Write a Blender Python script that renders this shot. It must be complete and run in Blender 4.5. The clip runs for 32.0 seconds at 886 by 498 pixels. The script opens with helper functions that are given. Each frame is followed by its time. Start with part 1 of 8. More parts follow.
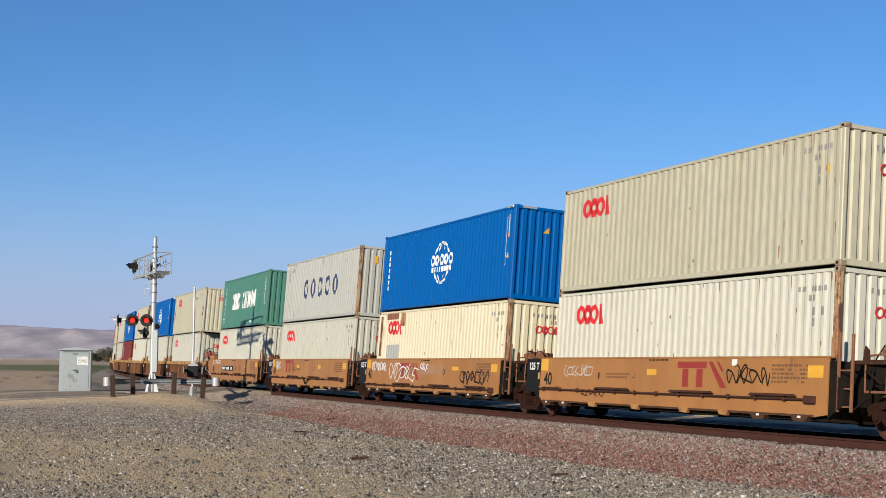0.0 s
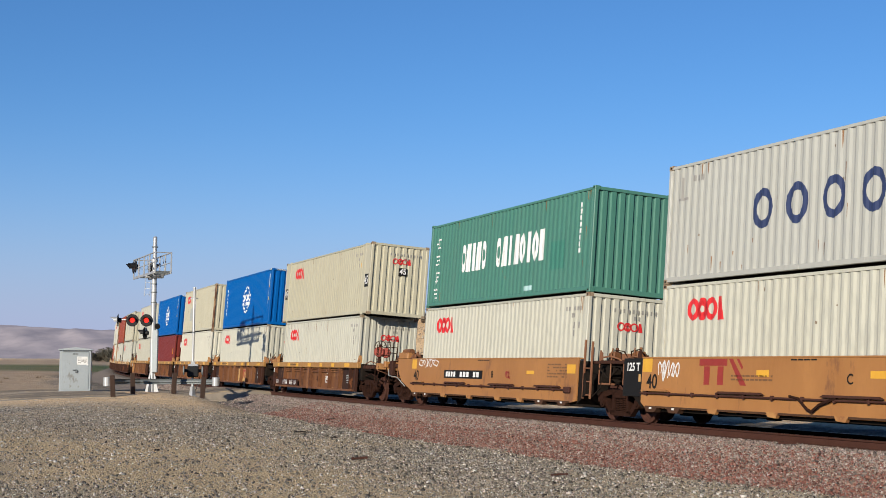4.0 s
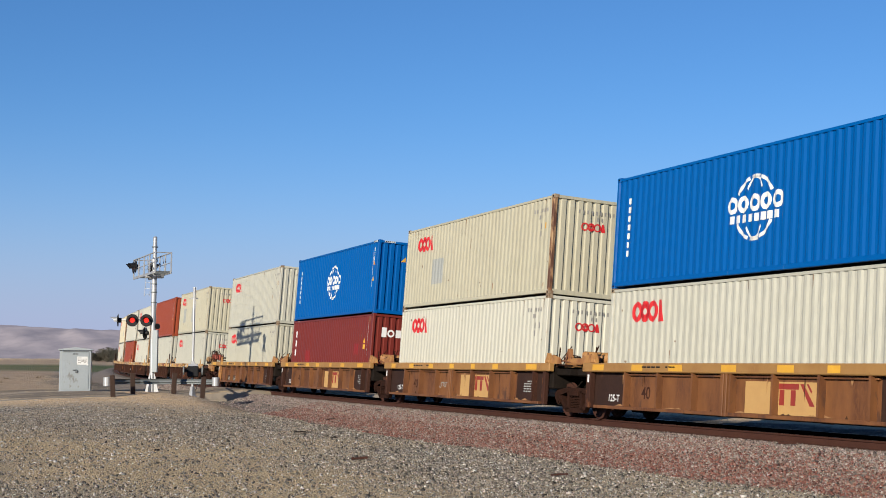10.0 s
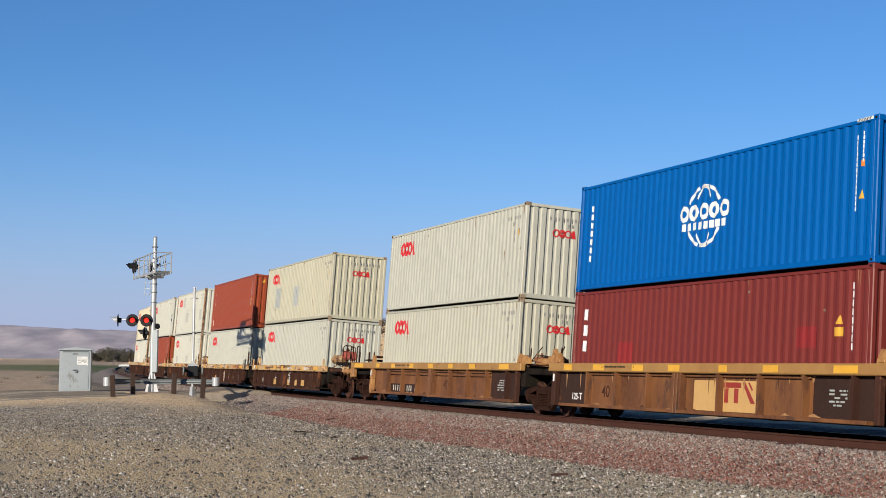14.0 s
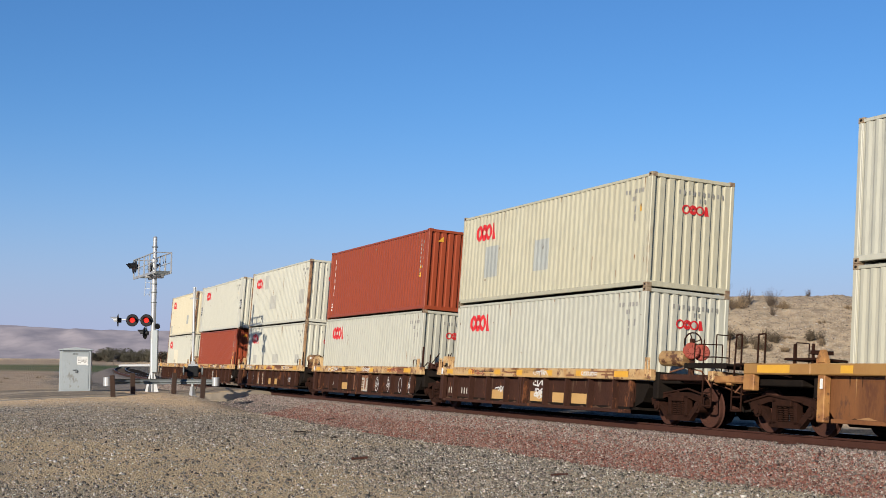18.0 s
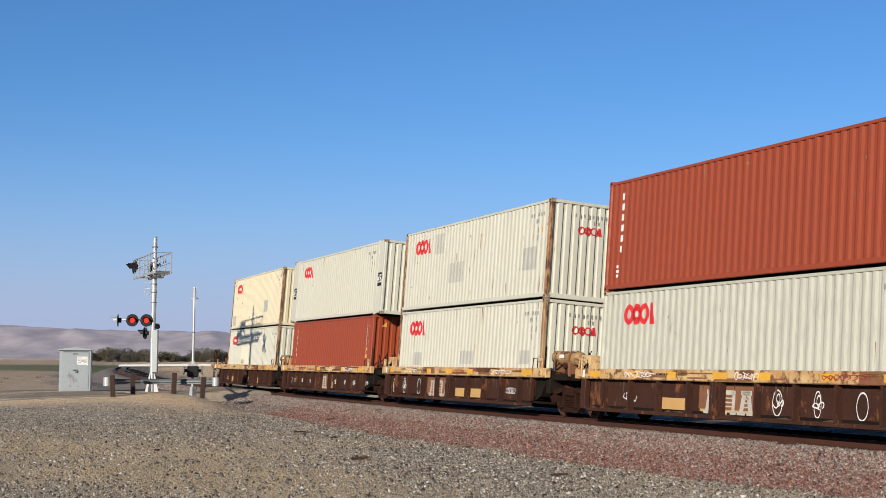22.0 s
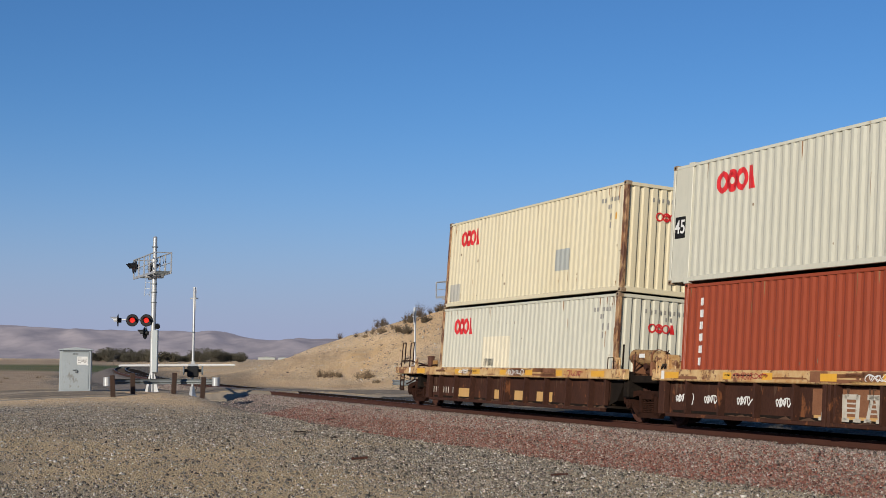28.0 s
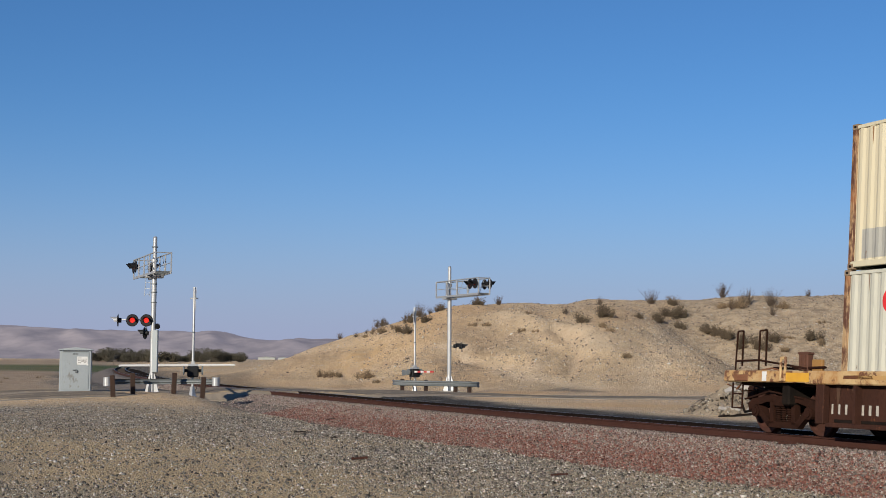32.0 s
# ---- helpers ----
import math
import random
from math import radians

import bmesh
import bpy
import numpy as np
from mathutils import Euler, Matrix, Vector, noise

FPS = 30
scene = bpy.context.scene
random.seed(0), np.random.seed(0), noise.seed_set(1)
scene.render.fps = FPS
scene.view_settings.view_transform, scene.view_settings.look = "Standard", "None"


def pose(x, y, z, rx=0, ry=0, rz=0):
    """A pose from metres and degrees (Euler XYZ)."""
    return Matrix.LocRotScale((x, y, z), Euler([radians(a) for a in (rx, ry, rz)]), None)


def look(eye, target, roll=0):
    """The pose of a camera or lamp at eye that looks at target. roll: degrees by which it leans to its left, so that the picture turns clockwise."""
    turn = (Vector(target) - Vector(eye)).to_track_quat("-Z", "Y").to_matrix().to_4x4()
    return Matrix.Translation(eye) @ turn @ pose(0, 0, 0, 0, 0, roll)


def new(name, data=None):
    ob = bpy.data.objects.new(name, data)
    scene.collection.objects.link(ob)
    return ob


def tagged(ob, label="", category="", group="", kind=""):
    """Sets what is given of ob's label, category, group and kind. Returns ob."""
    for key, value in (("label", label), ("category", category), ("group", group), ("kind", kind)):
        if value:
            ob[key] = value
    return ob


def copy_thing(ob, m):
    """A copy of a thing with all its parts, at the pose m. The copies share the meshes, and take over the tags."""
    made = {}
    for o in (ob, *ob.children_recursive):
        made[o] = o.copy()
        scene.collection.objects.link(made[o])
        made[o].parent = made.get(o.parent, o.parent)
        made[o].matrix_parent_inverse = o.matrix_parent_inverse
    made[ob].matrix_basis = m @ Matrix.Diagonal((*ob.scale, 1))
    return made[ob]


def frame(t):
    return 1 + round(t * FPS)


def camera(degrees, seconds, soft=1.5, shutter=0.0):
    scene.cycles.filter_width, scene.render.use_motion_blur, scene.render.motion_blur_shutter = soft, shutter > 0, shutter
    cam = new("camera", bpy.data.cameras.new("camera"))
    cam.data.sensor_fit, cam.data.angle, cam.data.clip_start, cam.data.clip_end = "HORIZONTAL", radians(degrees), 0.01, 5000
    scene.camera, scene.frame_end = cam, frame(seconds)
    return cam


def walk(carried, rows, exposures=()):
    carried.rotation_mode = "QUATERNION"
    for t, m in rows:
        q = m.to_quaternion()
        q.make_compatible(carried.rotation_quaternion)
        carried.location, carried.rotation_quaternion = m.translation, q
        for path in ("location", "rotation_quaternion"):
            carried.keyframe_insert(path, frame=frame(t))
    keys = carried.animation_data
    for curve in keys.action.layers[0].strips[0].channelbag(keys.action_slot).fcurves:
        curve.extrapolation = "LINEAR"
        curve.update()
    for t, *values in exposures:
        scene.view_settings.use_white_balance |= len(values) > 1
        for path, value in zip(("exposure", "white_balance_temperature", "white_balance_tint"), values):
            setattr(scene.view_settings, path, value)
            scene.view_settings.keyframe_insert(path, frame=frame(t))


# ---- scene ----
# The eye stands still beside the line.
EYE = pose(0, 0, 1.259, 95.1224, 0, 0) @ pose(0, 0, 0, 0, 0, 0.2453)
cam = camera(35.861, 32.0, soft=0.9, shutter=0.0)
walk(cam, [(0.0, EYE), (32.0, EYE)], exposures=[(0.0, 0.53, 5850, 13), (22.0, 0.53, 5850, 13), (24.3, 0.24, 5850, 13), (32.0, 0.24, 5850, 13)])

# ---------------------------------------------------------------- light
SUN_WAY = Vector((0.465, 0.885, -0.36)).normalized()
world = bpy.data.worlds.new("sky")
scene.world = world
world.use_nodes = True
_n = world.node_tree.nodes
_sky = _n.new("ShaderNodeTexSky")
_sky.sky_type = "NISHITA"
_sky.sun_disc = False
_sky.sun_elevation = math.asin(-SUN_WAY.z)
_sky.sun_rotation = math.atan2(-SUN_WAY.x, -SUN_WAY.y)
_sky.altitude = 0
_sky.air_density, _sky.dust_density, _sky.ozone_density = 1.0, 0.0, 8.0
_n["Background"].inputs["Strength"].default_value = 0.0751
_clear = _n.new("ShaderNodeMix")
_clear.data_type, _clear.blend_type = "RGBA", "MULTIPLY"
_clear.inputs["Factor"].default_value = 1.0
_clear.inputs[7].default_value = (1.043, 1.03, 0.951, 1)
# a layer of lavender dust haze that thins out upwards
_dir = _n.new("ShaderNodeTexCoord")
_up = _n.new("ShaderNodeSeparateXYZ")
_rise = _n.new("ShaderNodeMapRange")
_rise.inputs["From Min"].default_value, _rise.inputs["From Max"].default_value = 0.0, 0.1
_rise.clamp = False
_floor = _n.new("ShaderNodeMath")
_floor.operation = "MAXIMUM"
_floor.inputs[1].default_value = 0.0
_bend = _n.new("ShaderNodeMath")
_bend.operation = "POWER"
_bend.inputs[1].default_value = 1.9
_thin = _n.new("ShaderNodeMath")
_thin.operation = "POWER"
_thin.inputs[0].default_value = 0.3679
_haze = _n.new("ShaderNodeMix")
_haze.data_type = "RGBA"
_haze.inputs[7].default_value = (3.96, 4.23, 5.52, 1)
for _from, _to in ((_sky.outputs[0], _clear.inputs[6]), (_dir.outputs["Generated"], _up.inputs[0]), (_up.outputs[2], _rise.inputs["Value"]), (_rise.outputs[0], _floor.inputs[0]), (_floor.outputs[0], _bend.inputs[0]),
                   (_bend.outputs[0], _thin.inputs[1]), (_thin.outputs[0], _haze.inputs["Factor"]), (_clear.outputs[2], _haze.inputs[6]), (_haze.outputs[2], _n["Background"].inputs["Color"])):
    world.node_tree.links.new(_from, _to)

sun = new("sun", bpy.data.lights.new("sun", "SUN"))
sun.data.energy, sun.data.angle, sun.data.color = 5.0, radians(0.53), (1.0, 0.865, 0.635)
sun.matrix_world = look((-30, -80, 40), Vector((-30, -80, 40)) + SUN_WAY)


# ---------------------------------------------------------------- materials
def material(name, base, second=None, rough=0.6, metal=0.0, scale=6.0, fine=60.0, bump=0.15, stain=None, stain_at=0.62, streak=1.0,
             vary=0.04, emit=None, contrast=0.5, coat=0.0, rough_second=None, spec=0.4):
    """A painted or bare surface: a base colour, a second tone in broad patches and grain, and stains of a third colour."""
    m = bpy.data.materials.new(name)
    m.use_nodes = True
    nt = m.node_tree
    n, li = nt.nodes, nt.links
    b = n["Principled BSDF"]
    b.inputs["Roughness"].default_value, b.inputs["Metallic"].default_value = rough, metal
    b.inputs["Coat Weight"].default_value = coat
    b.inputs["Specular IOR Level"].default_value = spec
    tc = n.new("ShaderNodeTexCoord")
    info = n.new("ShaderNodeObjectInfo")
    mp = n.new("ShaderNodeMapping")
    mp.inputs["Scale"].default_value = (1, 1, streak)
    add = n.new("ShaderNodeVectorMath")
    add.operation = "ADD"
    mul = n.new("ShaderNodeMath")
    mul.operation = "MULTIPLY"
    mul.inputs[1].default_value = 57.0
    li.new(info.outputs["Random"], mul.inputs[0])
    li.new(tc.outputs["Object"], add.inputs[0])
    li.new(mul.outputs[0], add.inputs[1])
    li.new(add.outputs[0], mp.inputs[0])

    def tex(sc, detail, rgh=0.6):
        t = n.new("ShaderNodeTexNoise")
        t.inputs["Scale"].default_value, t.inputs["Detail"].default_value, t.inputs["Roughness"].default_value = sc, detail, rgh
        li.new(mp.outputs[0], t.inputs["Vector"])
        return t

    def ramp(src, lo, hi):
        r = n.new("ShaderNodeMapRange")
        r.inputs["From Min"].default_value, r.inputs["From Max"].default_value = lo, hi
        li.new(src, r.inputs["Value"])
        return r.outputs[0]

    def mix(fac, a, c):
        x = n.new("ShaderNodeMix")
        x.data_type = "RGBA"
        li.new(fac, x.inputs["Factor"])
        for sock, val in ((x.inputs[6], a), (x.inputs[7], c)):
            if isinstance(val, tuple):
                sock.default_value = (*val, 1)
            else:
                li.new(val, sock)
        return x.outputs[2]
    second = second or tuple(v * 0.82 for v in base)
    big, small = tex(scale, 5), tex(fine, 4)
    col = mix(ramp(big.outputs[0], 0.5 - 0.25 / contrast * 0.5, 0.5 + 0.25 / contrast * 0.5), base, second)
    dark = tuple(v * (1 - vary * 3) for v in base)
    col = mix(ramp(small.outputs[0], 0.45, 0.75), col, dark)
    if stain:
        st = tex(scale * 1.7, 8, 0.7)
        col = mix(ramp(st.outputs[0], stain_at, stain_at + 0.07), col, stain)
    hs = n.new("ShaderNodeHueSaturation")
    li.new(col, hs.inputs["Color"])
    li.new(ramp(info.outputs["Random"], 0, 1), hs.inputs["Value"])
    vr = hs.inputs["Value"].links[0].from_node
    vr.inputs["To Min"].default_value, vr.inputs["To Max"].default_value = 1 - vary, 1 + vary
    li.new(hs.outputs[0], b.inputs["Base Color"])
    if rough_second is not None:
        rr = n.new("ShaderNodeMapRange")
        rr.inputs["To Min"].default_value, rr.inputs["To Max"].default_value = rough, rough_second
        li.new(big.outputs[0], rr.inputs["Value"])
        li.new(rr.outputs[0], b.inputs["Roughness"])
    if bump:
        bp = n.new("ShaderNodeBump")
        bp.inputs["Strength"].default_value, bp.inputs["Distance"].default_value = bump, 0.02
        li.new(small.outputs[0], bp.inputs["Height"])
        li.new(bp.outputs[0], b.inputs["Normal"])
    if emit:
        b.inputs["Emission Color"].default_value = (*emit[0], 1)
        b.inputs["Emission Strength"].default_value = emit[1]
    return m


RUST = (0.14, 0.055, 0.025)
CREAM = material("cream_paint", (0.378, 0.36, 0.268), (0.35, 0.325, 0.235), 0.5, scale=0.9, fine=9, bump=0.05, stain=(0.176, 0.12, 0.068), stain_at=0.67, streak=0.22, vary=0.07)
BRIGHT = material("bright_cream_paint", (0.528, 0.48, 0.344), (0.48, 0.424, 0.288), 0.5, scale=0.9, fine=9, bump=0.05, stain=(0.336, 0.216, 0.104), stain_at=0.66, streak=0.22, vary=0.03)
PALE = material("pale_cream_paint", (0.388, 0.384, 0.324), (0.36, 0.352, 0.288), 0.5, scale=0.9, fine=9, bump=0.05, stain=(0.2, 0.14, 0.08), stain_at=0.67, streak=0.22, vary=0.07)
EGGSHELL = material("eggshell_paint", (0.365, 0.355, 0.287), (0.335, 0.32, 0.25), 0.5, scale=0.9, fine=9, bump=0.05, stain=(0.2, 0.14, 0.08), stain_at=0.67, streak=0.22, vary=0.05)
LIGHT = material("light_cream_paint", (0.46, 0.452, 0.38), (0.424, 0.412, 0.336), 0.5, scale=0.9, fine=9, bump=0.05, stain=(0.264, 0.192, 0.112), stain_at=0.66, streak=0.22, vary=0.05)
WHITE = material("white_grey_paint", (0.336, 0.34, 0.312), (0.308, 0.308, 0.276), 0.5, scale=0.9, fine=9, bump=0.05, stain=(0.2, 0.12, 0.068), stain_at=0.66, streak=0.22)
BLUE = material("blue_paint", (0, 0.076, 0.29), (0, 0.07, 0.265), 0.5, spec=0.22, scale=0.8, fine=9, bump=0.04, streak=0.3, vary=0.03)
GREEN = material("green_paint", (0.0496, 0.16, 0.12), (0.056, 0.14, 0.108), 0.5, scale=0.9, fine=9, bump=0.05, stain=(0.104, 0.16, 0.124), stain_at=0.63, streak=0.22)
ORANGE = material("rust_red_paint", (0.232, 0.042, 0.0115), (0.21, 0.039, 0.0125), 0.5, scale=0.9, fine=9, bump=0.05, stain=(0.16, 0.04, 0.02), stain_at=0.66, streak=0.25)
MAROON = material("maroon_paint", (0.132, 0.0152, 0.008), (0.116, 0.0152, 0.0096), 0.5, scale=0.9, fine=9, bump=0.05, stain=(0.184, 0.072, 0.06), stain_at=0.66, streak=0.2)
RUSTY = material("rusted_steel", RUST, (0.192, 0.088, 0.04), 0.8, scale=6, fine=40, bump=0.3, stain=(0.288, 0.224, 0.16), stain_at=0.66)
POSTRUST = material("rust_streaked_paint", (0.336, 0.232, 0.12), (0.2, 0.08, 0.028), 0.7, scale=2.6, fine=30, bump=0.2, stain=(0.08, 0.032, 0.016), stain_at=0.47, streak=0.35, contrast=1.0)
TAN = material("tan_car_paint", (0.296, 0.1376, 0.04), (0.232, 0.1024, 0.0288), 0.55, scale=0.8, fine=14, bump=0.06, stain=(0.16, 0.072, 0.028), stain_at=0.60, streak=0.4, contrast=0.8)
OCHRE = material("weathered_ochre_paint", (0.155, 0.062, 0.0185), (0.07, 0.0245, 0.009), 0.65, scale=1.1, fine=18, bump=0.1, stain=(0.06, 0.0264, 0.0144), stain_at=0.58, streak=0.4, contrast=1.1)
GUIDE = material("rust_worn_ochre_paint", (0.336, 0.172, 0.052), (0.176, 0.068, 0.024), 0.65, scale=3.0, fine=24, bump=0.1, stain=(0.08, 0.0336, 0.016), stain_at=0.58, contrast=1.0)
SOOT = material("brake_dust_grime", (0.068, 0.0336, 0.0192), (0.044, 0.024, 0.016), 0.85, spec=0.1, scale=5, fine=30, bump=0.1)
DUSTED = material("pale_dust_on_paint", (0.288, 0.16, 0.076), (0.224, 0.116, 0.052), 0.85, spec=0.1, scale=5, fine=30, bump=0.05)
BROWN = material("dirty_brown_steel", (0.030, 0.0135, 0.0095), (0.052, 0.0215, 0.0135), 0.8, spec=0.12, scale=1.6, fine=20, bump=0.15, stain=(0.135, 0.052, 0.022), stain_at=0.58, streak=0.5)
# black grime; on car end frames and tail platforms it stands for shade
DARK = material("black_grime_and_shade", (0.008, 0.0064, 0.0056), (0.0176, 0.0128, 0.0096), 0.85, spec=0.06, scale=3, fine=30, bump=0.2)
CHORD = material("worn_cream_chord_paint", (0.464, 0.328, 0.16), (0.336, 0.176, 0.06), 0.6, scale=2.6, fine=20, bump=0.12, stain=(0.12, 0.0496, 0.0224), stain_at=0.52, contrast=1.1)
FAINT = material("faint_brown_stencil", (0.136, 0.068, 0.028), None, 0.6, scale=6, fine=40, bump=0.02)
TANK = material("rust_stained_tank_paint", (0.304, 0.2, 0.088), (0.192, 0.096, 0.036), 0.6, scale=2.4, fine=20, bump=0.12, stain=(0.072, 0.032, 0.016), stain_at=0.5, contrast=0.9)
YELLOW = material("yellow_reflector_paint", (0.576, 0.32, 0.024), (0.48, 0.24, 0.024), 0.5, scale=4, fine=30, bump=0.05)
PATCHTAN = material("tan_repaint_patch", (0.44, 0.272, 0.096), (0.384, 0.224, 0.08), 0.55, scale=3, fine=25, bump=0.05)
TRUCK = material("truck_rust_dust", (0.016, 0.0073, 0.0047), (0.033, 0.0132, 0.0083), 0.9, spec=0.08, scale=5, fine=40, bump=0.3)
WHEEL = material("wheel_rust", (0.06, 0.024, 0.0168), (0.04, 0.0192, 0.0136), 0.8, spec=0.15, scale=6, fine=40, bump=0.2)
CASTING = material("worn_casting_paint", (0.264, 0.212, 0.14), (0.12, 0.06, 0.032), 0.75, scale=9, fine=50, bump=0.2, contrast=0.9)
TREAD = material("polished_tread_steel", (0.4, 0.384, 0.368), None, 0.3, metal=1.0, scale=10, fine=80, bump=0.03)
RAILSIDE = material("rail_rust", (0.04, 0.0152, 0.0104), (0.0576, 0.0232, 0.0152), 0.8, spec=0.2, scale=2, fine=40, bump=0.2)
RED = material("red_mark_paint", (0.496, 0.0176, 0.0176), None, 0.45, scale=3, fine=30, bump=0.02)
BRAKERED = material("faded_red_paint", (0.288, 0.048, 0.028), (0.16, 0.036, 0.024), 0.7, scale=9, fine=50, bump=0.1)
SIGNWHITE = material("white_mark_paint", (0.64, 0.64, 0.624), None, 0.5, scale=5, fine=40, bump=0.02)
NAVY = material("navy_mark_paint", (0.024, 0.036, 0.096), None, 0.5, scale=5, fine=40, bump=0.02)
BLACK = material("black_mark_paint", (0.011, 0.0105, 0.01), None, 0.6, spec=0.12, scale=5, fine=40, bump=0.02)
GREYMARK = material("grey_mark_paint", (0.224, 0.216, 0.2), None, 0.55, scale=5, fine=40, bump=0.02)
REPAIR = material("grey_repair_patch", (0.29, 0.305, 0.29), (0.25, 0.26, 0.24), 0.55, scale=3, fine=30, bump=0.03)
REPAIRW = material("cream_repair_patch", (0.576, 0.528, 0.4), None, 0.5, scale=3, fine=30, bump=0.03)
REPAIRC = material("faded_cream_patch", (0.352, 0.344, 0.304), None, 0.55, scale=3, fine=30, bump=0.03)
DULLRED = material("dull_red_mark_paint", (0.24, 0.028, 0.02), (0.192, 0.024, 0.016), 0.55, scale=6, fine=40, bump=0.03)
WORNWHITE = material("worn_off_white_spray", (0.44, 0.416, 0.368), (0.304, 0.272, 0.224), 0.7, scale=6, fine=40, bump=0.05, stain=(0.096, 0.056, 0.036), stain_at=0.62)
TRUCKRUST = material("red_brown_rusted_box", (0.10, 0.04, 0.022), (0.055, 0.026, 0.017), 0.85, scale=6, fine=40, bump=0.2)
UMBER = material("dark_umber_car_paint", (0.024, 0.0125, 0.0095), (0.038, 0.019, 0.0135), 0.7, spec=0.15, scale=1.4, fine=20, bump=0.1, stain=(0.075, 0.032, 0.016), stain_at=0.66, streak=0.5)
BUFFED = material("buffed_lilac_grey_paint", (0.27, 0.165, 0.105), (0.29, 0.14, 0.05), 0.6, scale=1.6, fine=14, bump=0.05, contrast=0.9)
DEEPRED = material("fresh_red_patch_paint", (0.19, 0.011, 0.009), (0.165, 0.012, 0.01), 0.5, scale=3, fine=30, bump=0.03)
CHORDTAN = material("ochre_chord_paint", (0.30, 0.166, 0.048), (0.215, 0.104, 0.029), 0.6, scale=1.5, fine=18, bump=0.1, stain=(0.128, 0.056, 0.024), stain_at=0.62)

# ---------------------------------------------------------------- mesh building
class Geo:
    """Gathers vertices and faces for one mesh."""

    def __init__(self):
        self.v, self.f = [], []

    def add(self, vs, fs):
        k = len(self.v)
        self.v += [tuple(p) for p in vs]
        self.f += [tuple(i + k for i in q) for q in fs]
        return self

    def box(self, x0, x1, y0, y1, z0, z1, c=0.0, m=None):
        cx, cy, cz, hx, hy, hz = (x0 + x1) / 2, (y0 + y1) / 2, (z0 + z1) / 2, abs(x1 - x0) / 2, abs(y1 - y0) / 2, abs(z1 - z0) / 2
        c = min(c, hx * 0.45, hy * 0.45, hz * 0.45)
        if c <= 0:
            vs = [Vector((cx + sx * hx, cy + sy * hy, cz + sz * hz)) for sx in (-1, 1) for sy in (-1, 1) for sz in (-1, 1)]
            fs = [(0, 1, 3, 2), (4, 6, 7, 5), (0, 4, 5, 1), (2, 3, 7, 6), (0, 2, 6, 4), (1, 5, 7, 3)]
        else:
            vs, ix = [], {}
            for sx in (-1, 1):
                for sy in (-1, 1):
                    for sz in (-1, 1):
                        for a in range(3):
                            d = [hx - c, hy - c, hz - c]
                            d[a] += c
                            ix[(sx, sy, sz, a)] = len(vs)
                            vs.append(Vector((cx + sx * d[0], cy + sy * d[1], cz + sz * d[2])))
            fs = []
            for a in range(3):
                o = [i for i in range(3) if i != a]
                for s in (-1, 1):
                    q = []
                    for s1, s2 in ((-1, -1), (1, -1), (1, 1), (-1, 1)):
                        k = [0, 0, 0]
                        k[a], k[o[0]], k[o[1]] = s, s1, s2
                        q.append(ix[(*k, a)])
                    fs.append(tuple(q))
                for s1 in (-1, 1):
                    for s2 in (-1, 1):
                        k0, k1 = [0, 0, 0], [0, 0, 0]
                        k0[a], k1[a] = -1, 1
                        k0[o[0]] = k1[o[0]] = s1
                        k0[o[1]] = k1[o[1]] = s2
                        fs.append((ix[(*k0, o[0])], ix[(*k1, o[0])], ix[(*k1, o[1])], ix[(*k0, o[1])]))
            for sx in (-1, 1):
                for sy in (-1, 1):
                    for sz in (-1, 1):
                        fs.append(tuple(ix[(sx, sy, sz, a)] for a in range(3)))
        if m is not None:
            vs = [m @ v for v in vs]
        return self.add(vs, fs)

    def cyl(self, p0, p1, r, n=12, r1=None, caps=True):
        p0, p1 = Vector(p0), Vector(p1)
        r1 = r if r1 is None else r1
        q = (p1 - p0).to_track_quat("Z", "Y")
        ring = [Vector((math.cos(2 * math.pi * i / n), math.sin(2 * math.pi * i / n), 0)) for i in range(n)]
        vs = [p0 + q @ (d * r) for d in ring] + [p1 + q @ (d * r1) for d in ring]
        fs = [(i, (i + 1) % n, n + (i + 1) % n, n + i) for i in range(n)]
        if caps:
            fs += [tuple(range(n - 1, -1, -1)), tuple(range(n, 2 * n))]
        return self.add(vs, fs)

    def path(self, pts, r, n=6):
        for a, b in zip(pts, pts[1:]):
            self.cyl(a, b, r, n)
        return self

    def lathe(self, prof, origin, axis, n=20):
        """prof: (radius, along) pairs, turned about an axis through origin."""
        q = Vector(axis).to_track_quat("Z", "Y")
        o = Vector(origin)
        vs = []
        for r, h in prof:
            for i in range(n):
                a = 2 * math.pi * i / n
                vs.append(o + q @ Vector((r * math.cos(a), r * math.sin(a), h)))
        fs = []
        for j in range(len(prof) - 1):
            for i in range(n):
                k = (i + 1) % n
                fs.append((j * n + i, j * n + k, (j + 1) * n + k, (j + 1) * n + i))
        return self.add(vs, fs)

    def slab(self, outline, y0, y1):
        """An outline in x and z, given depth along y."""
        n = len(outline)
        vs = [(x, y0, z) for x, z in outline] + [(x, y1, z) for x, z in outline]
        fs = [tuple(range(n)), tuple(range(2 * n - 1, n - 1, -1))] + [(i, (i + 1) % n, n + (i + 1) % n, n + i) for i in range(n)]
        return self.add(vs, fs)

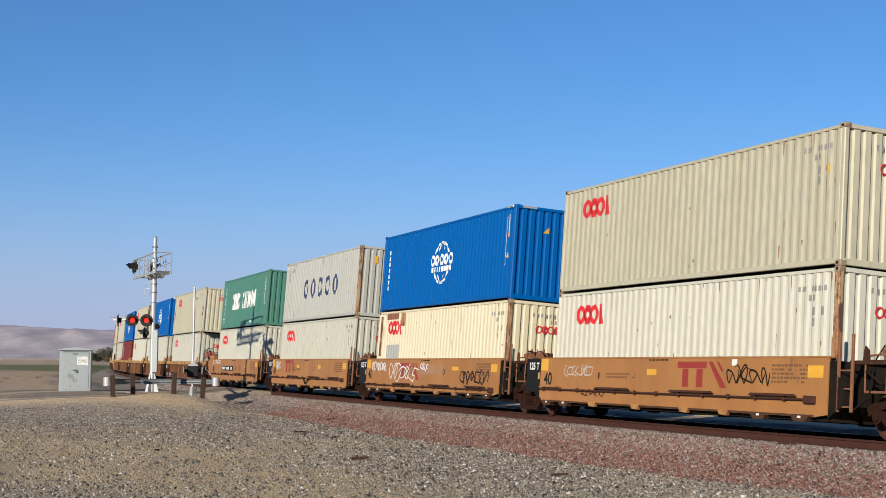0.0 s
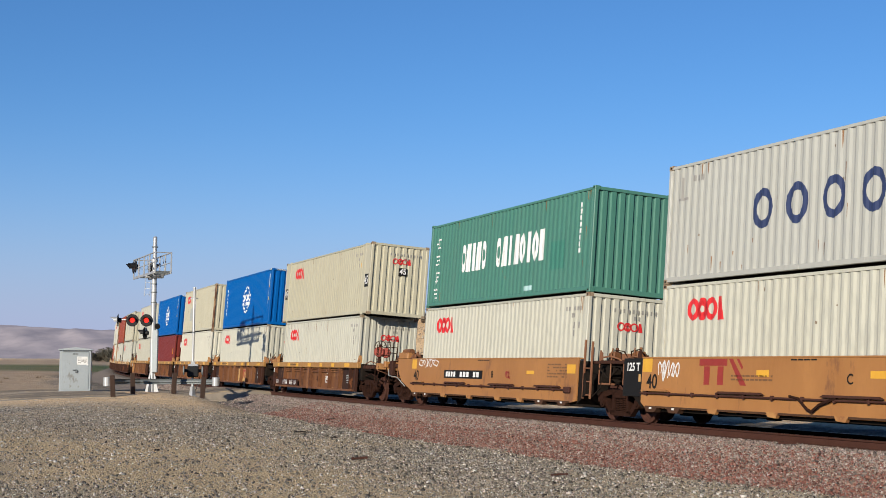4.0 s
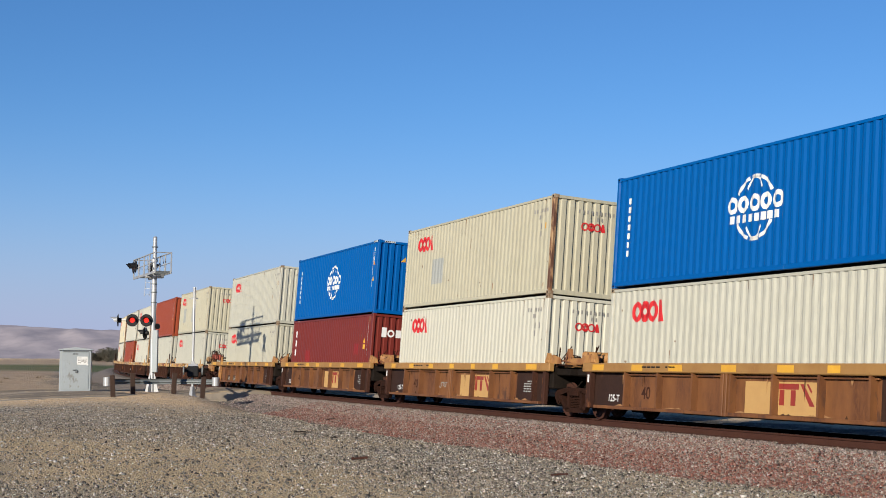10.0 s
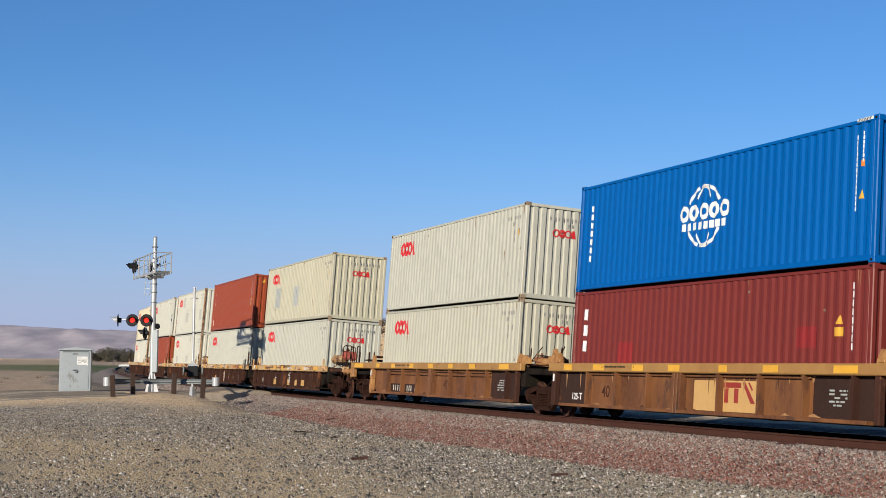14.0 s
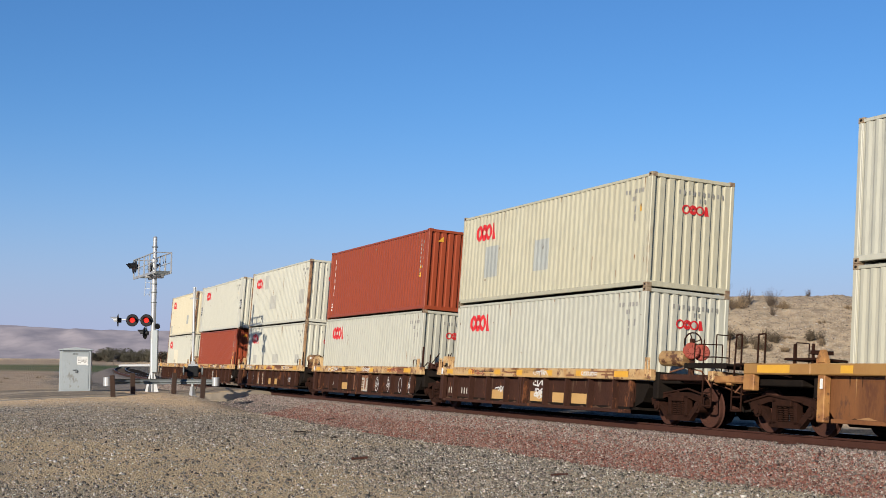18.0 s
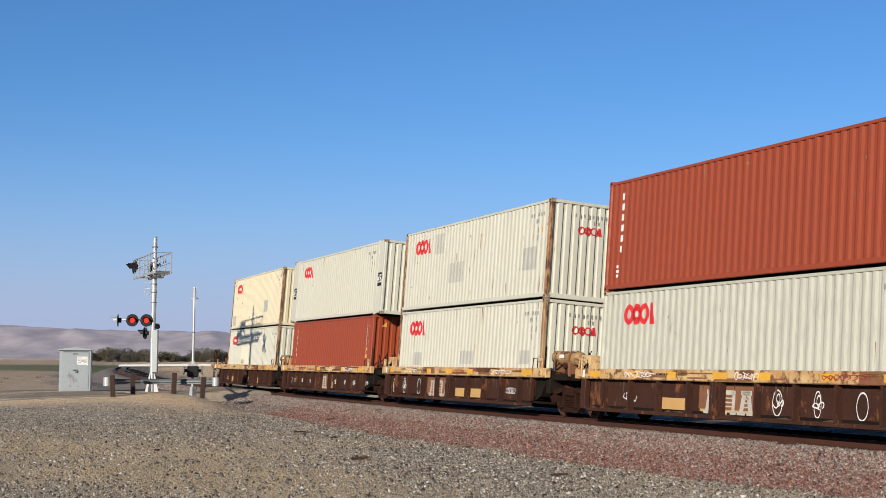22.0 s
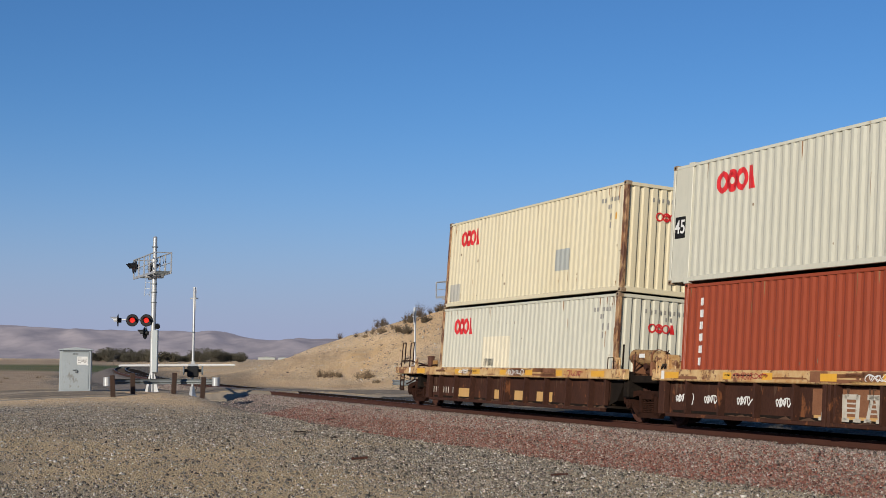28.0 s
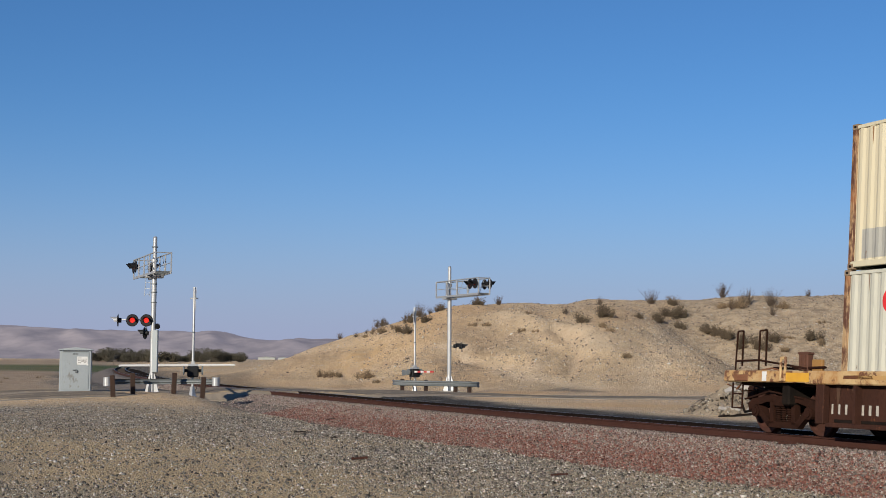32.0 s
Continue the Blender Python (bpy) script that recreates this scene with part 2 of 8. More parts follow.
    def ring(self, cx, cz, ro, ri, y0, y1, n=20, a0=0.0, a1=360.0, sx=1.0):
        full = a1 - a0 >= 360
        k = n if full else n + 1
        vs = []
        for i in range(k):
            a = radians(a0 + (a1 - a0) * i / n)
            c, s = math.cos(a), math.sin(a)
            vs += [(cx + ro * c * sx, y0, cz + ro * s), (cx + ri * c * sx, y0, cz + ri * s), (cx + ri * c * sx, y1, cz + ri * s), (cx + ro * c * sx, y1, cz + ro * s)]
        fs = []
        for i in range(n):
            a, b = 4 * i, 4 * ((i + 1) % k)
            for j in range(4):
                fs.append((a + j, a + (j + 1) % 4, b + (j + 1) % 4, b + j))
        if not full:
            fs += [(0, 1, 2, 3), (4 * n + 3, 4 * n + 2, 4 * n + 1, 4 * n)]
        return self.add(vs, fs)

    def mesh(self, name, smooth=False, fix=True):
        me = bpy.data.meshes.new(name)
        me.from_pydata(self.v, [], self.f)
        if fix:
            bm = bmesh.new()
            bm.from_mesh(me)
            bmesh.ops.recalc_face_normals(bm, faces=bm.faces[:])
            bm.to_mesh(me)
            bm.free()
        if smooth:
            me.shade_smooth()
        return me


def part(name, geo, mat, parent=None, label="", smooth=False, m=None):
    """One mesh object under a thing or a part; geo may be a Geo or a mesh that is shared."""
    me = geo.mesh(name, smooth) if isinstance(geo, Geo) else geo
    ob = new(name, me)
    if not me.materials:
        me.materials.append(None)
    ob.material_slots[0].link = "OBJECT"
    ob.material_slots[0].material = mat
    if parent is not None:
        ob.parent = parent
    if m is not None:
        ob.matrix_basis = m
    return tagged(ob, label)


def text_geo(words, size, bold=0.0):
    cu = bpy.data.curves.new("words", "FONT")
    cu.body, cu.size, cu.align_x, cu.align_y, cu.offset = words, size, "CENTER", "CENTER", bold
    ob = bpy.data.objects.new("words", cu)
    me = bpy.data.meshes.new_from_object(ob)
    vs = [(v.co.x, 0.0, v.co.y) for v in me.vertices]
    fs = [tuple(p.vertices) for p in me.polygons]
    bpy.data.objects.remove(ob)
    bpy.data.meshes.remove(me)
    return Geo().add(vs, fs)


# ---------------------------------------------------------------- the line
LEAN = 4.06          # lean of the cars on the curve, degrees
CANT = 0.6           # cant of the track itself, degrees
_S = np.arange(-160.0, 900.0, 0.5)
_A = radians(111.727) - (0.0008346 * _S + 0.5 * 0.0846e-5 * _S * _S)
_I0 = int(np.argmin(abs(_S)))
_X = np.concatenate([[0], np.cumsum(np.cos((_A[1:] + _A[:-1]) / 2) * 0.5)])
_Y = np.concatenate([[0], np.cumsum(np.sin((_A[1:] + _A[:-1]) / 2) * 0.5)])
_X, _Y = _X - _X[_I0] + 3.2572, _Y - _Y[_I0] + 40.8908


def rail_z(s):
    return 0.0054237 * s + 0.17889e-4 * np.clip(s, -400, 300) ** 2


def line_pose(s):
    """The pose on the line at s metres: x runs with the train, -y is the side of the eye, z leans with the cant."""
    x, y, a = (float(np.interp(s, _S, q)) for q in (_X, _Y, _A))
    return Matrix.Translation((x, y, float(rail_z(s)))) @ Matrix.Rotation(a + math.pi, 4, "Z") @ Matrix.Rotation(math.atan(0.0054 + 0.0000358 * s), 4, "Y") @ Matrix.Rotation(radians(-LEAN), 4, "X")


def bed_z(off):
    """Height of the track plane over the line at an offset: level with the near rail, then sloping gently off beyond it."""
    near = np.clip(off, 0.755, 2.0) * math.tan(radians(LEAN))
    return near + np.minimum(np.clip(off, -2.0, None) - 0.755, 0.0) * math.tan(radians(CANT))


def track_pose(s):
    """As line_pose, but lying in the track plane."""
    x, y, a = (float(np.interp(s, _S, q)) for q in (_X, _Y, _A))
    return Matrix.Translation((x, y, float(rail_z(s)) + float(bed_z(0.0)))) @ Matrix.Rotation(a + math.pi, 4, "Z") @ Matrix.Rotation(math.atan(0.0054 + 0.0000358 * s), 4, "Y") @ Matrix.Rotation(radians(-CANT), 4, "X")


def line_coords(x, y):
    """Arrays of s and of the offset (positive towards the eye) of places near the line."""
    s = np.clip((x - 3.257) * -0.37 + (y - 40.89) * 0.929, -150, 880)
    for _ in range(6):
        tx, ty, a = np.interp(s, _S, _X), np.interp(s, _S, _Y), np.interp(s, _S, _A)
        s = np.clip(s + (x - tx) * np.cos(a) + (y - ty) * np.sin(a), -155, 890)
    tx, ty, a = np.interp(s, _S, _X), np.interp(s, _S, _Y), np.interp(s, _S, _A)
    return s, (x - tx) * -np.sin(a) + (y - ty) * np.cos(a)


def place_on_line(s, off):
    x, y, a = np.interp(s, _S, _X), np.interp(s, _S, _Y), np.interp(s, _S, _A)
    return x - np.sin(a) * off, y + np.cos(a) * off


def train_pos(t):
    return -float(np.polyval([2.81302, 0.21099, -4.22824, -1.04587, 0.55758, 3.5307, -16.10253, 108.99676, -0.36069], (t - 16) / 16))


# ---------------------------------------------------------------- ground
def smooth(lo, hi, v):
    u = np.clip((v - lo) / (hi - lo), 0, 1)
    return u * u * (3 - 2 * u)


def lattice(x, y, seed):
    """Smooth random values between -1 and 1 on a unit lattice."""
    xi, yi = np.floor(x), np.floor(y)
    u, v = x - xi, y - yi
    u, v = u * u * (3 - 2 * u), v * v * (3 - 2 * v)

    def h(a, b):
        return 2 * np.modf(np.abs(np.sin(a * 127.1 + b * 311.7 + seed * 74.7) * 43758.5453))[0] - 1
    top = h(xi, yi) * (1 - u) + h(xi + 1, yi) * u
    low = h(xi, yi + 1) * (1 - u) + h(xi + 1, yi + 1) * u
    return top * (1 - v) + low * v


def rough_field(x, y, lo, hi):
    """A random field with detail between the lengths lo and hi, in metres."""
    out, w, k, total = 0.0, hi, 1, 0.0
    while w >= lo:
        amp = (w / hi) ** 0.8
        c, d = math.cos(k * 1.7), math.sin(k * 1.7)
        out = out + amp * lattice((x * c + y * d) / w + 13.1 * k, (y * c - x * d) / w - 7.7 * k, k)
        total += amp * amp
        w, k = w / 1.9, k + 1
    return 1.6 * out / math.sqrt(total)


CREST_X = [-24, -17, -10.5, -5, 1, 6.5, 12, 27, 39, 60, 110]
CREST_H = [0.0, 1.5, 3.85, 5.65, 7.2, 7.85, 7.9, 8.0, 7.9, 8.0, 7.5]


SPUR = [(5.5, 126), (7.2, 122.9), (9.8, 120.4), (11.7, 115.2), (12.4, 110.5)]
TRAIL = [(0.2, 116), (1.2, 113), (4.4, 110), (7.3, 102.7), (11, 98.5)]
GULLY = [(9.6, 119), (11.0, 114.5), (10.4, 110), (9.4, 106)]
TRACK = [(23, 128), (19.5, 119), (17.2, 110), (15.4, 102), (14.5, 98)]


def beside(x, y, pts, w):
    """1 on a broken line of the plan, falling to 0 at about twice w from it."""
    best = np.full(np.shape(x), 1e9)
    for (xa, ya), (xb, yb) in zip(pts, pts[1:]):
        dx, dy = xb - xa, yb - ya
        u = np.clip(((x - xa) * dx + (y - ya) * dy) / (dx * dx + dy * dy), 0, 1)
        best = np.minimum(best, np.hypot(x - xa - u * dx, y - ya - u * dy))
    return np.exp(-(best / w) ** 2)


def ground_z(x, y):
    s, off = line_coords(x, y)
    base = rail_z(np.clip(s, -70, 230))
    rel = -0.52 - 0.1 * smooth(6.5, 3.6, abs(off))
    rel = rel + 0.14 * smooth(-3, -7, off)
    mound = np.exp(-(((x + 14.6) / 9.5) ** 2 + ((y - 66) / 11.0) ** 2) ** 1.5)
    rel = rel + 0.60 * mound * smooth(3.4, 6.5, off)
    # the road's low bank on both sides of the crossing
    across = (x + 7) * -0.48 + (y - 75) * 0.88
    along = (x + 7) * 0.88 + (y - 75) * 0.48
    rel = rel + 0.34 * np.exp(-(across / 7.0) ** 2 - ((along + 6) / 17.0) ** 4) * smooth(3.2, 6, abs(off)) * (1 - mound)
    rel = rel + 0.5 * smooth(7.0, 2.8, abs(off)) * smooth(1.5, 2.4, abs(off)) * np.exp(-(across / 4.8) ** 4)
    # the sandy lip before the signals
    rel = rel + 0.10 * np.exp(-(((x + 11.0) / 4.5) ** 2 + ((y - 52) / 3.5) ** 2)) * smooth(3.0, 5, off)
    z = base + rel
    far = smooth(140, 420, y)
    z = z * (1 - far) + far * (1.26 + 0.0082 * np.clip(y, 0, 3800))
    z = np.where(y < 0, np.maximum(z, -0.9), z)
    # the cut bank beyond the line
    a = x / np.maximum(y, 1)
    hill = np.interp(x, CREST_X, CREST_H)
    toe = np.interp(x, [-24, -12, 0, 12, 22, 40], [112, 108, 101, 97, 96, 96])
    u = np.clip((y - toe) / (134 - toe), 0, 1.0)
    gully = rough_field(x, y * 0.28, 1.0, 8)
    lift = hill * (0.55 * u + 0.45 * smooth(0, 1, u)) + 0.42 * gully * np.sin(np.pi * np.clip(u, 0, 1)) * smooth(0, 4, hill)
    back = np.interp(x, [10, 24, 36], [8.85, 9.25, 9.7]) * smooth(112, 158, y + 3 * rough_field(x, y, 12, 30)) * smooth(1, 17, x) * smooth(160, 60, x)
    edge = 0.226 - 0.055 * u
    face = np.sin(np.pi * np.clip(u, 0, 1)) * smooth(0, 3, hill)
    lift = lift + face * (0.6 * beside(x, y, SPUR, 1.9) - 0.4 * beside(x, y, TRAIL, 1.5) - 0.55 * beside(x, y, GULLY, 0.7) - 0.35 * beside(x, y, TRACK, 2.2))
    near = lift * smooth(edge + 0.055, edge - 0.055, a + 0.009 * rough_field(x, y, 3, 14)) * smooth(700, 220, y)
    back = back * smooth(900, 300, y)
    blend = 1.6 * smooth(0.3, 2.5, np.minimum(near, back))
    z = z + 0.5 * (near + back + np.sqrt((near - back) ** 2 + blend ** 2)) - 0.25 * blend
    hilly = np.clip(np.maximum(near, back) / 2.0, 0, 1)
    flat = smooth(2.6, 4.2, abs(off))
    z = z + flat * (0.018 * rough_field(x, y, 0.8, 2.2) + 0.03 * rough_field(x, y, 3, 8)) * np.clip(1.2 - hilly * 0.2, 0, 1) + 0.13 * hilly * rough_field(x, y, 0.5, 3.5) + 0.12 * hilly * rough_field(x, y, 7, 20) * smooth(0, 1, u)
    return z


def sandy(x, y):
    """Where tan earth shows through the gravel, 0 to 1."""
    across = y - (29.0 - 0.7 * np.clip(x + 8, -6, 9))
    return smooth(-0.35, 1.1, 1.45 * np.exp(-(across / 8.0) ** 2) * smooth(2.0, -5.0, x) + 0.55 * rough_field(x * 0.7 + 4, y * 0.8, 0.9, 11) - 0.12)


def gz(x, y):
    return float(ground_z(np.array([float(x)]), np.array([float(y)]))[0])


def soil_material():
    m = bpy.data.materials.new("desert_soil")
    m.use_nodes = True
    nt = m.node_tree
    n, li = nt.nodes, nt.links
    b = n["Principled BSDF"]
    b.inputs["Roughness"].default_value = 0.95
    b.inputs["Specular IOR Level"].default_value = 0.15
    tc = n.new("ShaderNodeTexCoord")

    def noise_tex(sc, detail=6, rgh=0.6):
        t = n.new("ShaderNodeTexNoise")
        t.inputs["Scale"].default_value, t.inputs["Detail"].default_value, t.inputs["Roughness"].default_value = sc, detail, rgh
        li.new(tc.outputs["Object"], t.inputs["Vector"])
        return t.outputs[0]

    def ramp(src, lo, hi):
        r = n.new("ShaderNodeMapRange")
        r.inputs["From Min"].default_value, r.inputs["From Max"].default_value = lo, hi
        li.new(src, r.inputs["Value"])
        return r.outputs[0]

    def mix(fac, a, c):
        x = n.new("ShaderNodeMix")
        x.data_type = "RGBA"
        if isinstance(fac, float):
            x.inputs["Factor"].default_value = fac
        else:
            li.new(fac, x.inputs["Factor"])
        for sock, val in ((x.inputs[6], a), (x.inputs[7], c)):
            if isinstance(val, tuple):
                sock.default_value = (*val, 1)
            else:
                li.new(val, sock)
        return x.outputs[2]

    def attr(name):
        t = n.new("ShaderNodeAttribute")
        t.attribute_name = name
        return t.outputs["Fac"]

    def times(a, c):
        x = n.new("ShaderNodeMath")
        x.operation = "MULTIPLY"
        li.new(a, x.inputs[0])
        li.new(c, x.inputs[1])
        return x.outputs[0]
    vor = n.new("ShaderNodeTexVoronoi")
    vor.inputs["Scale"].default_value = 22
    li.new(tc.outputs["Object"], vor.inputs["Vector"])
    vor2 = n.new("ShaderNodeTexVoronoi")
    vor2.inputs["Scale"].default_value = 9
    li.new(tc.outputs["Object"], vor2.inputs["Vector"])
    sep = n.new("ShaderNodeSeparateColor")
    li.new(vor.outputs["Color"], sep.inputs[0])
    sep2 = n.new("ShaderNodeSeparateColor")
    li.new(vor2.outputs["Color"], sep2.inputs[0])
    # sand
    sand = mix(ramp(noise_tex(0.35, 8), 0.35, 0.65), (0.659, 0.494, 0.307), (0.584, 0.428, 0.256))
    sand = mix(ramp(noise_tex(5.6, 4.8, 0.6), 0.52, 0.8), sand, (0.358, 0.269, 0.171))
    sand = mix(ramp(sep2.outputs[0], 0.90, 0.93), sand, (0.262, 0.218, 0.181))
    sand = mix(ramp(sep2.outputs[2], 0.95, 0.97), sand, (0.654, 0.593, 0.506))
    sand = mix(ramp(noise_tex(0.72, 8, 0.64), 0.52, 0.70), sand, (0.471, 0.353, 0.222))
    sand = mix(ramp(noise_tex(0.176, 4.8, 0.48), 0.56, 0.66), sand, (0.576, 0.436, 0.298))
    sand = mix(ramp(noise_tex(0.088, 4, 0.44), 0.50, 0.68), sand, (0.576, 0.392, 0.217))
    sand = mix(ramp(noise_tex(2.08, 7.2, 0.64), 0.64, 0.76), sand, (0.349, 0.259, 0.171))
    # gravel: grey chips over pale earth
    chips = mix(ramp(sep.outputs[0], 0.0, 1.0), (0.0672, 0.06, 0.052), (0.376, 0.336, 0.2824))
    chips = mix(ramp(sep.outputs[1], 0.88, 0.92), chips, (0.576, 0.56, 0.528))
    gravel = mix(ramp(noise_tex(2.8, 4.8, 0.56), 0.46, 0.70), chips, (0.376, 0.3088, 0.2192))
    gravel = mix(ramp(sep2.outputs[0], 0.74, 0.80), gravel, (0.1, 0.088, 0.0752))
    gravel = mix(ramp(sep2.outputs[2], 0.90, 0.93), gravel, (0.4, 0.368, 0.32))
    worn = mix(attr("sandy"), gravel, mix(ramp(sep.outputs[2], 0.35, 0.75), (0.5376, 0.412, 0.2376), (0.3224, 0.2464, 0.152)))
    col = mix(times(attr("gravel"), ramp(noise_tex(1.2, 6), 0.1, 0.5)), sand, worn)
    # the train's shade painted beyond the rails, and dark stone round the far curve
    col = mix(times(attr("shade_and_dark_stone"), ramp(noise_tex(1.92, 5.6, 0.56), 0.22, 0.45)), col, mix(ramp(sep.outputs[0], 0.1, 1.0), (0.022, 0.0195, 0.017), (0.105, 0.094, 0.08)))
    # tones of the bank: swept pale dust, ochre silt, dark stone lag with the gully's shade painted in
    col = mix(times(attr("lag_and_gully_shade"), ramp(noise_tex(1.28, 6.4, 0.6), 0.30, 0.55)), col, mix(ramp(sep2.outputs[1], 0.2, 0.9), (0.24, 0.18, 0.12), (0.4, 0.308, 0.212)))
    col = mix(times(attr("ochre"), ramp(noise_tex(0.8, 7), 0.30, 0.60)), col, (0.592, 0.392, 0.196))
    col = mix(times(attr("pale"), ramp(noise_tex(0.88, 5.6, 0.56), 0.25, 0.60)), col, (0.656, 0.524, 0.364))
    # reddish plain
    red = mix(ramp(noise_tex(0.5, 6), 0.4, 0.6), (0.376, 0.292, 0.208), (0.264, 0.196, 0.14))
    col = mix(attr("red"), col, red)
    # dark stony slope
    stony = mix(ramp(noise_tex(0.96, 6.4, 0.6), 0.42, 0.62), (0.484, 0.372, 0.244), (0.2904, 0.2232, 0.1504))
    stony = mix(ramp(sep2.outputs[1], 0.86, 0.9), stony, (0.496, 0.432, 0.336))
    col = mix(attr("stony"), col, stony)
    # crops far off
    crop = mix(ramp(noise_tex(0.03, 4), 0.4, 0.6), (0.06, 0.096, 0.032), (0.112, 0.12, 0.052))
    col = mix(attr("crop"), col, crop)
    li.new(col, b.inputs["Base Color"])
    bp = n.new("ShaderNodeBump")
    bp.inputs["Strength"].default_value, bp.inputs["Distance"].default_value = 0.9, 0.07
    add = n.new("ShaderNodeMath")
    li.new(noise_tex(6, 8, 0.75), add.inputs[0])
    li.new(vor.outputs["Distance"], add.inputs[1])
    li.new(add.outputs[0], bp.inputs["Height"])
    li.new(bp.outputs[0], b.inputs["Normal"])
    return m


def build_ground():
    ang = np.concatenate([np.arange(-180, -24, 4.0), np.arange(-24, -21, 0.5), np.arange(-21, 21, 0.115), np.arange(21, 24, 0.5), np.arange(24, 180, 4.0)])
    rad = np.concatenate([np.arange(2, 14, 1.5), np.arange(14, 62, 0.42), np.arange(62, 175, 0.6), 175 * np.exp(np.arange(0, 3.12, 0.045))])
    A, R = np.meshgrid(np.radians(ang), rad, indexing="ij")
    x, y = (R * np.sin(A)).ravel(), (R * np.cos(A)).ravel()
    z = ground_z(x, y)
    na, nr = len(ang), len(rad)
    i = np.arange(na)[:, None] * nr + np.arange(nr - 1)[None, :]
    j = ((np.arange(na) + 1) % na)[:, None] * nr + np.arange(nr - 1)[None, :]
    quads = np.stack([i, j, j + 1, i + 1], -1).reshape(-1, 4)
    c = len(x)
    verts = np.concatenate([np.stack([x, y, z], 1), [[0, 0, -0.6]]])
    fan = [(c, int(((k + 1) % na) * nr), int(k * nr)) for k in range(na)]
    me = bpy.data.meshes.new("ground")
    me.from_pydata(verts.tolist(), [], quads.tolist() + fan)
    xs, ys = verts[:, 0], verts[:, 1]
    s, off = line_coords(xs, ys)
    a = xs / np.maximum(ys, 1)
    masks = {}
    masks["gravel"] = smooth(57, 50.5, ys + 1.6 * rough_field(xs, ys, 3, 14)) * smooth(-1, 1, off)
    masks["gravel"] = np.maximum(masks["gravel"], 0.9 * smooth(8.0, 5.0, off + 0.8 * rough_field(xs, ys, 1.5, 6)) * smooth(0, 1, off) * smooth(76, 70, ys) * smooth(0, 5, ys))
    # stone spread along the far curve, and a strip of it beyond the rails
    masks["gravel"] = np.maximum(masks["gravel"], smooth(11, 7, off + rough_field(xs, ys, 2, 8)) * smooth(-6, -3.5, off) * smooth(36, 42, s) * smooth(240, 200, s))
    masks["gravel"] = np.maximum(masks["gravel"], 1.0 * smooth(-10.5, -7.5, off + 0.8 * rough_field(xs, ys, 1.5, 7)) * smooth(0, -1, off) * smooth(44, 36, s))
    # strip beyond the rails: the train's shade put into the ground colour
    masks["shade_and_dark_stone"] = smooth(-9.5, -7.5, off + 0.8 * rough_field(xs, ys, 1.5, 7)) * smooth(0, -1, off) * smooth(60, 40, s)
    # dark stone of the far curve's bed
    masks["shade_and_dark_stone"] = np.maximum(masks["shade_and_dark_stone"], 0.6 * smooth(9.5, 6, abs(off + 1.5 * rough_field(xs, ys, 4, 16))) * smooth(44, 60, s) * smooth(250, 215, s))
    masks["sandy"] = sandy(xs, ys) * smooth(-1, 1, off)
    masks["red"] = smooth(66, 78, ys) * smooth(-8, -14, xs) * smooth(2, 5, off) * smooth(420, 300, ys) * 0.75 * (1 - masks["gravel"])
    rim = 0.222 - 0.055 * np.clip((ys - 96) / 38, 0, 1) + 0.006 * rough_field(xs, ys, 2, 9)
    masks["stony"] = np.clip(smooth(rim - 0.004, rim + 0.012, a) * smooth(92, 104, ys) + 0.25 * smooth(112, 126, ys + 3 * rough_field(xs, ys, 3, 12)) * smooth(-2, 4, xs) + 0.22 * smooth(96, 104, ys) * smooth(5, 8, xs + 2 * rough_field(xs, ys, 3, 12)), 0, 1)
    masks["crop"] = smooth(196, 208, ys + 3 * rough_field(xs, ys, 7, 30)) * smooth(-0.228, -0.24, a) * smooth(262, 245, ys) * 0.85
    wob = 0.8 * rough_field(xs, ys, 1.0, 5)
    bank = smooth(94, 98, ys) * smooth(150, 140, ys)
    masks["pale"] = np.clip(0.9 * beside(xs + wob, ys, TRAIL, 1.0) + 0.85 * beside(xs, ys + wob, SPUR, 1.5) + 0.65 * beside(xs + 1.3 * wob, ys, TRACK, 2.3) + 0.7 * np.exp(-((xs - 41) / 7) ** 2 - ((ys - 147) / 5) ** 2), 0, 1) * smooth(92, 99, ys)
    masks["ochre"] = bank * np.clip(np.exp(-(((xs + 7 + wob) / 3.6) ** 2 + ((ys - 119) / 6) ** 2)) + 0.35 * np.exp(-(((xs - 1 + wob) / 4) ** 2 + ((ys - 128) / 5) ** 2)), 0, 1)
    # along the gully this paints its shade; elsewhere it is dark stone
    masks["lag_and_gully_shade"] = bank * np.clip(0.8 * beside(xs + 0.5 * wob, ys, GULLY, 0.6) + 0.75 * np.exp(-(((xs - 0.4 + wob) / 2.0) ** 2 + ((ys - 109.5) / 4) ** 2)) + 0.45 * smooth(0.1, 0.7, rough_field(xs, ys * 0.5, 2, 9)), 0, 1) * (1 - masks["pale"])
    for k, v in masks.items():
        at = me.attributes.new(k, "FLOAT", "POINT")
        at.data.foreach_set("value", np.asarray(v, np.float32))
    me.materials.append(soil_material())
    me.shade_smooth()
    ob = new("ground", me)
    return tagged(ob, "tan desert ground with grey gravel and a cut sandy bank", "ground", kind="structure")


build_ground()


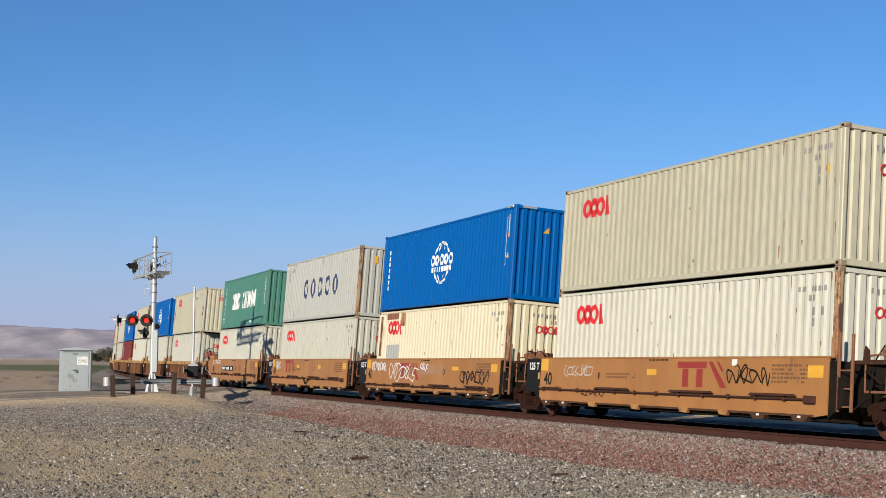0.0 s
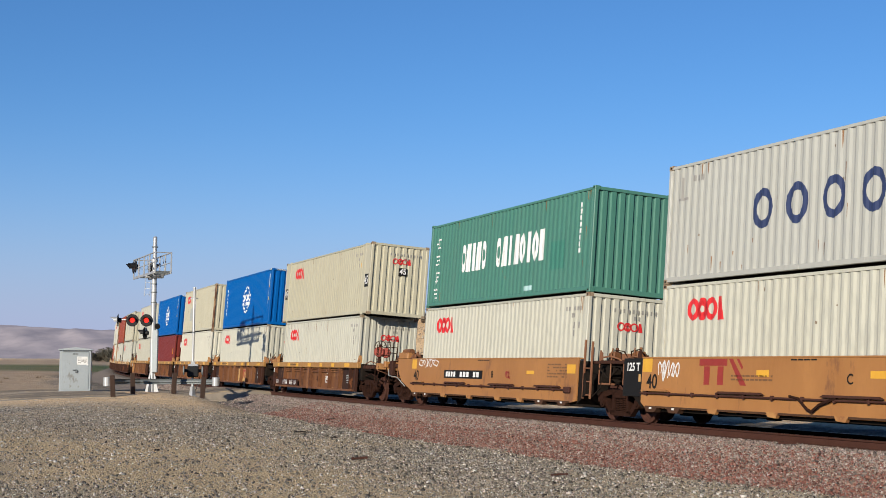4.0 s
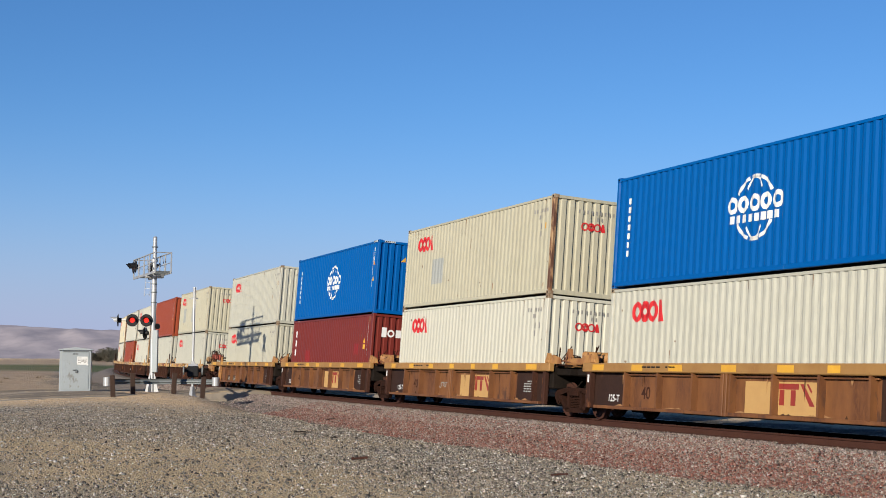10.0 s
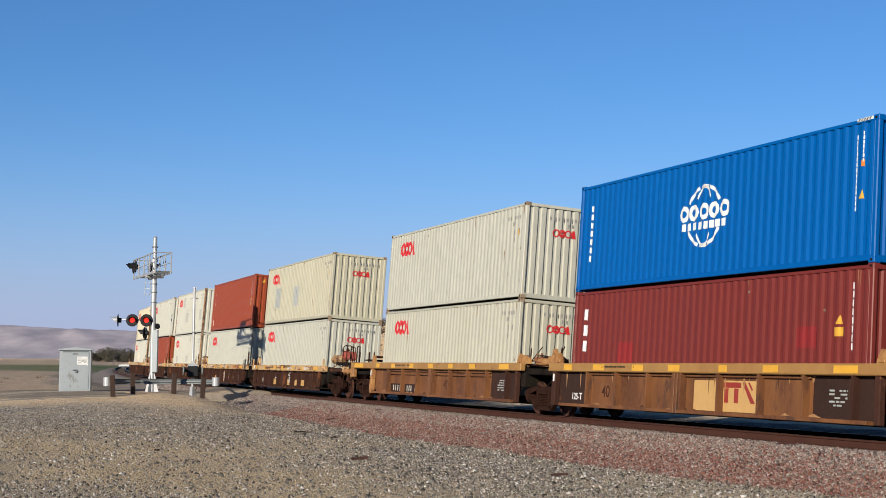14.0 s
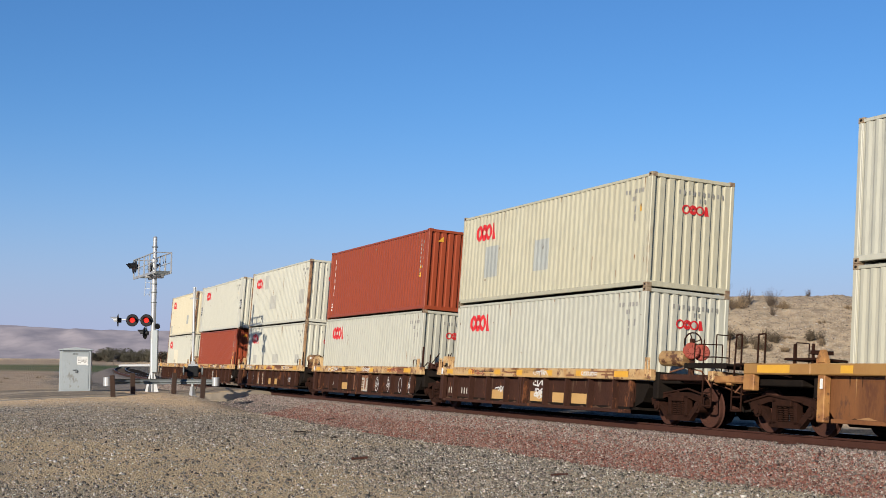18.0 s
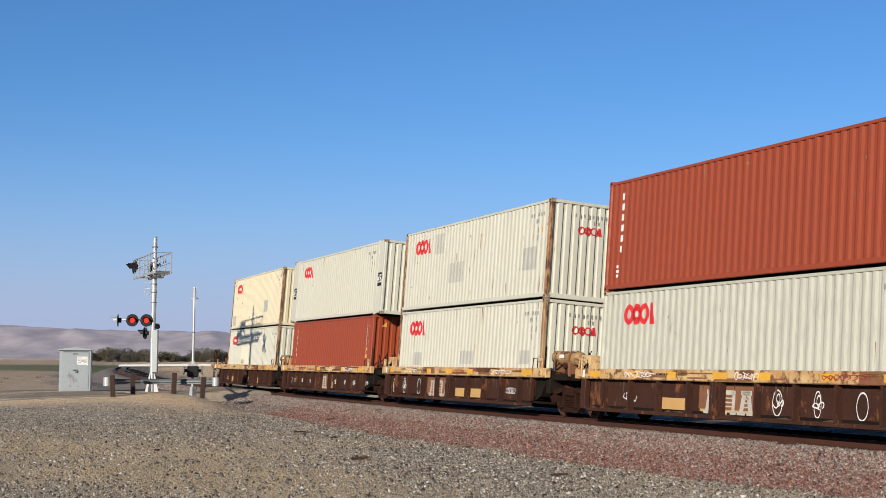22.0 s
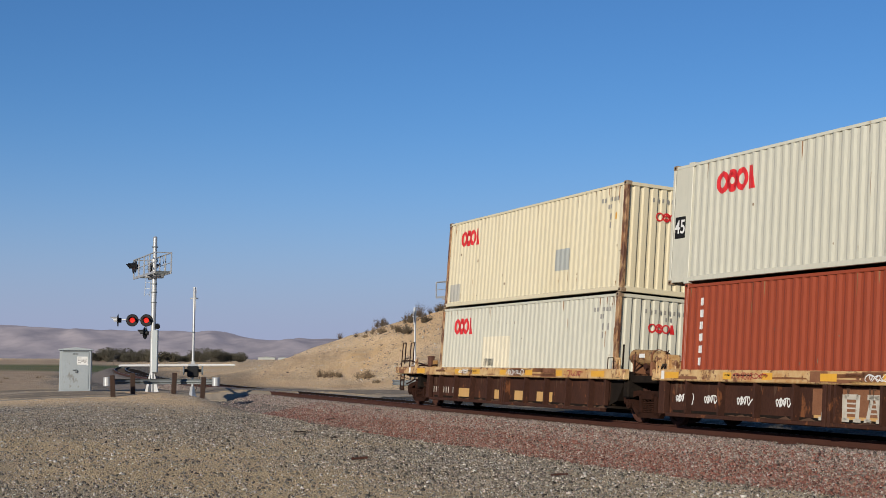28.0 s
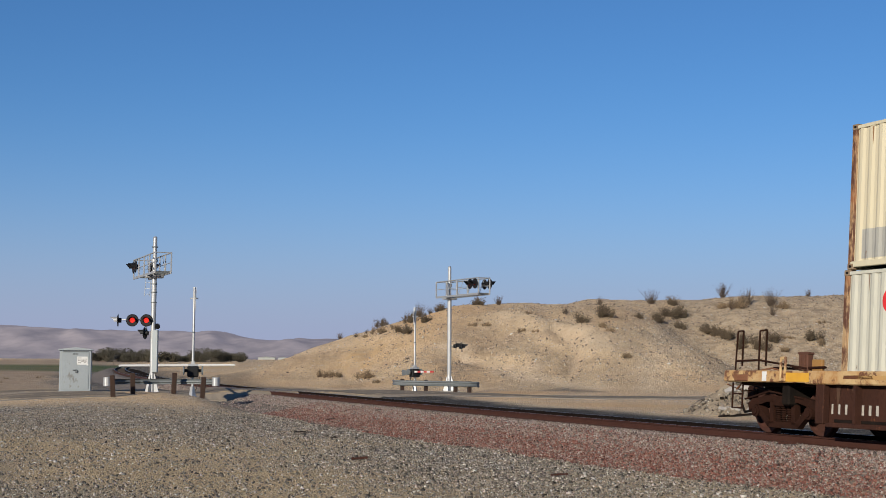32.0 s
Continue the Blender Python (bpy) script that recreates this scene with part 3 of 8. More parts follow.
def strip(name, prof, s0, s1, step, mat, jitter=0.0):
    """A band along the line: prof gives (offset towards the eye, height) across it."""
    ss = np.arange(s0, s1 + 0.01, step)
    rnd = np.random.default_rng(3)
    vs, k = [], len(prof)
    for s in ss:
        for off, h in prof:
            x, y = place_on_line(s, off - h * math.sin(radians(LEAN if off > 0 else CANT)))
            z = rail_z(s) + h + float(bed_z(off))
            vs.append((float(x), float(y), float(z) + (rnd.uniform(-jitter, jitter) if jitter else 0)))
    fs = [(i * k + j, (i + 1) * k + j, (i + 1) * k + j + 1, i * k + j + 1) for i in range(len(ss) - 1) for j in range(k - 1)]
    me = bpy.data.meshes.new(name)
    me.from_pydata(vs, [], fs)
    me.materials.append(mat)
    return new(name, me)


BALLASTBED = material("ballast_stone_bed", (0.176, 0.1512, 0.132), (0.1192, 0.1016, 0.088), 0.95, scale=9, fine=22, bump=1.0, stain=(0.2992, 0.264, 0.2376), stain_at=0.6, spec=0.1)
# inner bed: the shade under the train is put into its dark colour
SHADEBED = material("shade_dark_ballast", (0.0192, 0.016, 0.0144), (0.036, 0.0296, 0.0256), 0.97, scale=9, fine=22, bump=1.0, stain=(0.12, 0.108, 0.096), stain_at=0.63, spec=0.0)
ballast = strip("ballast", [(0.86, -0.228), (1.2, -0.225), (1.7, -0.235), (2.0, -0.27), (2.5, -0.38), (3.0, -0.51), (3.5, -0.62), (4.0, -0.69), (4.5, -0.76)], -60, 330, 0.4, BALLASTBED, 0.02)
inner = strip("ballast_inner", [(-5.2, -0.66), (-4.2, -0.54), (-2.8, -0.30), (-1.7, -0.225), (-0.7, -0.24), (0.0, -0.235), (0.7, -0.24), (0.87, -0.229)], -60, 330, 0.4, SHADEBED, 0.015)
tagged(inner, "stone bed between the rails with the train's shade in its colour", "ballast", kind="structure")
tagged(ballast, "crushed grey and reddish stone bed under the rails", "ballast", kind="structure")


# the far rail is near-black, much darker than the near one
BLACKRAIL = material("near_black_rail", (0.0096, 0.0072, 0.0064), (0.0176, 0.0112, 0.0088), 0.85, spec=0.05, scale=3, fine=40, bump=0.2)


def build_rails():
    head = [(-0.076, -0.19), (-0.076, -0.178), (-0.012, -0.158), (-0.009, -0.045), (-0.036, -0.036), (-0.037, -0.006), (-0.03, 0.0),
            (0.03, 0.0), (0.037, -0.006), (0.036, -0.036), (0.009, -0.045), (0.012, -0.158), (0.076, -0.178), (0.076, -0.19)]
    for side in (0.755, -0.755):
        r = strip("rail", [(side + a, b) for a, b in head], -60, 330, 1.5, RAILSIDE if side > 0 else BLACKRAIL)
        tagged(r, "rusty brown steel running rail on stone bed" if side > 0 else "near-black steel running rail on stone bed", "rail", "rails of the line", kind="structure")
        top = strip("rail_head", [(side - 0.03, 0.0025), (side + 0.03, 0.0025)], -60, 330, 1.5, TREAD)
        top.parent = r
    ties = Geo()
    rnd = random.Random(4)
    for k in range(int((200 + 40) / 0.6)):
        m = track_pose(-40 + k * 0.6)
        ties.box(-0.115, 0.115, -1.3, 1.3, -0.36, -0.197 - rnd.uniform(0, 0.008), 0.01, m)
    t = part("sleepers", ties, material("weathered_sleeper_wood", (0.07, 0.055, 0.045), (0.045, 0.036, 0.03), 0.95, scale=4, fine=30, bump=0.3, spec=0.05))
    tagged(t, "weathered dark timber sleepers bedded in stone", "sleepers", kind="stuff")


build_rails()


def stone_material(name, cols, accents):
    m = bpy.data.materials.new(name)
    m.use_nodes = True
    n, li = m.node_tree.nodes, m.node_tree.links
    b = n["Principled BSDF"]
    b.inputs["Roughness"].default_value = 0.9
    b.inputs["Specular IOR Level"].default_value = 0.2
    g = n.new("ShaderNodeNewGeometry")
    r = n.new("ShaderNodeValToRGB")
    e = r.color_ramp.elements
    allc = list(cols) + list(accents)
    while len(e) < len(allc):
        e.new(0.5)
    for k, c in enumerate(allc):
        e[k].position = k * 0.88 / (len(cols) - 1) if k < len(cols) else 0.93 + 0.05 * (k - len(cols))
        e[k].color = (*c, 1)
    li.new(g.outputs["Random Per Island"], r.inputs[0])
    t = n.new("ShaderNodeTexNoise")
    t.inputs["Scale"].default_value = 60
    mx = n.new("ShaderNodeMix")
    mx.data_type, mx.blend_type = "RGBA", "MULTIPLY"
    mx.inputs["Factor"].default_value = 0.5
    li.new(r.outputs[0], mx.inputs[6])
    li.new(t.outputs[1], mx.inputs[7])
    tc = n.new("ShaderNodeTexCoord")
    li.new(tc.outputs["Object"], t.inputs["Vector"])
    li.new(mx.outputs[2], b.inputs["Base Color"])
    return m


def scatter_stones(name, label, xs, ys, zs, sizes, mat, seed):
    """Many small angular stones in one mesh."""
    rnd = np.random.default_rng(seed)
    n = len(xs)
    base = np.array([[1, 0, 0], [-1, 0, 0], [0, 1, 0], [0, -1, 0], [0, 0, 1], [0, 0, -1]], float)
    tri = np.array([[0, 2, 4], [2, 1, 4], [1, 3, 4], [3, 0, 4], [2, 0, 5], [1, 2, 5], [3, 1, 5], [0, 3, 5]])
    v = np.repeat(base[None], n, 0) + rnd.normal(0, 0.28, (n, 6, 3))
    q = rnd.normal(size=(n, 4))
    q /= np.linalg.norm(q, axis=1)[:, None]
    w, x, y, z = q.T
    R = np.stack([np.stack([1 - 2 * (y * y + z * z), 2 * (x * y - z * w), 2 * (x * z + y * w)], -1), np.stack([2 * (x * y + z * w), 1 - 2 * (x * x + z * z), 2 * (y * z - x * w)], -1), np.stack([2 * (x * z - y * w), 2 * (y * z + x * w), 1 - 2 * (x * x + y * y)], -1)], 1)
    v = np.einsum("nij,nkj->nki", R, v * np.array([1, 0.75, 0.6]))
    v = v * (sizes * 0.5)[:, None, None] + np.stack([xs, ys, zs], 1)[:, None, :]
    f = (tri[None] + 6 * np.arange(n)[:, None, None]).reshape(-1, 3)
    me = bpy.data.meshes.new(name)
    me.vertices.add(n * 6)
    me.vertices.foreach_set("co", v.reshape(-1).astype(np.float32))
    me.loops.add(len(f) * 3)
    me.loops.foreach_set("vertex_index", f.reshape(-1).astype(np.int32))
    me.polygons.add(len(f))
    me.polygons.foreach_set("loop_start", (np.arange(len(f)) * 3).astype(np.int32))
    me.update(calc_edges=True)
    me.validate()
    me.materials.append(mat)
    return tagged(new(name, me), label, "stones", kind="stuff")


def build_stones():
    rnd = np.random.default_rng(11)
    greys = [(0.10, 0.079, 0.068), (0.225, 0.182, 0.158), (0.33, 0.268, 0.234), (0.24, 0.165, 0.14), (0.45, 0.38, 0.335)]
    reds = [(0.0823, 0.0348, 0.0271), (0.203, 0.0823, 0.062), (0.281, 0.126, 0.0968), (0.184, 0.121, 0.095), (0.348, 0.242, 0.194)]
    mg = stone_material("mixed_grey_stone", greys, [(0.43, 0.40, 0.36), (0.05, 0.042, 0.038)])
    mr = stone_material("reddish_stone", reds, [(0.416, 0.376, 0.336), (0.04, 0.024, 0.0224)])
    mf = stone_material("pale_gravel_stone", [(0.0448, 0.0403, 0.0358), (0.152, 0.136, 0.1168), (0.376, 0.336, 0.278), (0.2512, 0.2016, 0.1392), (0.61, 0.565, 0.49)], [(0.64, 0.62, 0.58), (0.0448, 0.0403, 0.0358)])
    off_k = [1.2, 1.7, 2.0, 2.5, 3.0, 3.5, 4.0, 4.5]
    z_k = [-0.225, -0.235, -0.27, -0.38, -0.51, -0.62, -0.69, -0.76]

    def shoulder(n, lo, hi, name, label, mat, seed, power=1.0, span=92.0):
        s = -32 + span * rnd.random(n) ** 1.5
        off = lo + (hi - lo) * rnd.random(n) ** power
        h = np.interp(off, off_k, z_k)
        x, y = place_on_line(s, off - h * math.sin(radians(LEAN)))
        z = rail_z(s) + h + bed_z(off) + 0.015
        scatter_stones(name, label, x, y, z, rnd.uniform(0.036, 0.092, n), mat, seed)
    shoulder(58000, 0.84, 2.9, "ballast_stones", "loose angular grey and pink track stones", mg, 1)
    shoulder(54000, 2.0, 4.7, "ballast_stones", "loose reddish track stones at the foot of the bed", mr, 2, power=0.8, span=50.0)
    shoulder(13000, 2.6, 4.6, "ballast_stones", "loose grey stones among reddish ones at the bed's foot", mg, 4)
    # these stones repeat the shade painted into the inner bed
    md = stone_material("shade_dark_stone", [(0.0096, 0.008, 0.0072), (0.024, 0.02, 0.0176), (0.04, 0.0336, 0.0288), (0.0224, 0.016, 0.0128), (0.072, 0.0624, 0.0544)], [(0.12, 0.108, 0.096), (0.0096, 0.008, 0.008)])
    off_k = [-5.2, -4.2, -2.8, -1.7, -0.7, 0.0, 0.7]
    z_k = [-0.66, -0.54, -0.30, -0.225, -0.24, -0.235, -0.24]

    def inner_bed(n, lo, hi, seed):
        s = -32 + 92.0 * rnd.random(n) ** 1.5
        off = lo + (hi - lo) * rnd.random(n)
        h = np.interp(off, off_k, z_k)
        x, y = place_on_line(s, off - h * math.sin(radians(LEAN)))
        z = rail_z(s) + h + bed_z(off) + 0.012
        scatter_stones("track_stones", "loose stones between and beyond the rails, coloured dark as in shade", x, y, z, rnd.uniform(0.05, 0.115, n), md, seed)
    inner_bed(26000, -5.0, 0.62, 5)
    n = 105000
    y = 14.5 + 42 * rnd.random(n) ** 1.7
    x = (rnd.random(n) * 0.70 - 0.345) * y
    s, off = line_coords(x, y)
    keep = (off > 4.0) & (rnd.random(n) > 0.8 * sandy(x, y))
    x, y = x[keep], y[keep]
    size = rnd.uniform(0.016, 0.05, len(x)) * np.where(rnd.random(len(x)) < 0.05, 1.8, 1.0)
    scatter_stones("gravel_stones", "small pale gravel stones strewn on the ground", x, y, ground_z(x, y) + 0.004, size, mf, 3)
    n = 42000
    y = 16 + 38 * rnd.random(n) ** 0.75
    x = (rnd.random(n) * 0.70 - 0.345) * y
    s, off = line_coords(x, y)
    keep = (off > 4.2) & (rnd.random(n) > 0.6 * sandy(x, y)) & (rnd.random(n) < smooth(58, 46, y))
    x, y = x[keep], y[keep]
    mm = stone_material("mixed_gravel_stone", [(0.046, 0.0405, 0.035), (0.1192, 0.1056, 0.0904), (0.26, 0.228, 0.188), (0.1656, 0.1336, 0.0968), (0.50, 0.455, 0.39)], [(0.66, 0.63, 0.58), (0.0276, 0.0239, 0.0202)])
    size = 0.045 + 0.072 * rnd.random(len(x)) ** 2.5
    scatter_stones("gravel_stones", "coarser dark and pale gravel lying on the ground", x, y, ground_z(x, y) + 0.006, size, mm, 9)


build_stones()


def hill_rocks():
    rnd = np.random.default_rng(21)
    n = 46000
    y = rnd.uniform(96, 165, n)
    x = (rnd.random(n) * 0.48 - 0.14) * y
    z = ground_z(x, y)
    keep = (z > 0.5) & ((x / y > 0.15) | (rnd.random(n) < np.where(x < -7, 0.12, 0.6)))
    m = stone_material("bank_stone", [(0.128, 0.096, 0.072), (0.24, 0.184, 0.132), (0.336, 0.264, 0.192), (0.272, 0.216, 0.16), (0.4, 0.336, 0.256)], [(0.64, 0.608, 0.544), (0.096, 0.072, 0.056)])
    size = 0.055 + 0.30 * rnd.random(int(keep.sum())) ** 5
    scatter_stones("bank_stones", "loose tan stones strewn over the sandy bank", x[keep], y[keep], z[keep], size, m, 8)


hill_rocks()


# ---------------------------------------------------------------- containers
RUNS = material("brown_rust_runs", (0.208, 0.112, 0.048), (0.136, 0.064, 0.028), 0.8, scale=8, fine=40, bump=0.1)
SCUFF = material("dark_scuffed_steel", (0.128, 0.096, 0.068), (0.208, 0.16, 0.112), 0.8, scale=8, fine=40, bump=0.1)
WAVE, DEEP = 0.2785, 0.027


def corrugation(x):
    """Depth of the side wall at x: 0 on the outer faces, DEEP in the valleys."""
    u = (x / WAVE) % 1.0
    if u < 0.26:
        return 0.0
    if u < 0.5:
        return DEEP * (u - 0.26) / 0.24
    if u < 0.76:
        return DEEP
    return DEEP * (1 - (u - 0.76) / 0.24)


def wave_breaks(a, b):
    out = []
    for k in range(int(math.floor(a / WAVE)), int(math.ceil(b / WAVE)) + 1):
        for u in (0.0, 0.26, 0.5, 0.76):
            x = (k + u) * WAVE
            if a < x < b:
                out.append(x)
    return out


def wrap_mark(geo, face):
    """Lays a flat mark (x, z) on the corrugated side wall (face is its y)."""
    bm = bmesh.new()
    vs = [bm.verts.new((x, 0, z)) for x, _, z in geo.v]
    for f in geo.f:
        try:
            bm.faces.new([vs[i] for i in f])
        except ValueError:
            pass
    xs = [v.co.x for v in bm.verts]
    for x in wave_breaks(min(xs), max(xs)):
        bmesh.ops.bisect_plane(bm, geom=bm.verts[:] + bm.edges[:] + bm.faces[:], plane_co=(x, 0, 0), plane_no=(1, 0, 0), dist=1e-5)
    bmesh.ops.recalc_face_normals(bm, faces=bm.faces[:])
    for f in bm.faces:
        if f.normal.y > 0:
            f.normal_flip()
    for v in bm.verts:
        v.co.y = face + corrugation(v.co.x) - 0.004
    me = bpy.data.meshes.new("mark")
    bm.to_mesh(me)
    bm.free()
    return me


def flat(outlines):
    g = Geo()
    for o in outlines:
        g.add([(x, 0, z) for x, z in o], [tuple(range(len(o)))])
    return g


def bar(x0, x1, z0, z1):
    return [(x0, z0), (x1, z0), (x1, z1), (x0, z1)]


def annulus(g, cx, cz, ro, ri, a0=0, a1=360, sx=1.0, n=18):
    full = a1 - a0 >= 360
    k = n if full else n + 1
    vs = []
    for i in range(k):
        a = radians(a0 + (a1 - a0) * i / n)
        vs += [(cx + ro * math.cos(a) * sx, 0, cz + ro * math.sin(a)), (cx + ri * math.cos(a) * sx, 0, cz + ri * math.sin(a))]
    g.add(vs, [(2 * i, 2 * ((i + 1) % k), 2 * ((i + 1) % k) + 1, 2 * i + 1) for i in range(n)])
    return g


def emblem_rings(w, h, hollow=0.5):
    """Red emblem in pieces: three linked rings, a blossom within, and a slanted block."""
    r = w * 0.155
    sz = h * 0.5 / r
    out = []
    for cx in (-0.36 * w, -0.1 * w, 0.16 * w):
        out.append(annulus(Geo(), cx, 0, r, r * hollow))
    star = []
    for k in range(20):
        a = radians(90 + 18 * k)
        q = r * (0.62 + 0.14 * math.cos(5 * (a - radians(90))))
        star.append((-0.1 * w + q * math.cos(a), q * math.sin(a)))
    ring = [(-0.1 * w + r * 0.3 * math.cos(radians(90 + 18 * k)), r * 0.3 * math.sin(radians(90 + 18 * k))) for k in range(20)]
    out.append(Geo().add([(x, 0, z) for x, z in star + ring], [(k, (k + 1) % 20, 20 + (k + 1) % 20, 20 + k) for k in range(20)]))
    out.append(Geo().add([(0.33 * w, 0, r), (0.43 * w, 0, r), (0.5 * w, 0, -r), (0.33 * w, 0, -r)], [(0, 1, 2, 3)]))
    for g in out:
        g.v = [(x, y, z * sz) for x, y, z in g.v]
    return out


def globe(r):
    """White globe in pieces: outer arcs, meridian arcs, and two rows of shapes across."""
    out = []
    for a0, a1 in ((28, 72), (78, 102), (108, 152), (208, 252), (258, 282), (288, 332)):
        out.append(annulus(Geo(), 0, 0, r, r * 0.89, a0, a1, n=8))
    for k in (-1, 1):
        a = 38 if k > 0 else 218
        out.append(annulus(Geo(), 0, 0, r * 0.98, r * 0.88, a, a + 104, sx=0.5, n=10))
    for x in (-1.14, -0.57, 0.0, 0.57, 1.14):
        out.append(annulus(Geo(), x * r, 0.14 * r, r * 0.27, r * 0.12, n=12))
    for k in range(8):
        x = (-1.25 + 0.32 * k) * r
        out.append(flat([bar(x, x + 0.22 * r, -0.42 * r, -0.18 * r)]))
    return out


def bars_row(n, x0, pitch, w, z0, h, rnd):
    g = Geo()
    for k in range(n):
        if rnd.random() < 0.12:
            continue
        x = x0 + k * pitch
        g.add([(a, 0, b) for a, b in bar(x, x + w * rnd.uniform(0.75, 1.0), z0, z0 + h)], [(0, 1, 2, 3)])
    return g


def bars_column(n, x, w, z_top, pitch, h, rnd):
    g = Geo()
    for k in range(n):
        z = z_top - k * pitch
        a = rnd.uniform(0.7, 1.0)
        g.add([(p, 0, q) for p, q in bar(x, x + w * a, z - h, z)], [(0, 1, 2, 3)])
        if h > 0.12:
            g.add([(p, 0, q) for p, q in bar(x + w * 0.35, x + w * 0.6, z - h - 0.02, z - h + 0.001)], [(0, 1, 2, 3)])
    return g


H = 2.896
HALF = 1.219
_cache = {}


def container_meshes(L):
    if L in _cache:
        return _cache[L]
    e = L / 2
    out = {}
    # corrugated side wall, outer face at y = -HALF + 0.012; 45-foot boxes have plain bays past the inner posts
    inner = e - 0.11 if L < 13 else 6.0
    xs = [-inner] + wave_breaks(-inner, inner) + [inner]
    g = Geo()
    n = len(xs)
    vs = []
    for x in xs:
        y = -HALF + 0.012 + corrugation(x)
        vs += [(x, y, 0.155), (x, y, 2.80)]
    vs += [(x, -HALF + 0.075, 0.155) for x in xs] + [(x, -HALF + 0.075, 2.80) for x in xs]
    fs = [(2 * i, 2 * i + 2, 2 * i + 3, 2 * i + 1) for i in range(n - 1)]
    fs += [(2 * n + i, 3 * n + i, 3 * n + i + 1, 2 * n + i + 1) for i in range(n - 1)]
    g.add(vs, fs)
    me = bpy.data.meshes.new("side_wall")
    me.from_pydata(g.v, [], g.f)
    out["side"] = me
    # end wall with deep vertical waves
    g = Geo()
    pw, pd = 0.272, 0.045
    ys, y, k = [-HALF + 0.1], -HALF + 0.1, 0
    pts = [(-HALF + 0.09, 0.0)]
    y = -HALF + 0.13
    while y + pw < HALF - 0.09:
        pts += [(y, 0.0), (y + 0.030, -pd), (y + 0.105, -pd), (y + 0.135, 0.0)]
        y += pw
    pts.append((HALF - 0.09, 0.0))
    vs = []
    for yy, d in pts:
        vs += [(e - 0.03 + d, yy, 0.15), (e - 0.03 + d, yy, 2.79)]
    m = len(pts)
    g.add(vs, [(2 * i, 2 * i + 2, 2 * i + 3, 2 * i + 1) for i in range(m - 1)])
    g.add([(e - 0.13, -HALF + 0.09, 0.15), (e - 0.13, HALF - 0.09, 0.15), (e - 0.13, HALF - 0.09, 2.79), (e - 0.13, -HALF + 0.09, 2.79)], [(0, 3, 2, 1)])
    me = bpy.data.meshes.new("end_wall")
    me.from_pydata(g.v, [], g.f)
    out["end"] = me
    g = Geo()
    nr = int(L / 0.21)
    for i in range(nr):
        x0 = -e + 0.1 + i * (L - 0.2) / nr
        x1 = x0 + (L - 0.2) / nr
        w = (x1 - x0)
        for a, b, za, zb in ((0, 0.4, 2.868, 2.868), (0.4, 0.5, 2.868, 2.848), (0.5, 0.9, 2.848, 2.848), (0.9, 1.0, 2.848, 2.868)):
            g.add([(x0 + a * w, -HALF + 0.05, za), (x0 + b * w, -HALF + 0.05, zb), (x0 + b * w, HALF - 0.05, zb), (x0 + a * w, HALF - 0.05, za)], [(0, 1, 2, 3)])
    me = bpy.data.meshes.new("roof")
    me.from_pydata(g.v, [], g.f)
    out["roof"] = me
    out["floor"] = Geo().box(-e + 0.1, e - 0.1, -HALF + 0.07, HALF - 0.07, 0.1, 0.15).mesh("floor")
    g = Geo().box(-e + 0.08, e - 0.08, -HALF + 0.004, -HALF + 0.09, 0.045, 0.158, 0.008)
    for k in (-1, 1):
        g.box(k * 1.03 - 0.2, k * 1.03 + 0.2, -HALF + 0.0, -HALF + 0.02, 0.05, 0.13, 0.004)
    out["bottom_rail"] = g.mesh("bottom_rail")
    out["top_rail"] = Geo().box(-e + 0.08, e - 0.08, -HALF + 0.004, -HALF + 0.07, 2.79, 2.862, 0.008).mesh("top_rail")
    out["post"] = Geo().box(e - 0.125, e - 0.004, -HALF + 0.004, -HALF + 0.12, 0.1, 2.80, 0.018).box(e - 0.16, e - 0.12, -HALF + 0.010, -HALF + 0.05, 0.15, 2.8, 0.008).mesh("corner_post")
    out["end_rail"] = Geo().box(e - 0.1, e - 0.006, -HALF + 0.1, HALF - 0.1, 2.78, 2.874, 0.01).mesh("end_rail")
    g = Geo().box(e - 0.1, e - 0.006, -HALF + 0.1, HALF - 0.1, 0.02, 0.155, 0.01)
    out["end_sill"] = g.mesh("end_sill")
    g = Geo()
    g.box(e - 0.178, e, -HALF, -HALF + 0.162, 2.778, 2.896, 0.012)
    out["casting_top"] = g.mesh("corner_casting")
    g = Geo()
    g.box(e - 0.178, e, -HALF, -HALF + 0.162, 0, 0.118, 0.012)
    out["casting_low"] = g.mesh("corner_casting")
    if L > 13:
        g = Geo().box(6.0, e - 0.12, -HALF + 0.010, -HALF + 0.05, 0.155, 2.80, 0.004)
        out["bay"] = g.mesh("side_bay")
        g = Geo().box(5.98, 6.13, -HALF + 0.002, -HALF + 0.06, 0.1, 2.82, 0.012)
        g.box(5.96, 6.16, -HALF - 0.001, -HALF + 0.12, 2.778, 2.896, 0.01).box(5.96, 6.16, -HALF - 0.001, -HALF + 0.12, 0, 0.118, 0.01)
        out["inner_post"] = g.mesh("inner_post")
    _cache[L] = out
    return out


FLIPX, FLIPY = Matrix.Diagonal((-1, 1, 1, 1)), Matrix.Diagonal((1, -1, 1, 1))
TURN = Matrix.Rotation(math.pi, 4, "Z")


def mirrored(me, axis):
    key = (me.name, axis)
    if key not in _cache:
        c = me.copy()
        c.transform(FLIPX if axis == "x" else FLIPY if axis == "y" else TURN)
        if axis != "z":
            c.flip_normals()
        _cache[key] = c
    return _cache[key]


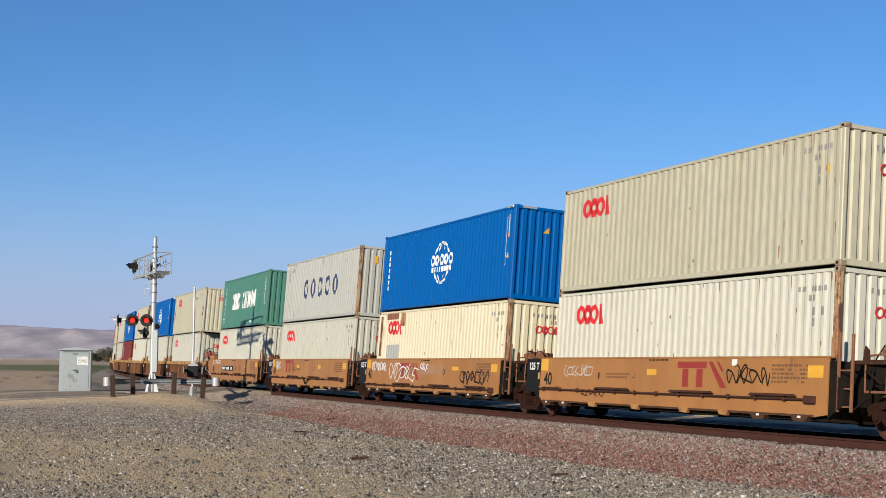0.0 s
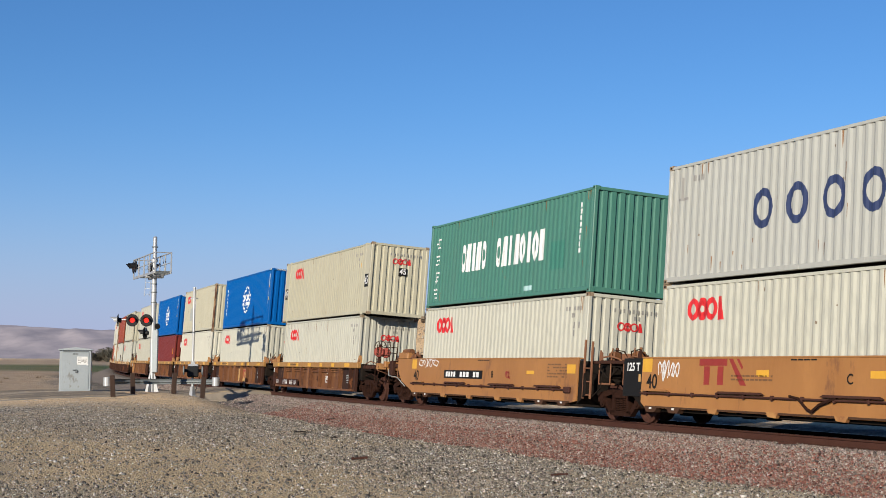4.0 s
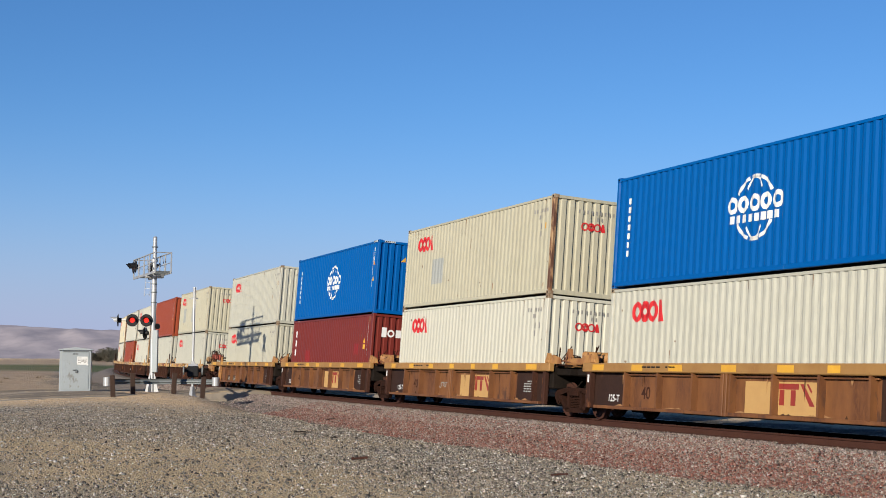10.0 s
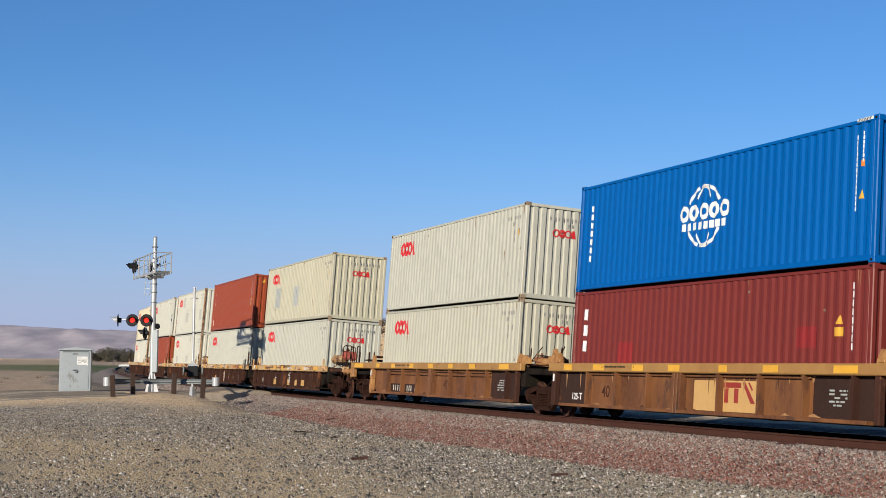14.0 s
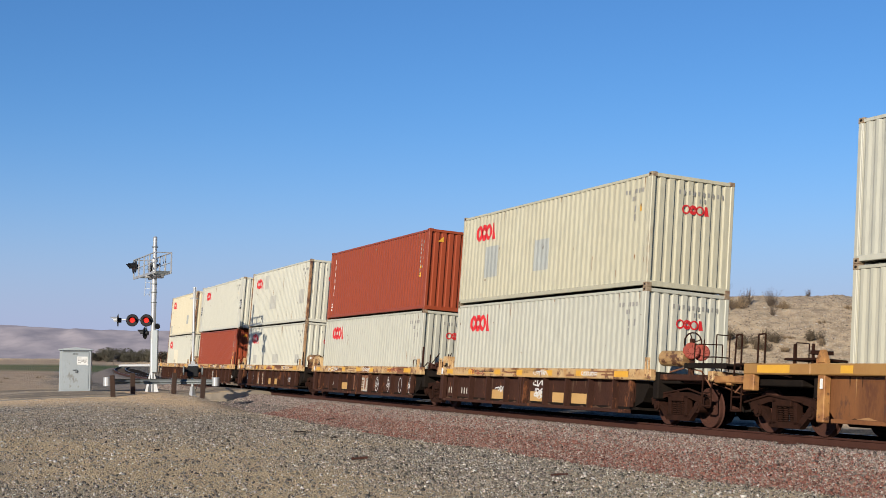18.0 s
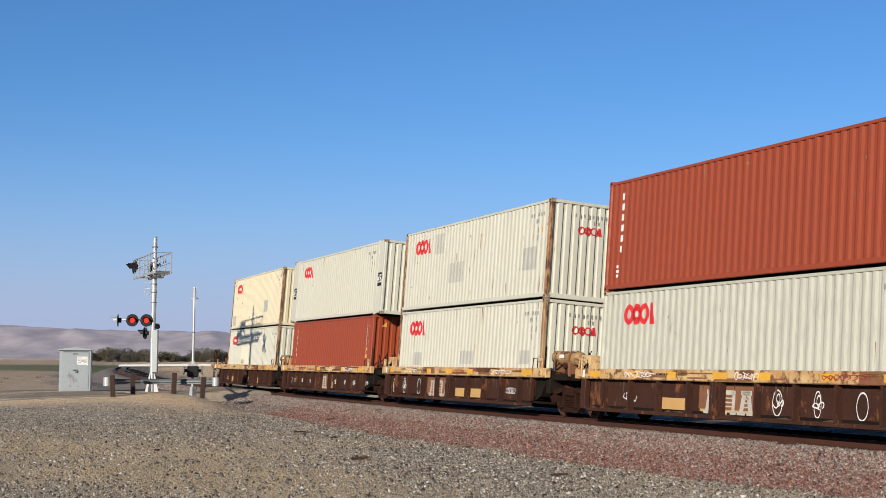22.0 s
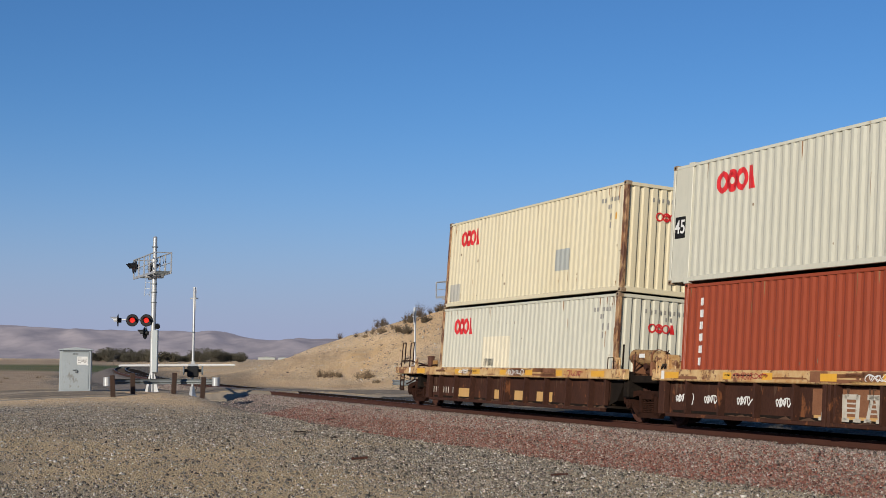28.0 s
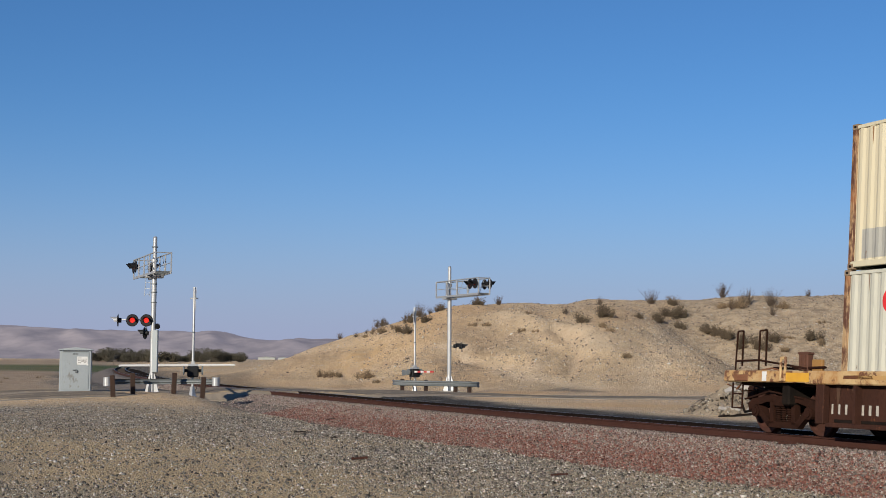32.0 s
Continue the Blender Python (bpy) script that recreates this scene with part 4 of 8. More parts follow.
def casting_hole(L, key):
    """A dark oval laid on a corner casting's side, painting the shade in its mouth."""
    if (L, key, "hole") not in _cache:
        z = 2.837 if key == "casting_top" else 0.059
        pts = [(0.04 * math.cos(a) + L / 2 - 0.089, -HALF - 0.002, z + 0.028 * math.sin(a)) for a in [k * math.pi / 6 for k in range(12)]]
        g = Geo().add(pts + [(x, y + 0.006, q) for x, y, q in pts], [tuple(range(12))] + [(k, k + 12, (k + 1) % 12 + 12, (k + 1) % 12) for k in range(12)])
        _cache[(L, key, "hole")] = g.mesh("casting_hole")
    return _cache[(L, key, "hole")]


def container(L, paint, label, post=None, marks="rings", seed=0, patches=(), rear_post=None):
    """A shipping container; its origin is at the middle of its underside."""
    rnd = random.Random(seed)
    ms = container_meshes(L)
    root = new("shipping_container")
    tagged(root, label, "container", "containers of the train")
    post = post or paint
    part("side_wall", ms["side"], paint, root)
    part("side_wall", mirrored(ms["side"], "z"), paint, root)
    part("end_wall", ms["end"], paint, root)
    part("end_wall", mirrored(ms["end"], "z"), paint, root)
    part("roof", ms["roof"], paint, root)
    part("floor", ms["floor"], BROWN, root)
    for key, nm in (("bottom_rail", "bottom_rail"), ("top_rail", "top_rail")):
        part(nm, ms[key], paint, root)
        part(nm, mirrored(ms[key], "y"), paint, root)
    for key in ("end_rail", "end_sill"):
        part(key, ms[key], paint, root)
        part(key, mirrored(ms[key], "x"), paint, root)
    rust = "rust-streaked corner post" if post is POSTRUST else ""
    cast = CASTING if paint in (CREAM, PALE, EGGSHELL, WHITE, BRIGHT, LIGHT) else paint
    for key, nm in (("post", "corner_post"), ("casting_top", "corner_casting"), ("casting_low", "corner_casting")):
        m = ms[key]
        mats = (post, post, rear_post or paint, rear_post or paint) if key == "post" else (cast,) * 4
        near = part(nm, m, mats[0], root, rust if key == "post" else "")
        part(nm, mirrored(m, "y"), mats[1], root)
        back = part(nm, mirrored(m, "x"), mats[2], root)
        if key != "post":
            hm = casting_hole(L, key)
            part("casting_hole", hm, DARK, near)
            part("casting_hole", mirrored(hm, "x"), DARK, back)
        part(nm, mirrored(m, "z"), mats[3], root)
    if L > 13:
        for key, nm in (("bay", "side_bay"), ("inner_post", "inner_post")):
            part(nm, ms[key], paint, root)
            part(nm, mirrored(ms[key], "y"), paint, root)
            part(nm, mirrored(ms[key], "x"), paint, root)
            part(nm, mirrored(ms[key], "z"), paint, root)
    face, e = -HALF + 0.012, L / 2

    def mark(key, make, mat, x, z, name="painted_mark", text=""):
        if key not in _cache:
            g = make()
            if isinstance(g, list):
                _cache[key] = []
                for q in g:
                    q.v = [(a + x, b, c + z) for a, b, c in q.v]
                    _cache[key].append(wrap_mark(q, face))
            else:
                g.v = [(a + x, b, c + z) for a, b, c in g.v]
                _cache[key] = wrap_mark(g, face)
        if isinstance(_cache[key], list):
            first = part(name, _cache[key][0], mat, root, text)
            for q in _cache[key][1:]:
                part("emblem_piece", q, mat, first)
            return first
        return tagged(part(name, _cache[key], mat, root, text), kind="stuff" if name in ("number_mark", "writing", "small_sign") else "")

    def on_end(key, make, mat, y, z, name="painted_mark", text=""):
        """A mark on the leading end wall; y is positive away from the eye."""
        if key not in _cache:
            g = make()
            _cache[key] = []
            for q in g if isinstance(g, list) else [g]:
                q.v = [(e - 0.026, a + y, c + z) for a, b, c in q.v]
                _cache[key].append(q.mesh("mark", fix=False))
        if len(_cache[key]) > 1:
            first = part(name, _cache[key][0], mat, root, text)
            for q in _cache[key][1:]:
                part("emblem_piece", q, mat, first)
            return first
        _one = _cache[key][0]
        return tagged(part(name, _one, mat, root, text), kind="stuff" if name in ("number_mark", "writing") else "")
    dark = SIGNWHITE if paint in (BLUE, ORANGE, MAROON, GREEN) else GREYMARK
    r2 = random.Random(3)
    if marks == "rings":
        mark(("ringmark", L), lambda: emblem_rings(1.45, 0.53), RED, -4.22, 2.25, "emblem", "red linked-ring emblem")
        mark(("num", L), lambda: bars_row(9, 0, 0.105, 0.07, 0, 0.11, r2), dark, 4.78, 2.42, "number_mark")
        mark(("num2", L), lambda: bars_row(2, 0, 0.13, 0.09, 0, 0.12, r2), dark, 5.12, 2.23, "number_mark")
        mark(("tag1", L), lambda: flat([bar(0, 0.11, 0, 0.17), bar(0, 0.11, -0.22, -0.05)]), GREYMARK, 5.24, 1.93, "small_sign")
        mark(("tag2", L), lambda: flat([bar(0, 0.11, 0, 0.17)]), YELLOW if seed % 3 == 1 else GREYMARK, 5.53, 1.93, "small_sign")
        on_end(("ringend", L), lambda: emblem_rings(0.78, 0.24, 0.66), RED, 0.1, 2.05 if L < 13 else 2.2, "emblem", "red linked-ring emblem")
        on_end(("numend", L), lambda: bars_row(11, -0.55, 0.14, 0.06, 0, 0.11, r2), GREYMARK, 0, 2.42, "number_mark")
        on_end(("numend2", L), lambda: bars_row(2, 0.2, 0.14, 0.06, 0, 0.11, r2), GREYMARK, 0, 2.24, "number_mark")
    elif marks == "globe":
        mark(("globe", L), lambda: globe(0.74), SIGNWHITE, 0.06, 1.5, "emblem", "white globe emblem with bars")
        mark(("pcol", L), lambda: bars_column(7, 0, 0.12, 0, 0.225, 0.15, r2), SIGNWHITE, -5.46, 2.3, "writing")
        mark(("gnum", L), lambda: bars_column(14, 0, 0.035, 0, 0.11, 0.09, r2), SIGNWHITE, 5.43, 2.57, "number_mark")
        mark(("gnum2", L), lambda: bars_column(7, 0, 0.035, 0, 0.09, 0.07, r2), SIGNWHITE, 5.64, 2.62, "number_mark")
        mark(("gtag", L), lambda: flat([bar(0, 0.09, 0, 0.13)]), OLABEL, 5.6, 1.92, "small_sign")
        mark(("gtri", L), lambda: flat([[(0, 0), (0.14, 0), (0.1, 0.18)]]), YELLOW, 5.56, 1.28, "small_sign")
        on_end(("tri", L), lambda: flat([[(-0.1, 0), (0.1, 0), (0.1, 0.2)]]), YELLOW, -0.15, 2.1, "small_sign", "yellow warning triangle")
        on_end(("gnumend", L), lambda: bars_column(14, 0, 0.04, 0, 0.115, 0.09, r2), SIGNWHITE, 0.78, 2.6, "number_mark")
        for k in range(2):
            base = (e - 0.62, e - 0.22)
            key = ("hazard", k)
            if key not in _cache:
                yellow, black = Geo(), Geo()
                for q in range(5):
                    u, w = 0.08 * q, 0.08
                    pts = [(u, 0.0), (u + w * 0.5, 0.0), (u + w, 0.055), (u + w * 0.5, 0.055)]
                    if k == 0:
                        black.add([(base[0] + a, -HALF - 0.004, H - 0.075 + c) for a, c in pts], [(0, 1, 2, 3)])
                    else:
                        black.add([(e + 0.004, -0.95 + a, H - 0.085 + c) for a, c in pts], [(0, 1, 2, 3)])
                if k == 0:
                    yellow.box(base[0] - 0.02, base[1] + 0.06, -HALF - 0.003, -HALF + 0.004, H - 0.078, H - 0.017)
                else:
                    yellow.box(e - 0.004, e + 0.003, -0.97, -0.53, H - 0.088, H - 0.027)
                _cache[key] = (yellow.mesh("hazard_strip"), black.mesh("stripe", fix=False))
            strip_ = part("hazard_strip", _cache[key][0], SIGNWHITE, root, "pale strip with black diagonal stripes")
            tagged(part("striping", _cache[key][1], BLACK, strip_), kind="stuff")
    elif marks == "five":
        mark(("five", L), lambda: five_blocks(), NAVY, -2.2, 1.47, "emblem", "five dark navy block marks")
        mark(("fivenum", L), lambda: bars_row(4, 0, 0.16, 0.11, 0, 0.14, r2), GREYMARK, -e + 1.1, 2.4, "number_mark")
        mark(("fivetag", L), lambda: flat([bar(0, 0.06, -0.25, 0.25), bar(-0.15, 0.3, -0.31, -0.25)]), GREYMARK, -e + 0.6, 2.3, "small_sign")
        on_end(("fiveend", L), lambda: flat([bar(0, 0.16, 0, 0.3)]), YELLOW, -0.6, 2.2, "small_sign", "yellow height sign")
    elif marks == "blocks":
        mark(("blocks", L), lambda: block_words(), SIGNWHITE, -3.16, 1.52, "emblem", "white block marks in two groups")
        mark(("han", L), lambda: han_column(), SIGNWHITE, -5.5, 2.38, "writing", "white column of four bar figures")
        mark(("blocktag", L), lambda: flat([bar(0, 0.55, 0, 0.14)]), PALECYAN, 1.84, 0.22, "small_sign")
        mark(("blocktag2", L), lambda: flat([bar(0, 0.9, 0, 0.8)]), REPAIRG, 3.5, 0.75, "repair_patch", "faded green repair patch")
        mark(("bnum", L), lambda: bars_column(8, 0, 0.1, 0, 0.18, 0.13, r2), SIGNWHITE, e - 0.8, 2.5, "number_mark")
    elif marks == "column":
        mark(("column", L), lambda: bars_column(6, 0, 0.2, 0, 0.275, 0.17, r2), SIGNWHITE, -5.42, 2.53, "writing", "white column of six bar letters")
        mark(("column2", L), lambda: bars_column(3, 0, 0.08, 0, 0.12, 0.07, r2), SIGNWHITE, -5.5, 0.65, "writing")
        mark(("cnum", L), lambda: bars_column(9, 0, 0.045, 0, 0.15, 0.1, r2), REPAIR, e - 0.75, 2.55, "number_mark")
        mark(("cnum2", L), lambda: bars_column(4, 0, 0.045, 0, 0.3, 0.1, r2), REPAIR, e - 0.5, 2.5, "number_mark")
        mark(("ctag", L), lambda: flat([bar(0, 0.13, 0, 0.15), bar(0.05, 0.12, 0.3, 0.4)]), YELLOW, e - 0.78, 1.2, "small_sign", "yellow label")
        on_end(("ctri", L), lambda: flat([[(-0.1, 0), (0.1, 0), (0.1, 0.2)]]), YELLOW, -0.75, 2.45, "small_sign", "yellow warning triangle")
    elif marks == "three":
        mark(("three", L), lambda: bars_column(3, 0, 0.26, 0, 0.42, 0.28, r2), SIGNWHITE, -5.5, 2.4, "writing", "white column of three bar letters")
        mark(("tnum", L), lambda: bars_column(8, 0, 0.07, 0, 0.17, 0.13, r2), SIGNWHITE, e - 0.62, 2.55, "number_mark")
        mark(("ttag", L), lambda: flat([bar(0, 0.28, 0, 0.18), [(0.04, 0.24), (0.26, 0.24), (0.18, 0.42)]]), YELLOW, 4.95, 1.5, "small_sign", "yellow label")
        on_end(("tend", L), lambda: three_round(), SIGNWHITE, -0.45, 2.15, "emblem", "white three-piece emblem")
        on_end(("tnumend", L), lambda: bars_column(10, 0, 0.07, 0, 0.15, 0.12, r2), SIGNWHITE, 0.9, 2.5, "number_mark")
    if L > 13:
        for k, x in enumerate((-6.43, 6.43)):
            _m = _cache.get(("plate", k))
            if _m is None:
                _m = _cache[("plate", k)] = Geo().box(x - 0.22, x + 0.22, -HALF + 0.004, -HALF + 0.012, 1.1, 1.62).mesh("length_plate")
                t = text_geo("45", 0.46, 0.006)
                t.v = [(a + x, -HALF + 0.001, c + 1.36) for a, b, c in t.v]
                _cache[("plate_t", k)] = t.mesh("length_mark", fix=False)
            pl = part("length_plate", _m, BLACK, root, "black plate with white 45")
            part("length_mark", _cache[("plate_t", k)], SIGNWHITE, pl)
        if "plate_e" not in _cache:
            _cache["plate_e"] = Geo().box(e - 0.028, e - 0.02, -0.02, 0.34, 1.63, 1.95).mesh("length_plate")
            t = text_geo("45", 0.29, 0.006)
            t.v = [(e - 0.016, a + 0.16, c + 1.80) for a, b, c in t.v]
            _cache["plate_et"] = t.mesh("length_mark", fix=False)
        pl = part("length_plate", _cache["plate_e"], BLACK, root, "black plate with white 45")
        part("length_mark", _cache["plate_et"], SIGNWHITE, pl)
    if paint in (CREAM, PALE, EGGSHELL, WHITE, BRIGHT, LIGHT, GREEN, ORANGE, MAROON):
        # rust runs and scuffs on the side towards the eye
        worn = 22 if post is POSTRUST else 12
        for mat, nm, count in ((RUNS, "rust_staining", worn), (SCUFF, "scuffing", worn // 2)):
            g = Geo()
            for _ in range(count):
                x = rnd.uniform(-e + 0.25, e - 0.3) if rnd.random() < 0.7 else e - 0.15 - abs(rnd.gauss(0, 0.35))
                w = rnd.uniform(0.006, 0.02)
                if nm == "rust_staining":
                    z = rnd.choice((2.78, 2.78, rnd.uniform(0.4, 2.5), rnd.uniform(0.2, 0.9)))
                    h = min(z - 0.17, rnd.uniform(0.08, 0.55))
                    g.add([(x - w, 0, z), (x + w, 0, z), (x + w * 0.7, 0, z - h * 0.6), (x, 0, z - h), (x - w * 0.5, 0, z - h * 0.7)], [(0, 1, 2, 3, 4)])
                else:
                    z, h = rnd.uniform(0.3, 2.6), rnd.uniform(0.02, 0.09)
                    g.add([(x - w * 2, 0, z), (x - w, 0, z + h), (x + w * 2, 0, z + h * 0.7), (x + w * 1.4, 0, z - h * 0.3)], [(0, 3, 2, 1)])
            tagged(part(nm, wrap_mark(g, face), mat, root), kind="stuff")
    for k, (x0, x1, z0, z1, pm) in enumerate(patches):
        part("repair_patch" if pm not in (RUSTY, POSTRUST) else "rust_patch", wrap_mark(flat([bar(x0, x1, z0, z1)]), face), pm, root, "grey repair patch" if pm is REPAIR else "rusty patch" if pm in (RUSTY, POSTRUST) else "fresh red repair patch" if pm is DEEPRED else "cream repair patch")
    return root


OLABEL = material("orange_label", (0.56, 0.16, 0.024), None, 0.5)
PALECYAN = material("pale_cyan_sticker", (0.336, 0.496, 0.496), None, 0.5)
REPAIRG = material("green_repair_patch", (0.04, 0.16, 0.12), None, 0.55, scale=3, fine=30, bump=0.03)


def five_blocks():
    return [annulus(Geo(), k * 1.2, 0, 0.45, 0.27, sx=0.8, n=16) for k in range(5)]


def block_words():
    """Two groups of tall white shapes."""
    out = []
    for start, stop, n in ((0.0, 2.08, 5), (2.82, 6.34, 8)):
        pitch = (stop - start) / n
        for k in range(n):
            x, w = start + k * pitch, pitch * 0.84
            if (start < 1 and k == 2) or (start > 1 and k in (2, 5)):
                out.append(flat([bar(x + w * 0.3, x + w * 0.3 + 0.17, -0.46, 0.46)]))
            elif k % 2:
                out.append(flat([[(x, -0.46), (x + w, -0.46), (x + w, 0.46), (x + w * 0.15, 0.46)]]))
            else:
                g = annulus(Geo(), 0, 0, 0.46, 0.2, n=14)
                g.v = [(a * w * 0.5 / 0.46 + x + w / 2, b, c) for a, b, c in g.v]
                out.append(g)
    return out


def han_column():
    g = Geo()
    r = random.Random(2)
    for k in range(4):
        z = -k * 0.58
        for q in range(3):
            zz = z - 0.02 - q * 0.14
            g.add([(a, 0, b) for a, b in bar(r.uniform(0, 0.08), r.uniform(0.27, 0.36), zz - 0.05, zz)], [(0, 1, 2, 3)])
        xx = r.uniform(0.1, 0.2)
        g.add([(a, 0, b) for a, b in bar(xx, xx + 0.06, z - 0.42, z + 0.02)], [(0, 1, 2, 3)])
    return g


def three_round():
    return [flat([bar(-0.36, -0.16, -0.16, 0.22)]), annulus(Geo(), 0.02, 0.0, 0.15, 0.08, n=12), flat([bar(0.22, 0.44, -0.15, 0.15)])]


# ---------------------------------------------------------------- well cars
def shared(key, make, name, smooth_it=False):
    if key not in _cache:
        _cache[key] = make().mesh(name, smooth_it)
    return _cache[key]


def side_frame_geo():
    g = Geo()
    y0, y1 = -1.10, -0.96
    g.slab([(-1.16, 0.46), (-1.20, 0.62), (-1.05, 0.72), (-0.5, 0.80), (0.5, 0.80), (1.05, 0.72), (1.20, 0.62), (1.16, 0.46), (0.98, 0.56), (0.5, 0.67), (-0.5, 0.67), (-0.98, 0.56)], y0, y1)
    g.slab([(-0.5, 0.14), (0.5, 0.14), (0.56, 0.20), (0.5, 0.27), (-0.5, 0.27), (-0.56, 0.20)], y0, y1)
    for k in (-1, 1):
        g.slab([(k * 0.50, 0.15), (k * 1.0, 0.56), (k * 0.86, 0.62), (k * 0.42, 0.26)][::k], y0, y1)
        g.slab([(k * 0.30, 0.22), (k * 0.42, 0.22), (k * 0.42, 0.72), (k * 0.30, 0.72)][::k], y0, y1)
        g.cyl((k * 0.89, -1.14, 0.47), (k * 0.89, -0.9, 0.47), 0.13, 12)
        g.cyl((k * 0.89, -1.17, 0.47), (k * 0.89, -1.13, 0.47), 0.08, 10)
    g.box(-0.26, 0.26, -1.14, -0.9, 0.58, 0.72, 0.02)
    return g


def spring_geo():
    g = Geo()
    for x in (-0.18, 0.0, 0.18):
        for z in np.arange(0.28, 0.56, 0.045):
            g.lathe([(0.05, -0.014), (0.082, 0.0), (0.05, 0.014)], (x, -1.05, z), (0, 0, 1), 10)
        g.cyl((x, -1.05, 0.27), (x, -1.05, 0.58), 0.05, 8)
    return g


def wheel_geo():
    r = 0.457
    prof = [(0.001, -0.09), (0.10, -0.09), (0.12, -0.03), (0.2, 0.0), (0.34, -0.015), (0.37, -0.06), (r - 0.012, -0.062), (r, -0.05), (r + 0.003, 0.03), (r + 0.028, 0.045), (r + 0.028, 0.06), (r - 0.02, 0.07), (0.37, 0.065), (0.34, 0.03), (0.2, 0.03), (0.12, 0.07), (0.001, 0.07)]
    return Geo().lathe(prof, (0, 0, 0), (0, 1, 0), 28)


def wheelset_geo():
    w = wheel_geo()
    g = Geo().cyl((0, -0.7, 0), (0, 0.7, 0), 0.085, 12)
    for d in (-1, 1):
        g.add([(a, b - 0.755 if d < 0 else 0.755 - b, c) for a, b, c in w.v], w.f)
        for k in range(4):
            a = math.pi / 2 * k + 0.3
            g.cyl((0.15 * math.cos(a), d * 0.74, 0.15 * math.sin(a)), (0.15 * math.cos(a), d * 0.80, 0.15 * math.sin(a)), 0.022, 6)
    return g


rollers = []


def truck(car, x):
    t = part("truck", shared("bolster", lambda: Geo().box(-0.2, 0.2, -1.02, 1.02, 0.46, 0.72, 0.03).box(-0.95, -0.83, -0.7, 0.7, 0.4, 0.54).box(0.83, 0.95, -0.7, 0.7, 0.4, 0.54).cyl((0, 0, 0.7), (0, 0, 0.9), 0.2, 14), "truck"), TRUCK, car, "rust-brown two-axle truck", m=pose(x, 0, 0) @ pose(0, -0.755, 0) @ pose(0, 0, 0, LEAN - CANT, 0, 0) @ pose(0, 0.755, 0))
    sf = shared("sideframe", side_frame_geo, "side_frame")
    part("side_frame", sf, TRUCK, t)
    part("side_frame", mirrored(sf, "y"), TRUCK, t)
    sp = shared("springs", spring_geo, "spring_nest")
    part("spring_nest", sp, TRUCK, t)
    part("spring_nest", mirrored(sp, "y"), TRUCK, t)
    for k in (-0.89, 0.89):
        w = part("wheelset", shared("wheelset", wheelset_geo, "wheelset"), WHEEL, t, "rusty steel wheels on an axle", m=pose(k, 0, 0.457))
        rollers.append((w, k))
    return t


def scribble(seed, w, h, thick=0.035, loops=7):
    """Loose spray-can strokes within w by h, as flat bands in x and z."""
    r = random.Random(seed)
    g = Geo()
    for k in range(loops):
        cx = -w / 2 + w * (k + 0.5) / loops
        ph, rx, rz = r.uniform(0, 6.28), w / loops * r.uniform(0.45, 0.95), h * r.uniform(0.25, 0.5)
        sw, f = r.uniform(3.5, 7.0), r.choice((1, 1, 2))
        pts = []
        for i in range(37):
            a = ph + sw * i / 36
            pts.append(Vector((cx + rx * math.cos(a) + 0.12 * rx * math.sin(3 * a), rz * math.sin(f * a) * (0.8 + 0.2 * math.cos(2 * a + ph)))))
        band = []
        for i, q in enumerate(pts):
            d = (pts[min(36, i + 1)] - pts[max(0, i - 1)]).normalized() * thick * (0.5 - 0.32 * (i / 18 - 1) ** 6)
            band += [(q.x - d.y, 0, q.y + d.x), (q.x + d.y, 0, q.y - d.x)]
        g.add(band, [(2 * i, 2 * i + 1, 2 * i + 3, 2 * i + 2) for i in range(36)])
    return g


def small_lines(seed, w, h, rows):
    r = random.Random(seed)
    g = Geo()
    for k in range(rows):
        z, x = h / 2 - k * h / rows, -w / 2
        while x < w / 2:
            d = r.uniform(0.06, 0.2)
            if r.random() < 0.85:
                g.add([(a, 0, b) for a, b in bar(x, min(x + d, w / 2), z - h / rows * 0.5, z)], [(0, 1, 2, 3)])
            x += d + 0.03
    return g


def big_blocks():
    """A bar over two upright blocks, with slanted blocks beside them."""
    out = [flat([bar(-0.95, 0.2, 0.17, 0.36)])] + [flat([bar(x - 0.12, x + 0.12, -0.36, 0.15)]) for x in (-0.62, -0.06)]
    return out + [flat([[(0.26, 0.36), (0.42, 0.36), (0.98, -0.36), (0.74, -0.36)]]), flat([[(0.56, 0.36), (0.66, 0.36), (0.84, 0.13), (0.79, 0.06)]])]




def block_letters(seed):
    """Stout white shapes with serifs, like sprayed block letters."""
    r = random.Random(seed)
    g = Geo()
    for k in range(3):
        x = -0.68 + 0.66 * k
        lean = (0.1, -0.02, 0.12)[k]
        for q in (-1, 1):
            w = r.uniform(0.10, 0.16)
            g.add([(a, 0, b) for a, b in ((x + q * 0.18 - w / 2, -0.24), (x + q * 0.18 + w / 2, -0.24), (x + q * (0.18 - lean) + w / 2, 0.24), (x + q * (0.18 - lean) - w / 2, 0.24))], [(0, 1, 2, 3)])
            g.add([(a, 0, b) for a, b in bar(x + q * 0.18 - w, x + q * 0.18 + w, -0.28, -0.21)], [(0, 1, 2, 3)])
        g.add([(a, 0, b) for a, b in bar(x - 0.2, x + 0.2, 0.15, 0.25)], [(0, 1, 2, 3)])
        for q in range(3):
            g.add([(a, 0, b) for a, b in bar(x - 0.13, x + 0.13, -0.12 + 0.09 * q, -0.09 + 0.09 * q)], [(0, 1, 2, 3)])
    return g


